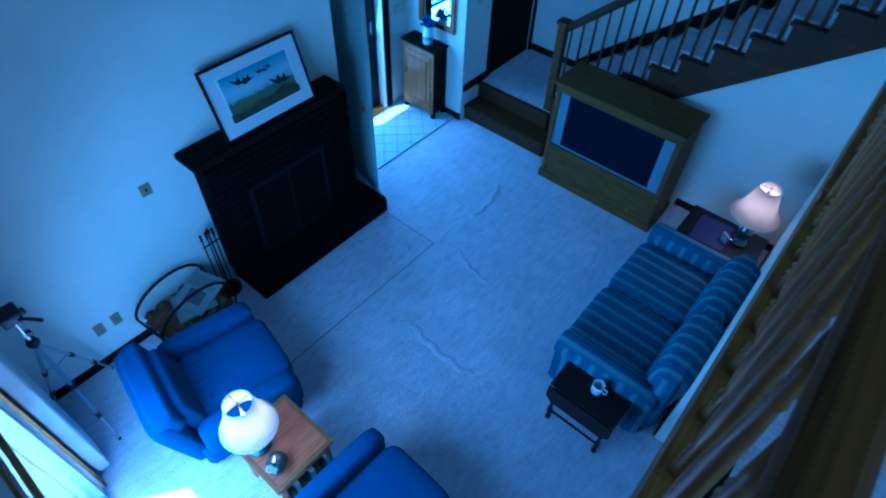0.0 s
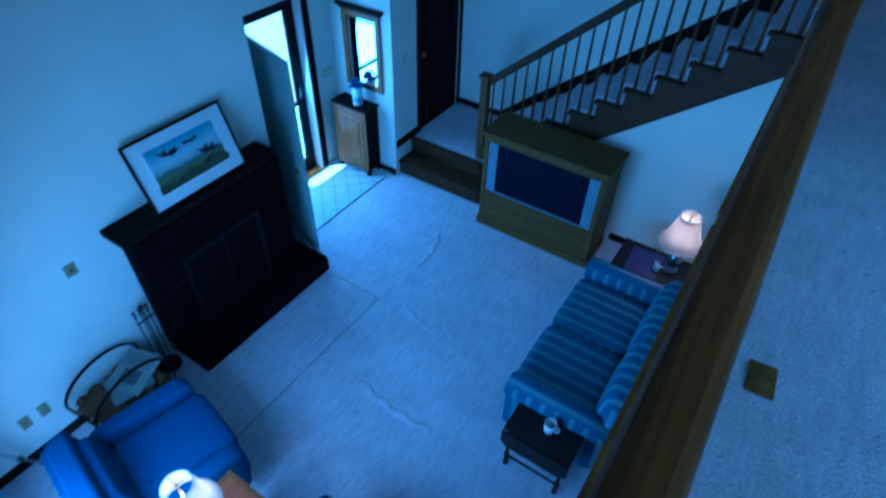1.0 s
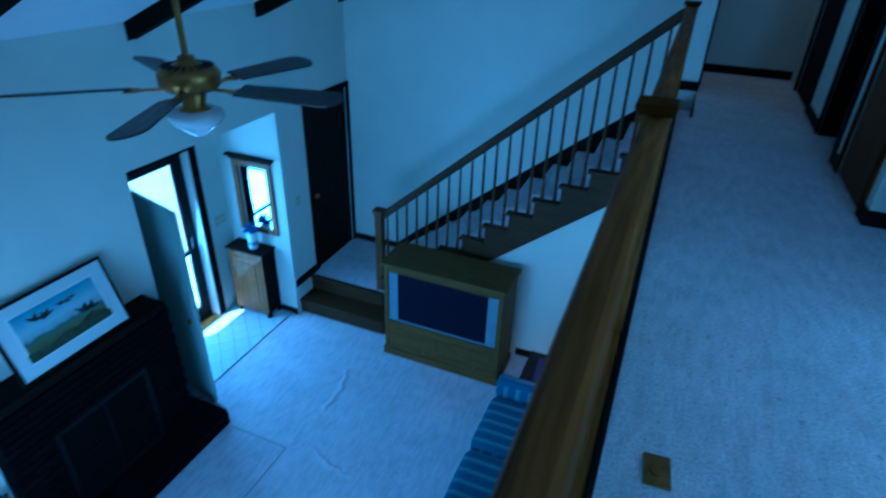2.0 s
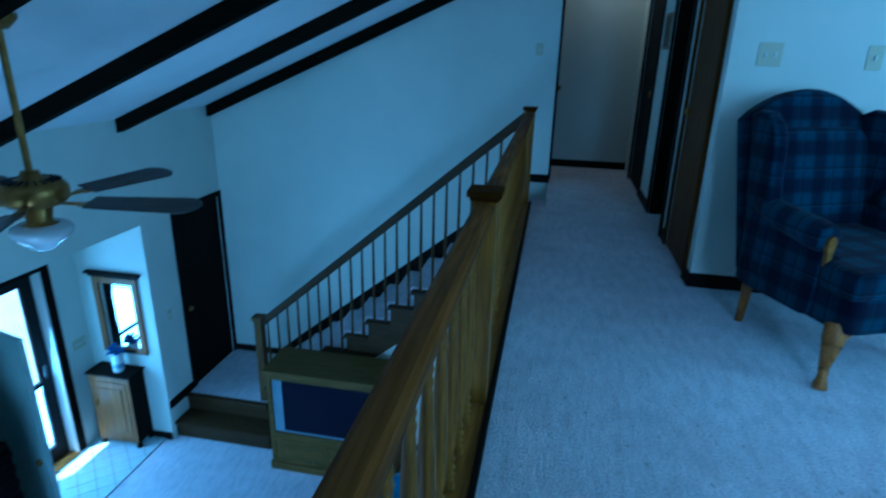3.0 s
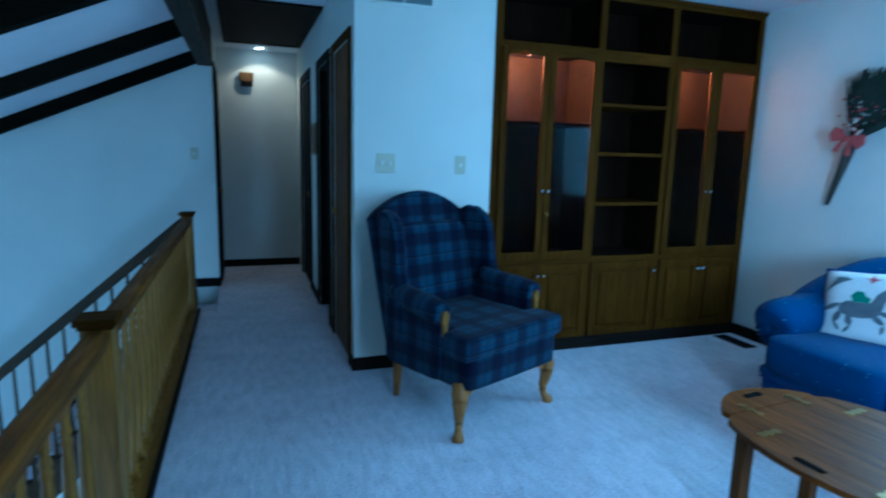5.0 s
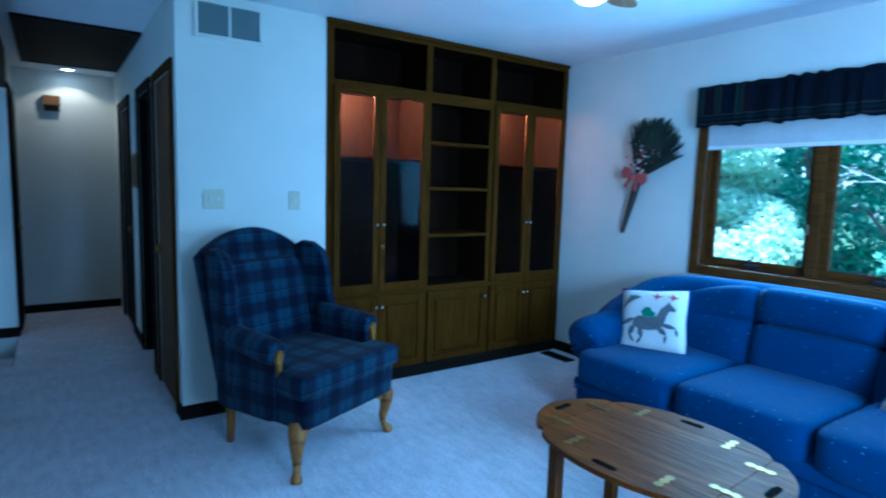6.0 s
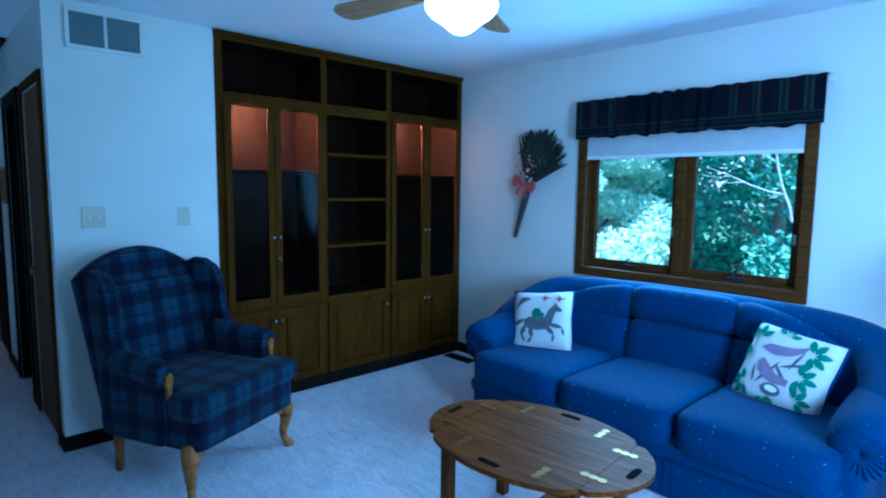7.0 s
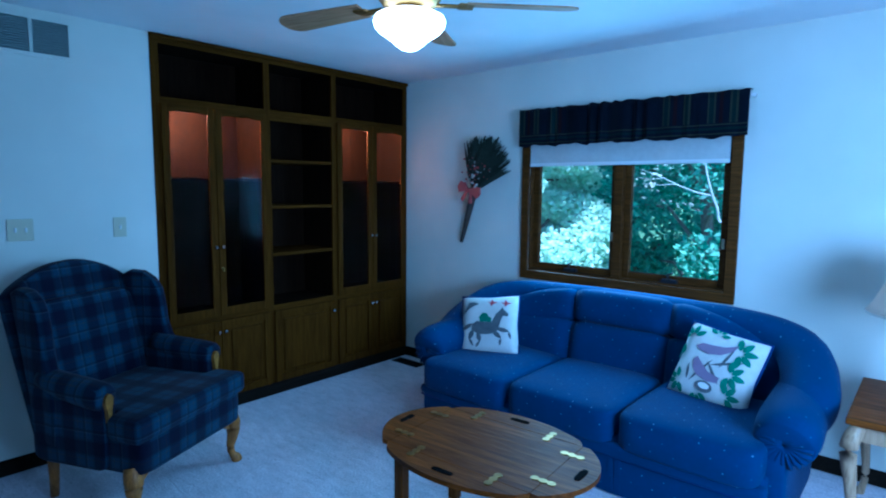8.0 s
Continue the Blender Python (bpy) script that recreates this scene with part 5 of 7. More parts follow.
def armoire():
    t = thing("tv_armoire", pose(0, 0, 0), "oak television cabinet with a large dark screen", "tv cabinet")
    x0, x1, y0, y1, z1 = -2.30, -1.04, 4.83, 5.29, -1.65
    part("side_panel", boxes((x0, x0 + 0.03, y0, y1, F + 0.09, z1 - 0.04), bevel=0.003), M_TV, t)
    part("side_panel", boxes((x1 - 0.03, x1, y0, y1, F + 0.09, z1 - 0.04), bevel=0.003), M_TV, t)
    part("top", boxes((x0 - 0.03, x1 + 0.03, y0 - 0.03, y1, z1 - 0.03, z1), (x0 - 0.015, x1 + 0.015, y0 - 0.015, y1, z1 - 0.05, z1 - 0.03), bevel=0.008), M_TV, t)
    part("plinth", boxes((x0 - 0.02, x1 + 0.02, y0 - 0.02, y1, F, F + 0.09), bevel=0.008), M_TV, t)
    part("face_frame", boxes((x0, x0 + 0.045, y0 - 0.008, y0 + 0.02, F + 0.09, z1 - 0.05), (x1 - 0.045, x1, y0 - 0.008, y0 + 0.02, F + 0.09, z1 - 0.05), (x0 + 0.045, x1 - 0.045, y0 - 0.008, y0 + 0.02, z1 - 0.10, z1 - 0.05), (x0 + 0.045, x1 - 0.045, y0 - 0.008, y0 + 0.02, F + 0.40, F + 0.45), bevel=0.003), M_TV, t)
    part("lower_front", boxes((x0 + 0.045, x1 - 0.045, y0 - 0.002, y0 + 0.02, F + 0.09, F + 0.40)), M_TV, t)
    for a in (x0 + 0.10, x0 + 0.66):
        d = part("drawer_front", boxes((a, a + 0.5, y0 - 0.010, y0 - 0.002, F + 0.14, F + 0.37), bevel=0.004), M_TV, t)
        part("inset_panel", boxes((a + 0.05, a + 0.45, y0 - 0.014, y0 - 0.010, F + 0.18, F + 0.33), bevel=0.003), M_TV, d)
        part("knob", lathe([(0.006, 0), (0.006, 0.012), (0.013, 0.018), (0.0, 0.026)], 12, m=pose(a + 0.36, y0 - 0.014, F + 0.165, 90, 0, 0)), M_CHROME, d, smooth=True)
    part("back_panel", boxes((x0 + 0.03, x1 - 0.03, y1 - 0.015, y1, F + 0.09, z1 - 0.05)), M_TRIM, t)
    tv = thing("television", pose(0, 0, 0), "large dark flat-front television with grey speaker panels", "television")
    a0, a1 = x0 + 0.05, x1 - 0.05
    part("housing", boxes((a0, a1, y0 + 0.012, y1 - 0.06, F + 0.452, z1 - 0.105), bevel=0.004), M_BLACKPL, tv)
    part("speaker_panel", boxes((a0, a0 + 0.10, y0 + 0.004, y0 + 0.012, F + 0.46, z1 - 0.11)), M_TVGREY, tv)
    part("speaker_panel", boxes((a1 - 0.10, a1, y0 + 0.004, y0 + 0.012, F + 0.46, z1 - 0.11)), M_TVGREY, tv)
    part("screen", boxes((a0 + 0.10, a1 - 0.10, y0 + 0.006, y0 + 0.012, F + 0.48, z1 - 0.12), bevel=0.002), M_SCREEN, tv)
    part("screen_rim", boxes((a0 + 0.10, a1 - 0.10, y0 + 0.002, y0 + 0.012, F + 0.46, F + 0.479)), M_TVGREY, tv)


armoire()

# mirror and cabinet in the entry
mr = thing("wall_mirror", pose(-3.94, 5.0, -1.33), "pine framed mirror with a moulded top", "mirror")
part("mirror_frame", boxes((-0.25, -0.19, -0.03, 0, -0.44, 0.40), (0.19, 0.25, -0.03, 0, -0.44, 0.40), (-0.19, 0.19, -0.03, 0, -0.44, -0.38), (-0.19, 0.19, -0.03, 0, 0.33, 0.40), bevel=0.005), M_PINE, mr)
part("cornice", boxes((-0.27, 0.27, -0.045, 0, 0.40, 0.43), (-0.30, 0.30, -0.065, 0, 0.43, 0.455), bevel=0.006), M_TRIM, mr, "dark moulded top")
part("glass", boxes((-0.19, 0.19, -0.012, -0.008, -0.38, 0.33)), M_MIRROR, mr)
part("ornament", boxes((-0.12, 0.12, -0.034, -0.03, -0.43, -0.39), bevel=0.002), M_TRIM, mr)


def entry_cabinet():
    t = thing("entry_cabinet", pose(-4.02, 4.885, F), "narrow pine cabinet with a dark top in the entry", "cabinet")
    w, d, h = 0.46, 0.22, 0.88
    part("body", boxes((-w / 2, w / 2, -d / 2, d / 2, 0.08, h - 0.025), bevel=0.003), M_TRIM_Z, t)
    part("top", boxes((-w / 2 - 0.025, w / 2 + 0.025, -d / 2 - 0.02, d / 2, h - 0.025, h), bevel=0.006), M_TRIM_Z, t, "dark wooden top")
    part("face_frame", boxes((-w / 2, -w / 2 + 0.04, -d / 2 - 0.006, -d / 2, 0.08, h - 0.03), (w / 2 - 0.04, w / 2, -d / 2 - 0.006, -d / 2, 0.08, h - 0.03), (-w / 2 + 0.04, w / 2 - 0.04, -d / 2 - 0.006, -d / 2, h - 0.09, h - 0.03), (-w / 2 + 0.04, w / 2 - 0.04, -d / 2 - 0.006, -d / 2, 0.08, 0.14), bevel=0.002), M_PINE, t)
    dr = part("door", boxes((-w / 2 + 0.042, w / 2 - 0.042, -d / 2 - 0.012, -d / 2, 0.142, h - 0.092), bevel=0.003), M_PINE, t)
    part("inset_panel", boxes((-w / 2 + 0.10, w / 2 - 0.10, -d / 2 - 0.018, -d / 2 - 0.012, 0.21, h - 0.16), bevel=0.005), M_PINE, dr)
    part("handle", boxes((-w / 2 + 0.055, -w / 2 + 0.067, -d / 2 - 0.03, -d / 2 - 0.012, 0.50, 0.58), bevel=0.003), M_BRASS, dr)
    for sx in (-1, 1):
        for sy in (-1, 1):
            part("leg", boxes((sx * (w / 2 - 0.02) - 0.02, sx * (w / 2 - 0.02) + 0.02, sy * (d / 2 - 0.02) - 0.02, sy * (d / 2 - 0.02) + 0.02, 0, 0.08)), M_TRIM_Z, t)


entry_cabinet()
vs = thing("flower_vase", pose(-3.96, 4.87, F + 0.88), "white and blue jar with low blue dried flowers", "vase")
part("vase", lathe([(0.0, 0), (0.05, 0.0), (0.056, 0.012), (0.058, 0.09), (0.056, 0.165), (0.044, 0.185), (0.042, 0.20), (0.038, 0.20), (0.036, 0.186), (0.0, 0.18)], 24), M_CUP, vs, smooth=True)
part("painted_band", lathe([(0.0595, 0.05), (0.0602, 0.075), (0.0597, 0.10)], 24, close=False), M_VASE, vs, "blue painted band", smooth=True)
rnd = random.Random(7)
blossoms, stems = bmesh.new(), bmesh.new()
for i in range(44):
    a, r = rnd.uniform(0, 6.28), 0.085 * rnd.random() ** 0.5
    z = 0.215 + 0.10 * (1 - (r / 0.085) ** 2) * rnd.random()
    q = (r * math.cos(a), r * math.sin(a) * 0.8, z)
    tube([(0, 0, 0.185), (q[0] * 0.5, q[1] * 0.5, z * 0.92), q], 0.002, 4, stems)
    bmesh.ops.create_icosphere(blossoms, subdivisions=1, radius=rnd.uniform(0.012, 0.022), matrix=Matrix.Translation(q))
part("stems", stems, M_DRIED, vs)
part("blossoms", blossoms, M_BLUEFLOWER, vs)


# ---------- ceiling fans ----------
def ceiling_fan(name, m, label, rod, blade_mat, globe_mat, turn, blades=5, gr=1.0, gh=1.0, drop=0.195):
    """Hangs from its origin; rod is the length of the rod."""
    t = thing(name, m, label, "ceiling fan")
    part("canopy", lathe([(0.0, 0.0), (0.065, 0.0), (0.065, -0.02), (0.03, -0.06), (0.0, -0.06)], 24), M_BRASS, t, smooth=True)
    part("rod", tube([(0, 0, -0.05), (0, 0, -rod)], 0.013, 12), M_BRASS, t)
    z = -rod
    part("motor", lathe([(0.0, z + 0.03), (0.03, z + 0.03), (0.04, z), (0.105, z - 0.015), (0.122, z - 0.04), (0.122, z - 0.085), (0.10, z - 0.11), (0.05, z - 0.12), (0.0, z - 0.12)], 32), M_BRASS, t, smooth=True)
    bm = bmesh.new()
    for i in range(20):
        a = 2 * math.pi * i / 20
        mt = pose(0, 0, 0, 0, 0, math.degrees(a))
        b0 = bmesh.ops.create_cube(bm, size=1.0, matrix=mt @ Matrix.Translation((0.082, 0, z - 0.006)) @ pose(0, 0, 0, 0, 8, 0) @ Matrix.Diagonal((0.04, 0.008, 0.006, 1)))
    part("motor_slots", bm, M_BLACK, t)
    part("switch_housing", lathe([(0.05, z - 0.115), (0.055, z - 0.12), (0.045, z - drop + 0.02), (0.05, z - drop + 0.005), (0.075, z - drop - 0.005), (0.0, z - drop - 0.01)], 24), M_BRASS, t, smooth=True)
    g = z - drop
    part("globe", lathe([(r * gr, g - d * gh) for r, d in ((0.05, 0.0), (0.10, 0.003), (0.124, 0.016), (0.130, 0.034), (0.126, 0.054), (0.110, 0.076), (0.086, 0.094), (0.066, 0.110), (0.050, 0.128), (0.030, 0.143), (0.012, 0.150), (0.0, 0.151))], 32), globe_mat, t, smooth=True)
    for i in range(blades):
        a = turn + i * 360.0 / blades
        b = part("blade_arm", boxes((0.09, 0.22, -0.012, 0.012, z - 0.108, z - 0.098), (0.19, 0.25, -0.035, 0.035, z - 0.106, z - 0.099), bevel=0.003), M_BRASS, t, matrix=pose(0, 0, 0, 0, 0, a))
        outl = [(0.22, -0.05), (0.60, -0.068)] + arc(0.60, 0.0, 0.068, -90, 90, 8)[1:-1] + [(0.60, 0.068), (0.22, 0.05)]
        bl = prism(outl, 0.007, 'z', -0.0035)
        part("blade", bl, blade_mat, b, matrix=pose(0, 0, z - 0.095, 11, 0, 0))
    return t


fx, fy = -1.90, 2.43
fz = 0.735
ceiling_fan("ceiling_fan", pose(fx, fy, ceil_z(fx)) @ Matrix.Diagonal((1.06, 1.06, 1, 1)), "antique brass ceiling fan on a long rod, unlit globe", ceil_z(fx) - fz, M_FANBLADE, M_GLOBE_OFF, 224, 5, 0.86, 0.82)
ceiling_fan("ceiling_fan", pose(2.03, 1.71, C) @ Matrix.Diagonal((0.96, 0.96, 1, 1)), "brass ceiling fan with a lit white globe", 0.13, M_FANBLADE_OAK, M_GLOBE_ON, -43, 5, 1.08, 0.9, 0.135)

# ---------- hall ----------
hl = thing("recessed_light", pose(0.65, 7.15, C), "small lit recessed ceiling lamp", "ceiling light")
part("trim_ring", lathe([(0.055, -0.002), (0.085, -0.002), (0.085, -0.008), (0.055, -0.010)], 28, close=False), M_WHITE, hl)
part("lens", lathe([(0.055, -0.004), (0.03, -0.008), (0.0, -0.009)], 24, close=False), M_PUCK, hl)
hp = thing("attic_hatch", pose(0.66, 5.95, C), "dark brown attic hatch panel with trim", "hatch")
part("panel", boxes((-0.32, 0.34, -0.85, 0.85, -0.012, 0.0)), M_TRIM_Z, hp)
part("hatch_frame", boxes((-0.37, 0.39, -0.92, -0.85, -0.02, 0.0), (-0.37, 0.39, 0.85, 0.92, -0.02, 0.0), (-0.37, -0.32, -0.85, 0.85, -0.02, 0.0), (0.34, 0.39, -0.85, 0.85, -0.02, 0.0), bevel=0.003), M_TRIM, hp)
ch = thing("door_chime", pose(0.507, 7.34, 2.115), "small brown and cream door chime box", "door chime")
part("cover", boxes((-0.075, 0.075, -0.05, 0, -0.02, 0.075), bevel=0.008), M_PINE, ch)
part("lower_cover", boxes((-0.065, 0.065, -0.045, 0, -0.075, -0.02), bevel=0.004), M_TRIM, ch)
hpic = thing("small_picture", pose(1.06, 5.72, 1.46, 0, 0, -90), "small framed picture in the hall", "picture")
part("picture_frame", boxes((-0.11, 0.11, -0.015, 0, -0.14, -0.12), (-0.11, 0.11, -0.015, 0, 0.12, 0.14), (-0.11, -0.09, -0.015, 0, -0.12, 0.12), (0.09, 0.11, -0.015, 0, -0.12, 0.12)), M_BRASS, hpic)
part("print", boxes((-0.09, 0.09, -0.006, 0, -0.12, 0.12)), M_GREYAPP, hpic)


# ---------- bookcase ----------
def bookcase():
    t = thing("bookcase", pose(0, 0, 0), "built-in oak bookcase with glass doors and lit upper shelves", "bookcase")
    x0, x1, yf, yb = 1.945, 4.105, YB - 0.006, 4.19
    d1, d2 = 2.72, 3.30
    U, Lv = M_CASE_Z, M_CASE_X

    def up(name, xa, xb, za, zb, y0=yf, y1=yf + 0.022, mat=U, parent=t):
        return part(name, boxes((xa, xb, y0, y1, za, zb), bevel=0.002), mat, parent)
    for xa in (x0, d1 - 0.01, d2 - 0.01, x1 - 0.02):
        up("upright", xa, xa + 0.02, 0.0, C - 0.005, yf + 0.022, yb, M_CASE_SHADED)
    part("back_panel", boxes((x0, x1, yb, yb + 0.008, 0.0, C - 0.005)), M_CASE_SHADED, t)
    part("top_panel", boxes((x0 + 0.02, x1 - 0.02, yf + 0.022, yb, C - 0.03, C - 0.006)), M_CASE_SHADED, t)
    up("stile", x0 - 0.005, x0 + 0.045, 0.09, C - 0.055)
    up("stile", d1 - 0.025, d1 + 0.02, 0.09, C - 0.055)
    up("stile", d2 - 0.02, d2 + 0.025, 0.09, C - 0.055)
    up("stile", x1 - 0.04, x1, 0.09, C - 0.055)
    up("top_rail", x0 - 0.005, x1, C - 0.055, C - 0.004, mat=Lv)
    part("crown", boxes((x0 - 0.01, x1, yf - 0.02, yf, C - 0.03, C - 0.004), bevel=0.006), Lv, t)
    up("base_rail", x0 - 0.005, x1, 0.0, 0.09, mat=M_TRIM)
    for xa, xb in ((x0 + 0.045, d1 - 0.025), (d1 + 0.02, d2 - 0.02), (d2 + 0.025, x1 - 0.04)):
        up("rail", xa, xb, 1.995, 2.07, mat=Lv)
        up("rail", xa, xb, 0.63, 0.67, mat=Lv)
        part("shelf", boxes((xa - 0.02, xb + 0.02, yf + 0.022, yb, 2.045, 2.065)), M_CASE_SHADED, t)
        part("shelf", boxes((xa - 0.02, xb + 0.02, yf + 0.022, yb, 0.64, 0.66)), M_CASE_SHADED, t)
    for z in (1.715, 1.385, 1.04):
        part("shelf", boxes((d1 + 0.01, d2 - 0.01, yf + 0.006, yb, z - 0.011, z + 0.011), bevel=0.002), Lv, t)
    # opaque, in the shaded oak colour, so the cabinet lamp's light stops here
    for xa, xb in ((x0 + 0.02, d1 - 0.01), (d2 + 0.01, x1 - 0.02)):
        part("glass_shelf", boxes((xa, xb, yf + 0.06, yb, 1.57, 1.585)), M_CASE_SHADED, t)

    def knob(x, z, parent):
        part("knob", lathe([(0.006, 0), (0.006, 0.012), (0.012, 0.017), (0.011, 0.024), (0.0, 0.028)], 14, m=pose(x, yf - 0.02, z, 90, 0, 0)), M_CHROME, parent, "small bright knob", smooth=True)

    def glass_door(xa, xb, kx):
        y0, y1 = yf - 0.02, yf - 0.001
        z0, z1 = 0.665, 2.03
        w = 0.045
        d = part("glass_door", boxes((xa, xa + w, y0, y1, z0, z1), (xb - w, xb, y0, y1, z0, z1), (xa + w, xb - w, y0, y1, z0, z0 + 0.055), bevel=0.003), U, t)
        n = 12
        top = [(xa + w, z1)] + [(xa + w + (xb - xa - 2 * w) * i / n, z1 - 0.045 + 0.018 * (0.5 - 0.5 * math.cos(2 * math.pi * i / n))) for i in range(n + 1)] + [(xb - w, z1)]
        part("arched_rail", prism(top, y1 - y0, 'y', y0), Lv, d)
        g = part("pane", boxes((xa + w - 0.004, xb - w + 0.004, y0 + 0.008, y0 + 0.012, z0 + 0.05, z1 - 0.03)), M_CASE_GLASS, d)
        knob(kx, 1.13, d)
        return d
    m1, m2 = 2.322, 3.685
    glass_door(x0 + 0.04, m1 - 0.002, m1 - 0.022)
    dd = glass_door(m1 + 0.002, d1 - 0.02, m1 + 0.024)
    part("lock", lathe([(0.008, 0), (0.008, 0.004), (0.0, 0.005)], 10, m=pose(m1 + 0.02, yf - 0.02, 0.985, 90, 0, 0)), M_BRASS, dd)
    part("key", boxes((m1 + 0.017, m1 + 0.023, yf - 0.045, yf - 0.022, 0.965, 0.99)), M_BRASS, dd)
    glass_door(d2 + 0.02, m2 - 0.002, m2 - 0.022)
    glass_door(m2 + 0.002, x1 - 0.035, m2 + 0.024)

    def panel_door(xa, xb, kx):
        y0, y1 = yf - 0.02, yf - 0.001
        z0, z1, w = 0.095, 0.63, 0.05
        d = part("panel_door", boxes((xa, xa + w, y0, y1, z0, z1), (xb - w, xb, y0, y1, z0, z1), (xa + w, xb - w, y0, y1, z0, z0 + w), (xa + w, xb - w, y0, y1, z1 - w, z1), bevel=0.003), U, t)
        part("raised_panel", boxes((xa + w, xb - w, y0 + 0.013, y1 - 0.001, z0 + w, z1 - w)), U, d)
        part("raised_panel", boxes((xa + w + 0.022, xb - w - 0.022, y0 + 0.001, y0 + 0.0135, z0 + w + 0.022, z1 - w - 0.022), bevel=0.010), U, d)
        knob(kx, 0.555, d)
    panel_door(x0 + 0.04, m1 - 0.002, m1 - 0.022)
    panel_door(m1 + 0.002, d1 - 0.02, m1 + 0.024)
    panel_door(d1 + 0.016, d2 - 0.016, d2 - 0.04)
    panel_door(d2 + 0.02, m2 - 0.002, m2 - 0.022)
    panel_door(m2 + 0.002, x1 - 0.035, m2 + 0.024)
    for x in (2.24, 3.54):
        part("cabinet_lamp", lathe([(0.016, 2.044), (0.030, 2.044), (0.030, 2.036), (0.016, 2.034)], 20, m=pose(x, 3.90, 0)), M_PUCK, t)
    return t


bookcase()


# ---------- wing chair ----------
def wing_chair():
    t = thing("wing_chair", pose(1.567, 3.189, 0.0, 0, 0, 24), "navy plaid wing chair with curved oak legs", "wing chair")
    # faces -y
    part("seat_base", pad(0, -0.03, 0.335, 0.70, 0.66, 0.17, 0.14, nu=40), M_PLAID, t, smooth=True)
    # a cushion that widens in front of the arms
    tee = [(-0.285, 0.26), (-0.285, -0.17), (-0.365, -0.18), (-0.375, -0.37), (0.375, -0.37), (0.365, -0.18), (0.285, -0.17), (0.285, 0.26)]
    bm = prism(tee, 0.115, 'z', 0.405)
    bmesh.ops.bevel(bm, geom=bm.edges[:], offset=0.035, segments=4, profile=0.6, affect='EDGES')
    part("seat_cushion", bm, M_PLAID, t, smooth=True)
    n = 14
    outl = [(-0.305, 0.30)] + [(-0.305 - 0.04 * min(1, i / 3.0) + 0.0, 0.30 + 0.73 * i / 3.0) for i in range(1, 4)]
    outl += [(-0.345 + 0.69 * i / n, 1.03 + 0.14 * math.sin(math.pi * i / n) ** 0.8) for i in range(1, n)]
    outl += [(0.345, 1.03), (0.325, 0.6), (0.305, 0.30)]
    bm = prism(outl, 0.11, 'y', 0.0)
    bmesh.ops.bevel(bm, geom=[e for e in bm.edges if abs(e.verts[0].co.y - e.verts[1].co.y) < 1e-4], offset=0.03, segments=4, profile=0.5, affect='EDGES')
    part("backrest", bm, M_PLAID, t, smooth=True, matrix=pose(0.02, 0.20, 0.0, -11, 0, 0))
    part("back_pad", pad(0.02, 0.165, 0.74, 0.60, 0.10, 0.56, 0.32, nu=32, m=pose(0, 0.02, 0.0, -11, 0, 0)), M_PLAID, t, smooth=True)
    for s in (-1, 1):
        wing = [(0.26, 0.34), (0.30, 0.60), (0.40, 1.03), (0.35, 1.055), (0.28, 1.05), (0.215, 1.01), (0.18, 0.95), (0.165, 0.87), (0.155, 0.78), (0.135, 0.70), (0.10, 0.63), (0.08, 0.34)]
        bm = prism(wing, 0.07, 'x', -0.035)
        bmesh.ops.bevel(bm, geom=[e for e in bm.edges if abs(e.verts[0].co.x - e.verts[1].co.x) < 1e-4], offset=0.022, segments=3, profile=0.5, affect='EDGES')
        part("wing", bm, M_PLAID, t, smooth=True, matrix=pose(s * 0.385 + 0.015, 0.0, 0, 0, 0, s * 11))
        arm = soft_tube([(s * 0.352, -0.185, 0.600), (s * 0.352, -0.17, 0.602), (s * 0.35, -0.10, 0.61), (s * 0.342, 0.06, 0.625), (s * 0.33, 0.20, 0.65)], [0.045, 0.060, 0.064, 0.060, 0.05], 18, 3)
        a = part("armrest", arm, M_PLAID, t, smooth=True)
        part("arm_panel", pad(s * 0.335, 0.035, 0.44, 0.075, 0.43, 0.36, 0.2), M_PLAID, a, smooth=True)
        part("arm_facing", prism([(s * 0.350 + dx, dz) for dx, dz in [(-0.008, 0.49), (-0.011, 0.54), (-0.02, 0.58), (-0.02, 0.60), (-0.011, 0.615), (0.0, 0.62), (0.011, 0.615), (0.02, 0.60), (0.02, 0.58), (0.011, 0.54), (0.008, 0.49)]], 0.02, 'y', -0.20), M_OAK_EDGE, a, "carved oak arm front")
        # front cabriole legs
        x, y = s * 0.325, -0.285
        bm = soft_tube([(x, y, 0.28), (x + s * 0.016, y - 0.016, 0.22), (x + s * 0.014, y - 0.012, 0.15), (x + s * 0.006, y - 0.002, 0.09), (x + s * 0.012, y - 0.010, 0.045), (x + s * 0.026, y - 0.022, 0.018), (x + s * 0.03, y - 0.026, 0.0)], [0.040, 0.041, 0.030, 0.022, 0.019, 0.028, 0.027], 14)
        part("cabriole_leg", bm, M_LEG, t, smooth=True)
        bm = prism([(x - s * 0.0, 0.27), (x - s * 0.10, 0.265), (x - s * 0.075, 0.235), (x - s * 0.035, 0.205), (x, 0.20)], 0.03, 'y', y - 0.02)
        part("leg_bracket", bm, M_LEG, t)
        bm = tube([(s * 0.27, 0.26, 0.27), (s * 0.255, 0.28, 0.12), (s * 0.24, 0.305, 0.0)], [0.027, 0.023, 0.019], 10)
        part("back_leg", bm, M_LEG, t, smooth=True)


wing_chair()


# ---------- sofa ----------
def arch(x):
    """Height of the sofa's back, one long curve from arm to arm."""
    return 0.45 + 0.46 * (1 - min(1.0, abs(x / 1.20)) ** 3.0)


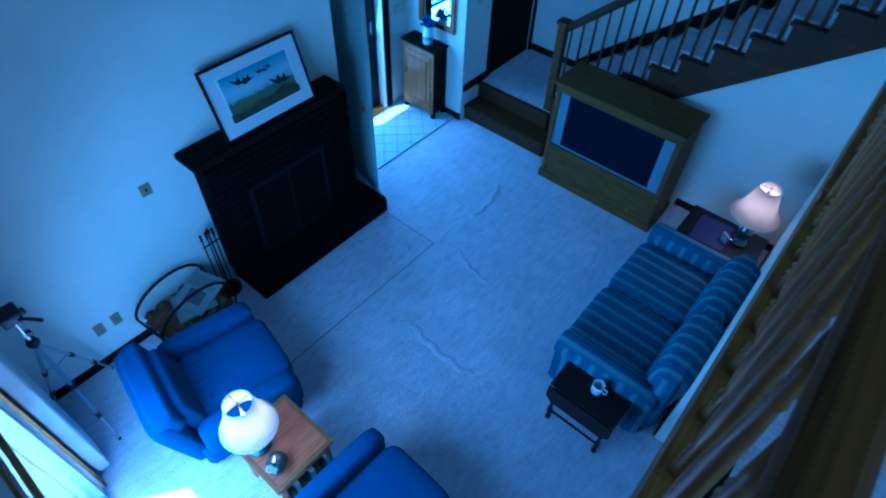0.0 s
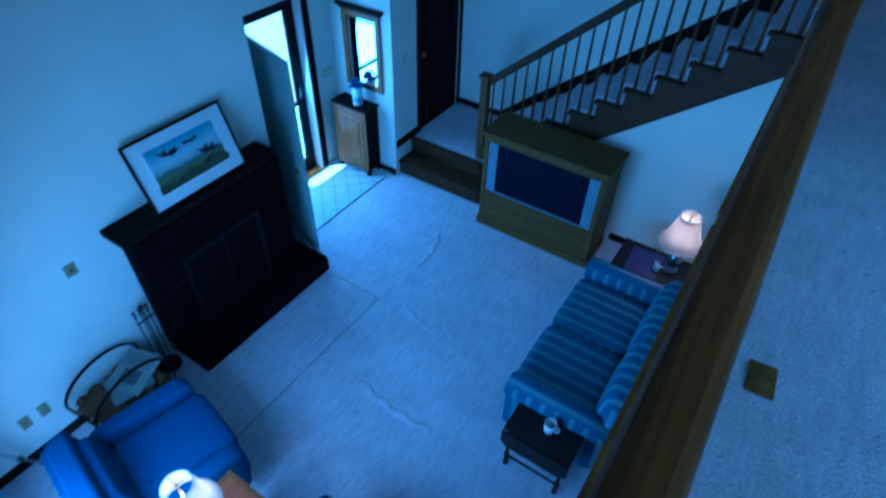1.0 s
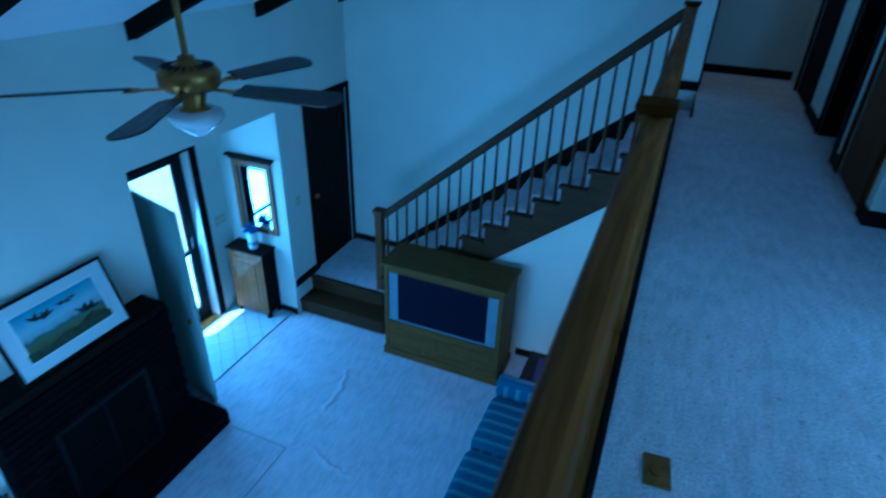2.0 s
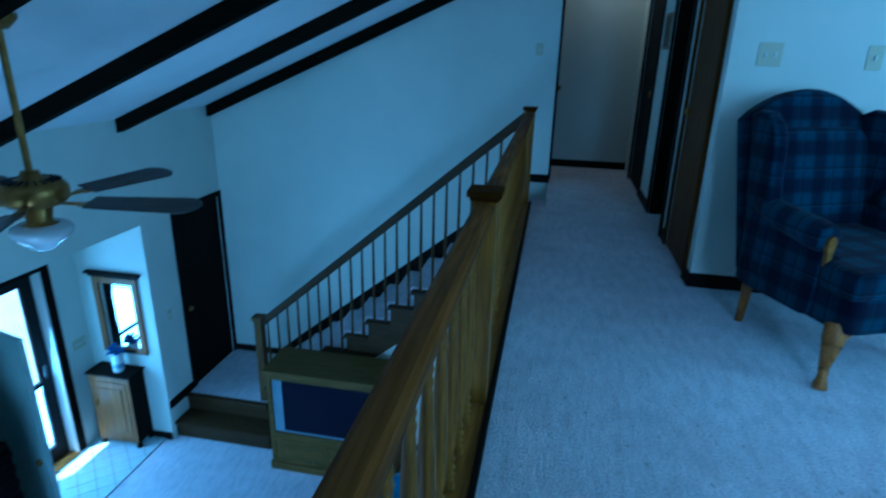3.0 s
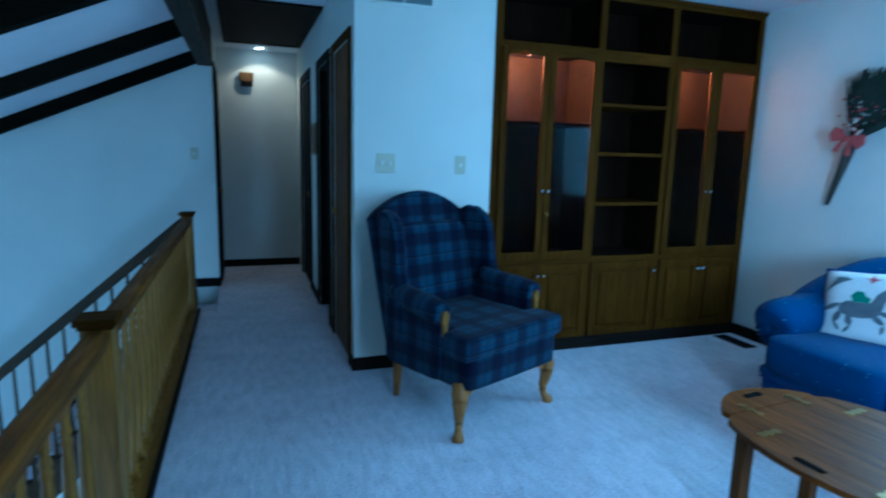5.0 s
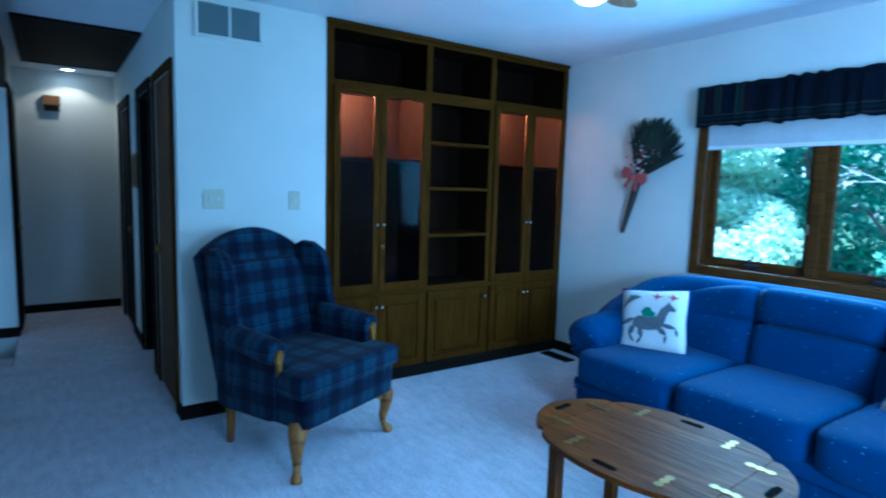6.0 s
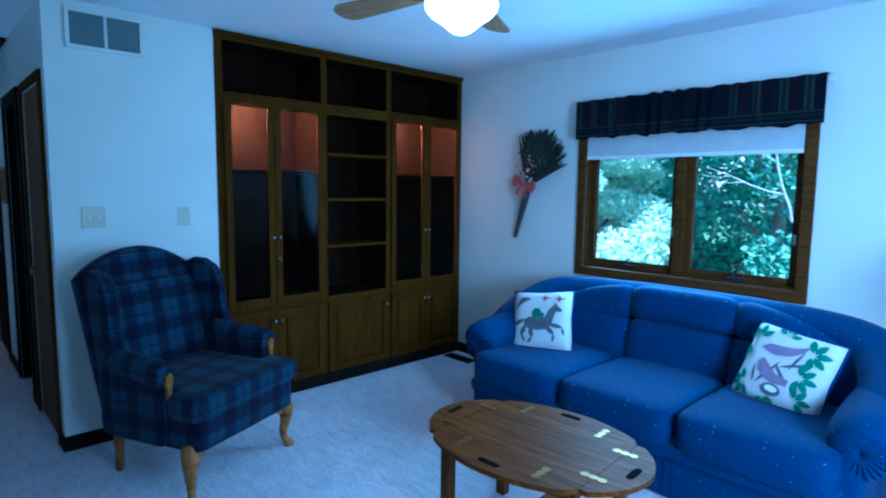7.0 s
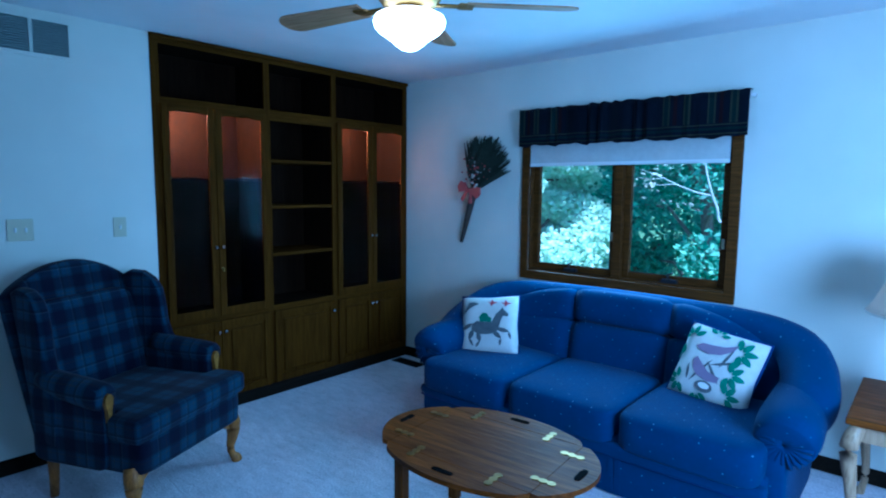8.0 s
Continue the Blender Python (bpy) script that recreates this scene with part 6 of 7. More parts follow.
def puffed(x0, x1, low, top, y0, depth, drop=0.0):
    """A padded piece with a curved top; drop makes it a band of that height."""
    n = 14
    xs = [x0 + (x1 - x0) * i / n for i in range(n + 1)]
    rows3 = []
    m = 10
    bm = bmesh.new()
    for side in range(m + 1):
        row = []
        for i, x in enumerate(xs):
            hi = top(x)
            lo = hi - drop if drop else low
            e = min(i, n - i) / n
            r = min(1.0, (e / 0.10) ** 0.5) if e < 0.10 else 1.0
            a = math.pi * side / m
            z = (hi + lo) / 2 - (hi - lo) / 2 * sgnpow(math.cos(a), 0.55) * (0.86 + 0.14 * r)
            y = y0 + depth / 2 - depth / 2 * math.sin(a) ** 0.6 * (0.55 + 0.45 * r)
            row.append(bm.verts.new((x, y, z)))
        rows3.append(row)
    back = [[bm.verts.new((v.co.x, y0 + depth, v.co.z)) for v in rows3[k]] for k in (0, m)]
    rows3 = [back[0]] + rows3 + [back[1]]
    for a, b in zip(rows3, rows3[1:]):
        for i in range(n):
            bm.faces.new((a[i], a[i + 1], b[i + 1], b[i]))
    for k in (0, n):
        bm.faces.new([r[k] for r in rows3])
    bm.faces.new(back[0] + back[1][::-1])
    bmesh.ops.recalc_face_normals(bm, faces=bm.faces[:])
    return bm


def sofa():
    t = thing("sofa", pose(3.58, 1.635, 0.0, 0, 0, -90), "navy blue three-seat sofa with rolled arms and an arched back", "sofa")
    # local x along the seat, -y to the front; local +x points to world -y
    part("base", pad(0, -0.03, 0.18, 1.98, 0.92, 0.26, 0.1, nu=48), M_SOFA, t, smooth=True)
    part("skirt", boxes((-0.97, 0.97, -0.50, -0.487, 0.012, 0.24), bevel=0.004), M_SOFA, t)
    for x in (-0.33, 0.33):
        part("kick_pleat", boxes((x - 0.035, x - 0.002, -0.504, -0.499, 0.014, 0.235), (x + 0.002, x + 0.035, -0.504, -0.499, 0.014, 0.235), bevel=0.002), M_SOFA, t)
    part("front_border", pad(0, -0.475, 0.245, 2.0, 0.10, 0.07, 0.3, nu=40), M_SOFA, t, smooth=True)
    part("skirt_piping", tube([(-0.98, -0.512, 0.212), (0.98, -0.512, 0.212)], 0.006, 6), M_NAVY, t)
    for i in (-1, 0, 1):
        w = 0.655
        part("seat_cushion", pad(i * w, -0.17, 0.35, w - 0.004, 0.76, 0.20, 0.26, crown=0.02, nu=40), M_SOFA, t, smooth=True)
        half = 0.31 if i == 0 else 0.35
        mid = i * 0.665
        part("back_cushion", puffed(mid - half, mid + half, 0.36, lambda x: min(0.71, arch(x) - 0.03), 0.06, 0.20), M_SOFA, t, smooth=True, matrix=pose(0, 0, 0, -9, 0, 0))
        part("headrest_cushion", puffed(mid - half, mid + half, 0.0, lambda x: arch(x) + 0.012, 0.075, 0.22, 0.22), M_SOFA, t, smooth=True, matrix=pose(0, 0, 0, -9, 0, 0))
    n = 24
    outl = [(-1.06, 0.12)] + [(-1.06 + 2.12 * i / n, arch(-1.06 + 2.12 * i / n) - 0.04) for i in range(n + 1)] + [(1.06, 0.12)]
    bm = prism(outl, 0.13, 'y', 0.33)
    bmesh.ops.bevel(bm, geom=[e for e in bm.edges if abs(e.verts[0].co.y - e.verts[1].co.y) < 1e-4], offset=0.05, segments=4, profile=0.5, affect='EDGES')
    part("backrest", bm, M_SOFA, t, smooth=True)
    # one padded crest that sweeps round from arm to arm
    crest = [(1.05, -0.20, 0.49, 0.10), (1.062, -0.05, 0.55, 0.125), (1.035, 0.13, 0.64, 0.125), (0.96, 0.26, 0.715, 0.12), (0.79, 0.33, 0.765, 0.105), (0.45, 0.36, 0.79, 0.095), (0.0, 0.365, 0.80, 0.09)]
    crest = crest + [(-x, y, z, r) for x, y, z, r in crest[-2::-1]]
    part("back_crest", soft_tube([c[:3] for c in crest], [c[3] for c in crest], 18, 4), M_SOFA, t, smooth=True)
    for s in (-1, 1):
        roll = soft_tube([(s * 1.035, -0.405, 0.47), (s * 1.035, -0.39, 0.475), (s * 1.035, -0.32, 0.485), (s * 1.03, -0.18, 0.50), (s * 1.03, 0.05, 0.54)], [0.100, 0.122, 0.132, 0.132, 0.12], 22, 3)
        a = part("rolled_arm", roll, M_SOFA, t, smooth=True)
        part("arm_panel", pad(s * 0.985, -0.02, 0.25, 0.14, 0.78, 0.46, 0.2), M_SOFA, a, smooth=True)
        bm = bmesh.new()
        for k in range(20):
            an = 2 * math.pi * k / 20
            ca, sa = math.cos(an), math.sin(an)
            fold = [(s * 1.035 + r * ca, -0.402 - d, 0.455 + r * sa) for r, d in ((0.006, 0.004), (0.04, 0.004), (0.075, 0.001), (0.104, -0.012))]
            tube(fold, [0.003, 0.006, 0.010, 0.013], 6, bm)
        part("arm_pleats", bm, M_SOFA, a, smooth=True)
        for yy in (-0.40, 0.36):
            part("foot", boxes((s * 0.9 - 0.03, s * 0.9 + 0.03, yy - 0.03, yy + 0.03, 0, 0.07)), M_MAHOG, t)
    return t


sofa()


def pillow(m, label, motif):
    """A square pillow that stands in the x-z plane and faces -y."""
    t = thing("throw_pillow", m, label, "pillow", "throw pillows")
    s = 0.41
    bm = bmesh.new()
    n = 18
    grid = {}
    for side in (-1, 1):
        for i in range(n + 1):
            for j in range(n + 1):
                u, w = 2 * i / n - 1, 2 * j / n - 1
                th = 0.075 * (max(0.0, 1 - u ** 4) * max(0.0, 1 - w ** 4)) ** 0.6
                pinch = 1 - 0.05 * (1 - abs(u)) * abs(w) ** 2 - 0.05 * (1 - abs(w)) * abs(u) ** 2
                if th <= 1e-9 and side == 1:
                    grid[side, i, j] = grid[-1, i, j]
                else:
                    grid[side, i, j] = bm.verts.new((u * s / 2 * pinch, side * th, s / 2 + w * s / 2 * pinch))
    for side in (-1, 1):
        for i in range(n):
            for j in range(n):
                q = [grid[side, i, j], grid[side, i + 1, j], grid[side, i + 1, j + 1], grid[side, i, j + 1]]
                bm.faces.new(q if side < 0 else q[::-1])
    part("cover", bm, M_CREAM, t, smooth=True)
    h = s / 2
    part("cord_edge", tube([(-h, 0, 0.0), (0, 0, 0.012), (h, 0, 0.0), (h - 0.012, 0, h), (h, 0, s), (0, 0, s - 0.012), (-h, 0, s), (-h + 0.012, 0, h), (-h, 0, 0.0)], 0.008, 6), M_NAVY, t, "blue corded edge")

    def surf(x, z):
        u, w = 2 * x / s, 2 * z / s - 1
        return -0.075 * (max(0.0, 1 - u ** 4) * max(0.0, 1 - w ** 4)) ** 0.6 - 0.0015

    sewn = []

    def patch(name, outline, mat):
        b = bmesh.new()
        outline = [(max(-0.186, min(0.186, x)), max(0.016, min(0.394, z))) for x, z in outline]
        lift = 0.002 + 0.00012 * len(sewn)
        sewn.append(name)
        cx, cz = sum(p[0] for p in outline) / len(outline), sum(p[1] for p in outline) / len(outline)
        rings = []
        for k in (1.0, 0.5):
            rings.append([b.verts.new((cx + (x - cx) * k, surf(cx + (x - cx) * k, cz + (z - cz) * k) - lift, cz + (z - cz) * k)) for x, z in outline])
        c = b.verts.new((cx, surf(cx, cz) - lift, cz))
        m_ = len(outline)
        for i in range(m_):
            b.faces.new((rings[0][i], rings[0][(i + 1) % m_], rings[1][(i + 1) % m_], rings[1][i]))
            b.faces.new((rings[1][i], rings[1][(i + 1) % m_], c))
        part(name, b, mat, t)

    def leafshape(x, z, l, w, a):
        ca, sa = math.cos(radians(a)), math.sin(radians(a))
        pts = [(0, 0), (0.25 * l, 0.42 * w), (0.55 * l, 0.5 * w), (0.85 * l, 0.28 * w), (l, 0), (0.85 * l, -0.28 * w), (0.55 * l, -0.5 * w), (0.25 * l, -0.42 * w)]
        return [(x + p * ca - q * sa, z + p * sa + q * ca) for p, q in pts]
    motif(patch, leafshape)
    return t


def horse_motif(patch, leafshape):
    patch("applique_animal", [(-0.105, 0.165), (-0.10, 0.20), (-0.07, 0.222), (-0.01, 0.215), (0.04, 0.218), (0.075, 0.20), (0.085, 0.165), (0.06, 0.14), (0.0, 0.132), (-0.06, 0.135)], M_GREYAPP)
    patch("applique_neck", [(0.035, 0.215), (0.06, 0.265), (0.095, 0.30), (0.105, 0.318), (0.115, 0.298), (0.148, 0.268), (0.142, 0.252), (0.112, 0.258), (0.096, 0.22), (0.085, 0.17)], M_GREYAPP)
    for x, z, l, w, a in ((-0.09, 0.165, 0.075, 0.036, -115), (-0.118, 0.105, 0.055, 0.018, -60), (-0.06, 0.15, 0.07, 0.034, -75), (-0.043, 0.088, 0.05, 0.018, -130), (0.045, 0.155, 0.075, 0.032, -40), (0.10, 0.108, 0.05, 0.018, -100), (0.07, 0.17, 0.085, 0.03, -12), (0.15, 0.152, 0.05, 0.018, -75)):
        patch("applique_leg", leafshape(x, z, l, w, a), M_GREYAPP)
    patch("applique_tail", leafshape(-0.095, 0.205, 0.10, 0.03, 205), M_GREYAPP)
    patch("applique_rider", [(-0.045, 0.218), (-0.055, 0.25), (-0.03, 0.278), (0.0, 0.275), (0.015, 0.25), (0.035, 0.242), (0.03, 0.215)], M_GREEN)
    for i in range(7):
        patch("applique_frond", leafshape(-0.18 + 0.006 * i, 0.265 + 0.014 * i, 0.13 - 0.008 * i, 0.017, 48 - 9 * i), M_GREYAPP)
    for x, z in ((0.03, 0.345), (0.125, 0.34)):
        patch("applique_bird", [(x - 0.035, z + 0.012), (x - 0.008, z + 0.006), (x - 0.004, z + 0.03), (x + 0.014, z + 0.008), (x + 0.042, z + 0.006), (x + 0.012, z - 0.008), (x - 0.004, z - 0.024), (x - 0.01, z - 0.004)], M_REDAPP)


def bird_motif(patch, leafshape):
    for x, z, l, a in ((-0.09, 0.085, 0.17, 62), (-0.02, 0.20, 0.17, 24), (-0.03, 0.215, 0.13, -48), (0.03, 0.20, 0.12, 70), (-0.10, 0.09, 0.09, 100)):
        patch("applique_branch", leafshape(x, z, l, 0.014, a), M_GREYAPP)
    for cx, cz, turn, count, l in ((0.10, 0.31, 10, 5, 0.085), (0.09, 0.185, -5, 5, 0.08), (0.10, 0.075, 30, 4, 0.075), (-0.15, 0.32, 110, 4, 0.075), (-0.165, 0.20, 150, 3, 0.075), (-0.14, 0.075, 200, 5, 0.07), (-0.03, 0.365, 80, 4, 0.06), (-0.035, 0.05, -70, 3, 0.06)):
        for k in range(count):
            ang = turn + (k - (count - 1) / 2) * 48
            patch("applique_leaf", leafshape(cx + 0.012 * math.cos(radians(ang)), cz + 0.012 * math.sin(radians(ang)), l * 0.8, l * 0.4, ang), M_GREEN)
    patch("applique_bird", [(-0.115, 0.275), (-0.085, 0.30), (-0.03, 0.305), (0.03, 0.315), (0.085, 0.345), (0.07, 0.305), (0.02, 0.268), (-0.04, 0.252), (-0.085, 0.258)], M_MAUVE)
    patch("applique_bird", [(-0.10, 0.20), (-0.085, 0.225), (-0.055, 0.20), (-0.01, 0.165), (0.055, 0.155), (0.05, 0.125), (0.0, 0.115), (-0.06, 0.13), (-0.09, 0.165)], M_MAUVE)
    patch("applique_nest", [(0.045 * math.cos(radians(a)) - 0.005, 0.085 + 0.03 * math.sin(radians(a))) for a in range(0, 360, 30)], M_GREYAPP)
    patch("applique_egg", [(0.03 * math.cos(radians(a)) - 0.005, 0.09 + 0.016 * math.sin(radians(a))) for a in range(0, 360, 40)], M_WHITE)


pillow(pose(3.46, 2.37, 0.42, -24, -6, -70), "cream throw pillow with a grey horse and red birds", horse_motif)
pillow(pose(3.52, 1.03, 0.42, -26, 8, -98), "cream throw pillow with green leaves and mauve birds", bird_motif)


# ---------- coffee table ----------
def coffee_table():
    t = thing("coffee_table", pose(2.36, 1.575, 0.0, 0, 0, 4), "oval oak butler's table with brass hinges", "coffee table")
    ax, ay, h = 0.36, 0.50, 0.44
    hx, hy = 0.235, 0.345
    n = 64
    full = [(ax * math.cos(2 * math.pi * i / n), ay * math.sin(2 * math.pi * i / n)) for i in range(n)]
    part("tabletop", boxes((-hx, hx, -hy, hy, h - 0.02, h), bevel=0.0015), M_TABLE, t)

    def flap(sel, name="flap"):
        bm = prism(sel, 0.02, 'z', h - 0.02)
        part(name, bm, M_TABLE, t)
    g = 0.0025
    yk = ay * math.sqrt(1 - (hx / ax) ** 2)
    xk = ax * math.sqrt(1 - (hy / ay) ** 2)
    for s in (-1, 1):
        pts = [(s * ax * math.cos(a), ay * math.sin(a)) for a in [math.asin(max(-1, min(1, (-yk + 2 * yk * i / 24) / ay))) for i in range(25)]]
        flap([(s * (hx + g), -min(hy, yk))] + [p for p in pts if abs(p[1]) < min(hy, yk)] + [(s * (hx + g), min(hy, yk))])
        pts = [(ax * math.sin(a), s * ay * math.cos(a)) for a in [math.asin(max(-1, min(1, (-hx + 2 * hx * i / 24) / ax))) for i in range(25)]]
        flap([(-hx, s * (hy + g))] + pts + [(hx, s * (hy + g))])
        # thin black pads on the solid top stand for the shade inside the holes
        hole = bmesh.new()
        pad(s * (ax - 0.055), 0, h + 0.0005, 0.028, 0.10, 0.003, 0.5, bm=hole)
        part("finger_hole", hole, M_SOOT_SHADE, t)
        hole = bmesh.new()
        pad(0, s * (ay - 0.06), h + 0.0005, 0.10, 0.03, 0.003, 0.5, bm=hole)
        part("finger_hole", hole, M_SOOT_SHADE, t)
        for y in (-0.19, 0.19):
            bm = boxes((s * hx - 0.045, s * hx + 0.045, y - 0.008, y + 0.008, h, h + 0.003))
            for dx in (-0.035, 0.0, 0.035):
                lathe([(0.0, h), (0.017, h), (0.017, h + 0.003), (0.0, h + 0.0032)], 14, bm=bm, m=pose(s * hx + dx, y, 0))
            part("hinge", bm, M_BRASS, t, "brass hinge")
        for x in (-0.13, 0.13):
            bm = boxes((x - 0.008, x + 0.008, s * hy - 0.045, s * hy + 0.045, h, h + 0.003))
            for dy in (-0.035, 0.0, 0.035):
                lathe([(0.0, h), (0.017, h), (0.017, h + 0.003), (0.0, h + 0.0032)], 14, bm=bm, m=pose(x, s * hy + dy, 0))
            part("hinge", bm, M_BRASS, t, "brass hinge")
    part("apron", boxes((-0.20, 0.20, -0.30, 0.30, h - 0.09, h - 0.02), bevel=0.004), M_TABLE, t)
    for sx in (-1, 1):
        for sy in (-1, 1):
            part("leg", boxes((sx * 0.20 - 0.024, sx * 0.20 + 0.024, sy * 0.30 - 0.024, sy * 0.30 + 0.024, 0, h - 0.02), bevel=0.006), M_TABLE_LEG, t)
    part("stretcher", boxes((-0.20, 0.20, -0.02, 0.02, 0.10, 0.13), bevel=0.003), M_TABLE_LEG, t)


coffee_table()

end_table("side_table", pose(3.64, 0.075, 0.0), 0.70, 0.66, 0.60, M_TABLE, wood("pale_table_wood", (0.30, 0.20, 0.11), (0.5, 0.36, 0.21), 'z', 0.35), "side table with curved pale legs beside the sofa", True, 0.07)
lamp("table_lamp", pose(3.66, 0.16, 0.602), "white shaded table lamp beside the sofa", M_SHADE_B, BASE1, 0.12, 0.24, 0.40, 0.68, 0.4)


# ---------- window dressing and wall decoration ----------
def valance_mat():
    m, nt, b = base_mat("striped_valance_cloth")
    tc = nt.nodes.new("ShaderNodeTexCoord")
    sep = nt.nodes.new("ShaderNodeSeparateXYZ")
    nt.links.new(tc.outputs["Object"], sep.inputs[0])
    f = calc(nt, 'FRACT', calc(nt, 'DIVIDE', sep.outputs[1], 0.26))
    navy, teal, tan, wine = (0.006, 0.009, 0.022), (0.012, 0.028, 0.030), (0.055, 0.062, 0.038), (0.020, 0.006, 0.010)
    a = ramp(nt, f, [(0.0, navy), (0.14, tan), (0.18, teal), (0.26, tan), (0.30, navy), (0.44, wine), (0.52, navy), (0.60, tan), (0.64, teal), (0.74, tan), (0.77, navy)], 'CONSTANT')
    along = calc(nt, 'DIVIDE', calc(nt, 'SUBTRACT', sep.outputs[1], 1.02), 1.525)
    ends = ramp(nt, along, [(0.0, (1, 1, 1)), (0.33, (1, 1, 1)), (0.36, (0, 0, 0)), (0.74, (0, 0, 0)), (0.77, (1, 1, 1))])
    a = mix(nt, dark(navy, 0.8), a, ends)
    z = calc(nt, 'DIVIDE', calc(nt, 'SUBTRACT', sep.outputs[2], 1.835), 0.10)
    low = ramp(nt, z, [(0.0, navy), (0.2, tan), (0.27, navy), (0.45, teal), (0.6, navy), (0.72, tan), (0.8, navy)], 'CONSTANT')
    sel = ramp(nt, z, [(0.0, (0, 0, 0)), (0.84, (0, 0, 0)), (0.86, (1, 1, 1))])
    cloth_finish(nt, b, tc.outputs["Object"], mix(nt, low, a, sel))
    return m


bm = bmesh.new()
nc = 200
rows_ = []
for k in range(7):
    z = 2.10 - 0.262 * k / 6
    row = []
    for i in range(nc + 1):
        y = 1.02 + 1.525 * i / nc
        u = i / nc
        mid = math.exp(-((u - 0.55) / 0.22) ** 2)
        wave = (0.006 + 0.018 * mid) * math.sin(u * 92 + 1.6 * math.sin(u * 31)) * (0.45 + 0.55 * k / 6)
        edge = (0.006 * math.sin(u * 37) + 0.004 * math.sin(u * 83 + 1)) * (k == 6) + (0.002 + 0.005 * mid) * math.sin(u * 90 + 2 * math.sin(u * 23)) * (k == 0)
        row.append(bm.verts.new((XE - 0.085 - wave, y, z + edge)))
    rows_.append(row)
for a, b in zip(rows_, rows_[1:]):
    for i in range(nc):
        bm.faces.new((a[i], a[i + 1], b[i + 1], b[i]))
top_back = [bm.verts.new((XE - 0.004, v.co.y, v.co.z + 0.002)) for v in rows_[0]]
for i in range(nc):
    bm.faces.new((rows_[0][i + 1], rows_[0][i], top_back[i], top_back[i + 1]))
bmesh.ops.solidify(bm, geom=bm.faces[:], thickness=0.004)
val = thing("valance", pose(0, 0, 0), "gathered dark striped valance over the window", "valance")
part("cloth", bm, valance_mat(), val, smooth=True)
part("rod", tube([(XE - 0.035, 1.0, 2.07), (XE - 0.035, 2.565, 2.07)], 0.010, 8), M_WHITE, val)
for y in (1.01, 2.555):
    part("bracket", boxes((XE - 0.045, XE, y - 0.006, y + 0.006, 2.06, 2.08)), M_WHITE, val)
bl = thing("roller_blind", pose(0, 0, 0), "raised white blind at the top of the window", "blind")
part("cloth", boxes((XE - 0.012, XE - 0.008, WY0 + 0.01, WY1 - 0.01, 1.715, 1.93)), M_BLIND, bl)
part("hem_bar", boxes((XE - 0.018, XE - 0.002, WY0 + 0.01, WY1 - 0.01, 1.695, 1.718), bevel=0.004), M_WHITE, bl)


def dried_swag():
    t = thing("dried_flower_swag", pose(XE - 0.03, 3.0, 1.515, 16, 0, 0), "dried flower sheaf with a red ribbon on the wall", "wall decoration")
    rnd = random.Random(11)
    part("handle", tube([(0, 0.0, -0.44), (0, 0.0, -0.2), (0, 0, 0.03)], [0.014, 0.024, 0.034], 10), M_HANDLE, t)
    bm = bmesh.new()
    for i in range(900):
        a = max(-24, min(50, rnd.gauss(13, 21)))
        l = rnd.uniform(0.24, 0.47) * (1 - abs(a - 13) / 240)
        x = rnd.uniform(-0.07, 0.02)
        tip = Vector((x, -math.sin(radians(a)) * l, math.cos(radians(a)) * l))
        tube([(0, rnd.uniform(-0.02, 0.02), 0.0), tip * 0.5 + Vector((x * 0.4, 0, 0)), tip], [0.004, 0.007, 0.003], 3, bm, cap=False)
    part("dried_foliage", bm, M_DRIED, t)
    for i in range(60):
        a, l = rnd.gauss(8, 20), rnd.uniform(0.06, 0.26)
        p = (rnd.uniform(-0.085, -0.05), -math.sin(radians(a)) * l, math.cos(radians(a)) * l)
        red = i % 5 < 3
        bm = bmesh.new()
        bmesh.ops.create_icosphere(bm, subdivisions=1, radius=rnd.uniform(0.005, 0.011), matrix=Matrix.Translation(p))
        part("berry" if red else "blossom", bm, M_BERRY if red else M_PALEFLOWER, t)
    bm = bmesh.new()
    for s in (-1, 1):
        pts = [(0, 0.0), (s * 0.05, 0.045), (s * 0.10, 0.05), (s * 0.115, 0.0), (s * 0.09, -0.04), (s * 0.04, -0.02)]
        prism(pts, 0.02, 'x', -0.075, bm)
        prism([(s * 0.005, 0.0), (s * 0.03, -0.005), (s * 0.06, -0.09), (s * 0.03, -0.10)], 0.008, 'x', -0.07, bm)
    box(bm, -0.085, -0.04, -0.018, 0.018, -0.018, 0.018, bevel=0.006)
    part("ribbon_bow", bm, M_RED, t, "dusty red ribbon bow")


dried_swag()

win3 = structure(new("window_3"), "white framed loft window", "window")
part("window_frame", boxes((0.87, 0.95, -1.70, -1.63, 0.72, 2.08), (2.45, 2.53, -1.70, -1.63, 0.72, 2.08), (0.95, 2.45, -1.70, -1.63, 2.0, 2.08), (0.95, 2.45, -1.70, -1.63, 0.72, 0.80), bevel=0.004), M_WINWOOD, win3)
for x in (1.325, 1.70, 2.075):
    part("glazing_bar", boxes((x - 0.03, x + 0.03, -1.655, -1.63, 0.80, 2.0)), M_WINWOOD, win3)
part("glazing_bar", boxes((0.95, 2.45, -1.66, -1.635, 1.37, 1.43)), M_WINWOOD, win3)

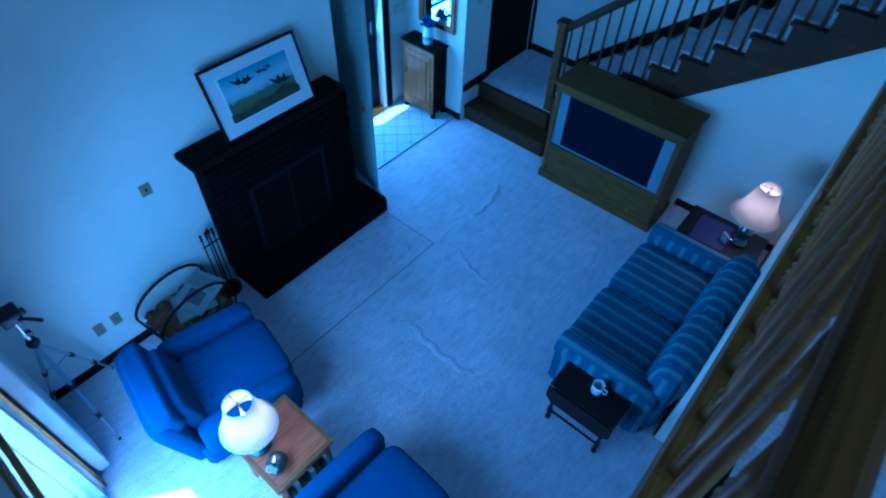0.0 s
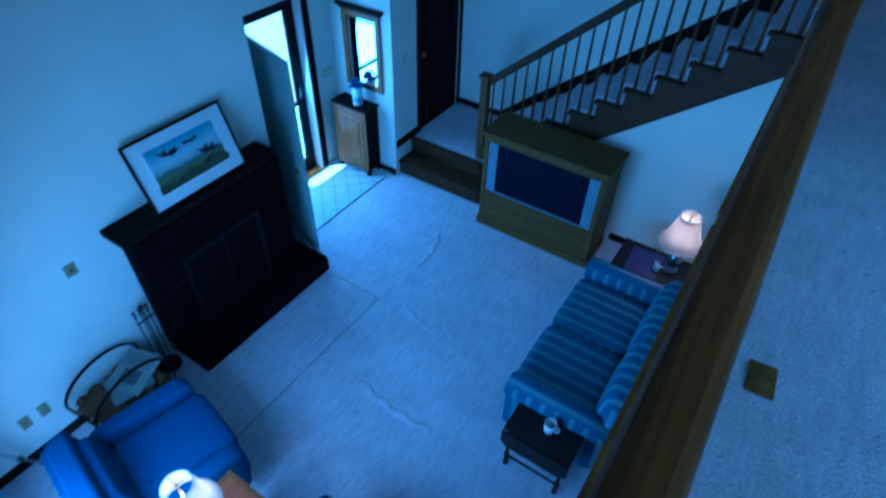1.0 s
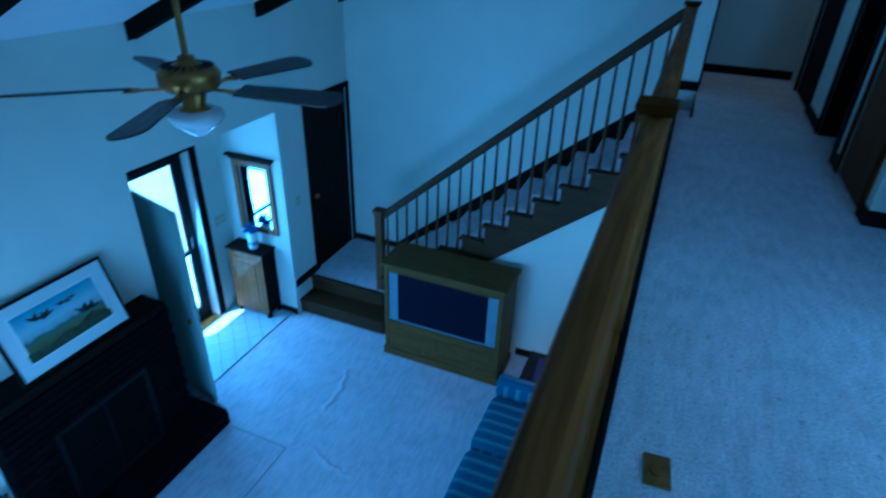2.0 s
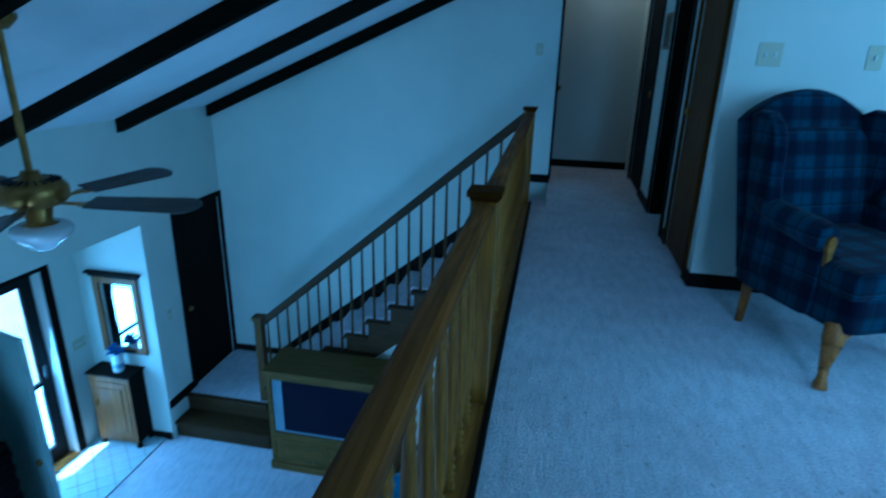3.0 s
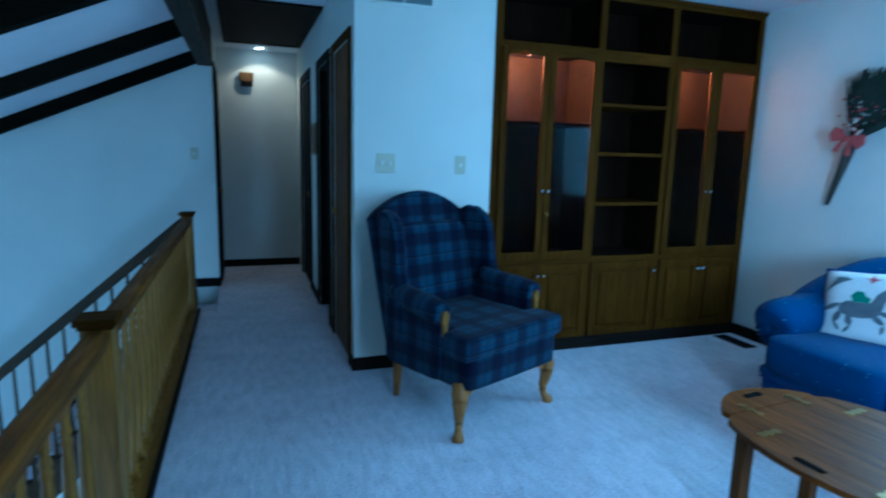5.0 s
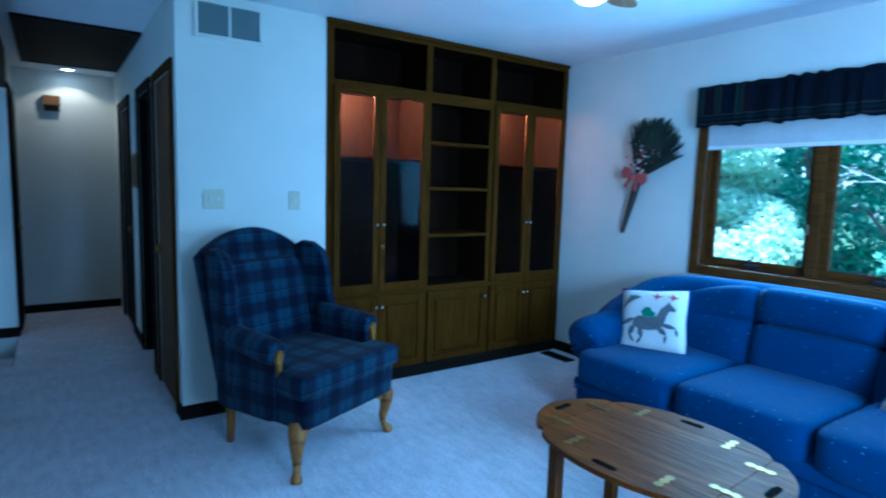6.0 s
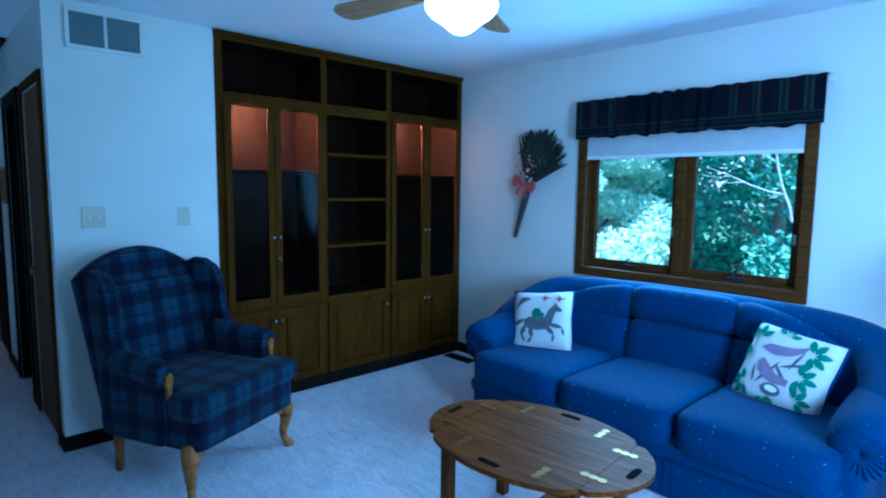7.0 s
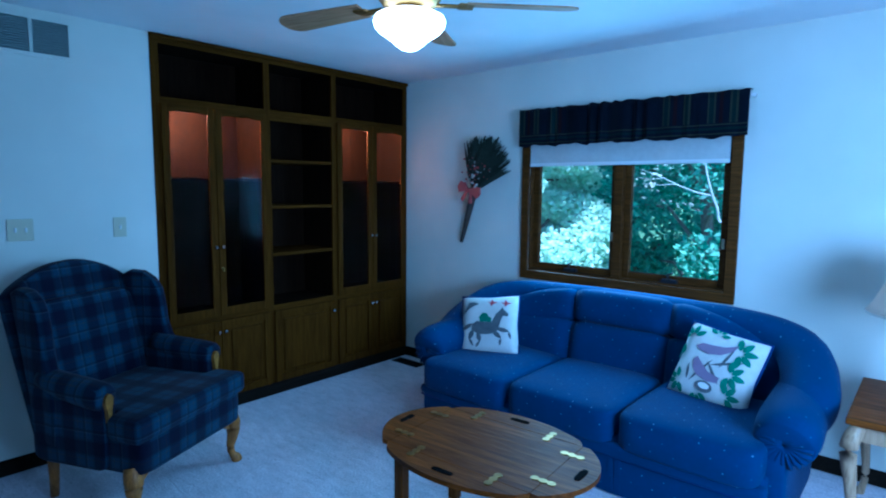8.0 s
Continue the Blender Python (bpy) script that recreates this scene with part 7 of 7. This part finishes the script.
# carpet seams and ripples in the living room
def ripple(pts, w, h):
    bm = bmesh.new()
    n = len(pts)
    rows2 = []
    for i, (x, y) in enumerate(pts):
        d = Vector((pts[min(i + 1, n - 1)][0] - pts[max(i - 1, 0)][0], pts[min(i + 1, n - 1)][1] - pts[max(i - 1, 0)][1])).normalized()
        s = Vector((-d.y, d.x))
        k = math.sin(math.pi * i / (n - 1)) ** 0.5
        rows2.append([bm.verts.new((x + s.x * w * u, y + s.y * w * u, F - 0.002 + h * k * (0.5 + 0.5 * math.cos(math.pi * u)))) for u in (-1, -0.66, -0.33, 0, 0.33, 0.66, 1)])
    for a, b in zip(rows2, rows2[1:]):
        for j in range(6):
            bm.faces.new((a[j], b[j], b[j + 1], a[j + 1]))
    structure(put("carpet_ripple", bm, M_CARPET, smooth=True), "raised ripple in the carpet", "carpet")


def bent(a, b, sag, n=14):
    (x0, y0), (x1, y1) = a, b
    return [(x0 + (x1 - x0) * i / n + (sag * math.sin(math.pi * i / n) + 0.022 * math.sin(i * 1.9)) * (y1 - y0), y0 + (y1 - y0) * i / n - (sag * math.sin(math.pi * i / n) + 0.022 * math.sin(i * 1.9)) * (x1 - x0)) for i in range(n + 1)]


ripple(bent((-2.45, 3.75), (-2.55, 4.45), 0.08), 0.045, 0.017)
ripple(bent((-2.33, 3.42), (-1.75, 3.25), 0.06), 0.04, 0.012)
ripple(bent((-2.10, 2.50), (-1.25, 2.45), 0.06), 0.045, 0.013)
# thin dark strips stand for the shadow in the carpet seams
structure(put("carpet_seam", boxes((-2.495, -2.487, 1.3, 3.30, F, F + 0.003), (-3.10, -2.495, 3.296, 3.304, F, F + 0.003)), plain("seam_shadow", (0.22, 0.22, 0.23), 0.95)), "seam line in the carpet, its shadow drawn as a dark strip", "carpet")

# ---------- outdoors ----------
structure(put("ground", boxes((-150, 150, -150, 150, F - 0.6, F - 0.3)), M_GRASS), "grass ground round the house", "ground")
structure(put("pavement", boxes((-40.0, XD - 0.15, 1.5, 12.0, F - 0.3, F - 0.06)), M_PAVE), "pale concrete entry path and drive", "pavement")


def leaf_cloud(bm, centre, radii, count, size, rnd):
    for i in range(count):
        d = Vector((rnd.gauss(0, 1), rnd.gauss(0, 1), rnd.gauss(0, 1))).normalized() * (rnd.random() ** 0.45)
        p = Vector((centre[0] + d.x * radii[0], centre[1] + d.y * radii[1], centre[2] + d.z * radii[2]))
        s = size * rnd.uniform(0.6, 1.4)
        n = Vector((rnd.gauss(-0.4, 0.6), rnd.gauss(-0.2, 0.6), rnd.gauss(0.7, 0.5))).normalized()
        u = n.cross(Vector((rnd.gauss(0, 1), rnd.gauss(0, 1), rnd.gauss(0, 1)))).normalized()
        w = n.cross(u)
        a = [bm.verts.new(p - u * s), bm.verts.new(p + w * s * 0.5), bm.verts.new(p + u * s), bm.verts.new(p - w * s * 0.5)]
        bm.faces.new(a)


def tree(x, y, h, spread, seed, leaf_material, label, clumps=16, leaves=420, size=0.09):
    rnd = random.Random(seed)
    t = thing("tree", pose(x, y, F - 0.3), label, "tree", "garden trees")
    trunk = bmesh.new()
    top = Vector((rnd.uniform(-0.4, 0.4), rnd.uniform(-0.4, 0.4), h))
    tube([(0, 0, 0), top * 0.35 + Vector((0.1, -0.1, 0)), top * 0.7, top], [0.17, 0.13, 0.08, 0.02], 8, trunk)
    cr = bmesh.new()
    for k in range(clumps):
        f = 0.28 + 0.72 * (k + 0.5) / clumps
        a = k * 2.4 + rnd.uniform(-0.4, 0.4)
        r = spread * (1.15 - 0.75 * f) * rnd.uniform(0.55, 1.0)
        c = top * f + Vector((r * math.cos(a), r * math.sin(a), rnd.uniform(-0.3, 0.3)))
        tube([top * (f - 0.1), (top * (f - 0.05) + c) / 2 + Vector((0, 0, 0.15)), c], [0.05, 0.03, 0.01], 5, trunk, cap=False)
        rr = rnd.uniform(0.7, 1.15) * spread * 0.38
        leaf_cloud(cr, c, (rr, rr, rr * 0.7), leaves, size, rnd)
    part("trunk", trunk, M_BARK, t)
    part("crown", cr, leaf_material, t)
    return t


DARK, SUNLIT = "leafy green tree outside the loft window", "tree outside the loft window, sunlight put into its pale leaf colour"
tree(11.6, 3.3, 8.0, 2.4, 1, M_LEAF, DARK, 18, 700, 0.07)
tree(12.6, 5.4, 9.0, 2.4, 2, M_LEAF, DARK, 18, 700, 0.07)
tree(15.0, 4.2, 10.0, 3.2, 3, M_LEAF, DARK, 18, 600, 0.09)
tree(15.5, 9.0, 10.0, 3.4, 5, M_LEAF, DARK, 18, 600, 0.09)
tree(9.3, 6.0, 7.4, 2.0, 9, M_LEAF_SUN, SUNLIT, 26, 2000, 0.055)
tree(9.9, 5.3, 4.3, 1.4, 10, M_LEAF_SUN, SUNLIT, 18, 1800, 0.055)
tree(13.2, 2.2, 6.0, 1.2, 14, M_LEAF_SUN, SUNLIT, 9, 160, 0.06)
rnd = random.Random(21)
bm = bmesh.new()
for k in range(90):
    leaf_cloud(bm, (rnd.uniform(18, 25), rnd.uniform(-2, 24), rnd.uniform(F, 9.0)), (2.2, 2.2, 1.7), 480, 0.15, rnd)
tagged(put("far_woods", bm, M_LEAF), "dense green woods behind the garden", "woods", "", "stuff")
# a bare limb in front of the leaves
bb = thing("bare_branch", pose(0, 0, 0), "pale bare branch reaching through the leaves", "branch")
bm = soft_tube([(8.9, 2.20, F - 0.3), (8.9, 2.22, -0.6), (8.95, 2.28, 0.7), (8.9, 2.34, 1.05), (8.9, 2.46, 1.10), (8.9, 2.50, 1.28), (8.9, 2.57, 1.45), (8.9, 2.66, 1.75), (8.9, 2.72, 2.1), (8.9, 2.74, 2.5)], [0.04, 0.034, 0.026, 0.020, 0.019, 0.018, 0.017, 0.014, 0.012, 0.009], 6, 3)
tube([(8.9, 2.57, 1.45), (8.9, 2.76, 1.49), (8.85, 2.97, 1.57), (8.85, 3.22, 1.69), (8.8, 3.56, 1.83)], [0.014, 0.012, 0.010, 0.007, 0.004], 6, bm)
tube([(8.85, 3.05, 1.61), (8.8, 3.28, 1.60), (8.8, 3.52, 1.62)], [0.007, 0.005, 0.003], 5, bm)
tube([(8.85, 3.24, 1.70), (8.8, 3.40, 1.68), (8.8, 3.6, 1.71)], [0.006, 0.004, 0.003], 5, bm)
tube([(8.9, 2.69, 1.88), (8.85, 2.86, 1.98), (8.85, 3.06, 2.02)], [0.009, 0.006, 0.004], 5, bm)
tube([(8.9, 2.46, 1.10), (8.9, 2.36, 1.03), (8.9, 2.28, 1.02)], [0.010, 0.008, 0.005], 5, bm)
part("limb", bm, M_DEADWOOD, bb)

# ---------- small pieces, last ----------
def clipped(poly, x0, x1, y0, y1):
    """Cut an outline to a rectangle."""
    for axis, lim, sign in ((0, x0, 1), (0, x1, -1), (1, y0, 1), (1, y1, -1)):
        res = []
        for i, q in enumerate(poly):
            o = poly[i - 1]
            dq, do = sign * (q[axis] - lim), sign * (o[axis] - lim)
            if (dq >= 0) != (do >= 0):
                k = do / (do - dq)
                res.append((o[0] + k * (q[0] - o[0]), o[1] + k * (q[1] - o[1])))
            if dq >= 0:
                res.append(q)
        poly = res
        if len(poly) < 3:
            return []
    return poly


# entry tiles laid on the diagonal, cut at the edges
ts = 0.152
whole = None
half = ts * 0.7071 - 0.004
for i in range(-2, 9):
    for j in range(-2, 18):
        cx, cy = XD + 0.04 + i * ts * 0.7071, 3.31 + j * ts * 0.7071
        if (i + j) % 2:
            continue
        outl = clipped([(cx + half, cy), (cx, cy + half), (cx - half, cy), (cx, cy - half)], XD + 0.004, -3.642, 3.264, 4.996)
        if len(outl) < 3:
            continue
        uncut = len(outl) == 4 and max(q[0] for q in outl) - min(q[0] for q in outl) > 2 * half - 1e-4 and max(q[1] for q in outl) - min(q[1] for q in outl) > 2 * half - 1e-4
        if uncut and whole is not None:
            b = new("tile", whole.data)
            b.parent = tile_floor
        else:
            b = part("tile", prism([(x - cx, y - cy) for x, y in outl], 0.006, 'z', 0.0), M_TILE, tile_floor)
            whole = b if uncut else whole
        b.matrix_basis = pose(cx, cy, F + 0.008)

# fireplace bricks
bl_, bh_ = 0.2, 0.062
bm = boxes((0.0, 0.022, 0.004, bl_ - 0.004, 0.004, bh_ - 0.004), bevel=0.003, seg=1)
proto = None
z = F + 0.18
row = 0
while z + bh_ < -1.46:
    y = 1.80 - (bl_ / 2 if row % 2 else 0.0)
    while y < 3.20:
        y0b, y1b = max(y, 1.80), min(y + bl_, 3.21)
        zc, yc = z + bh_ / 2, (y0b + y1b) / 2
        if y1b - y0b > 0.06 and not (2.08 < yc < 2.90 and zc < F + 0.94):
            if proto is None:
                proto = part("brick", bm, M_BRICK, FIRE)
                b = proto
            else:
                b = new("brick", proto.data)
                b.parent = FIRE
            b.matrix_basis = Matrix.Translation((-3.428, y0b, z)) @ Matrix.Diagonal((1, (y1b - y0b) / bl_, 1, 1))
        y += bl_
    z += bh_
    row += 1
for i in range(7):
    for j in range(2):
        b = new("brick", proto.data)
        b.parent = FIRE
        b.matrix_basis = Matrix.Translation((-3.55 + 0.205 * j, 1.835 + i * 0.2137, F + 0.162)) @ pose(0, 0, 0, 0, 0, 0) @ Matrix.Diagonal((1.0 / 0.022 * 0.2, 1.06, 0.022 / 0.062 * 1.0, 1))
for i in range(7):
    for k in range(2):
        b = new("brick", proto.data)
        b.parent = FIRE
        b.matrix_basis = Matrix.Translation((-3.148, 1.835 + i * 0.2137, F + 0.01 + k * 0.075)) @ Matrix.Diagonal((1, 1.06, 1.15, 1))
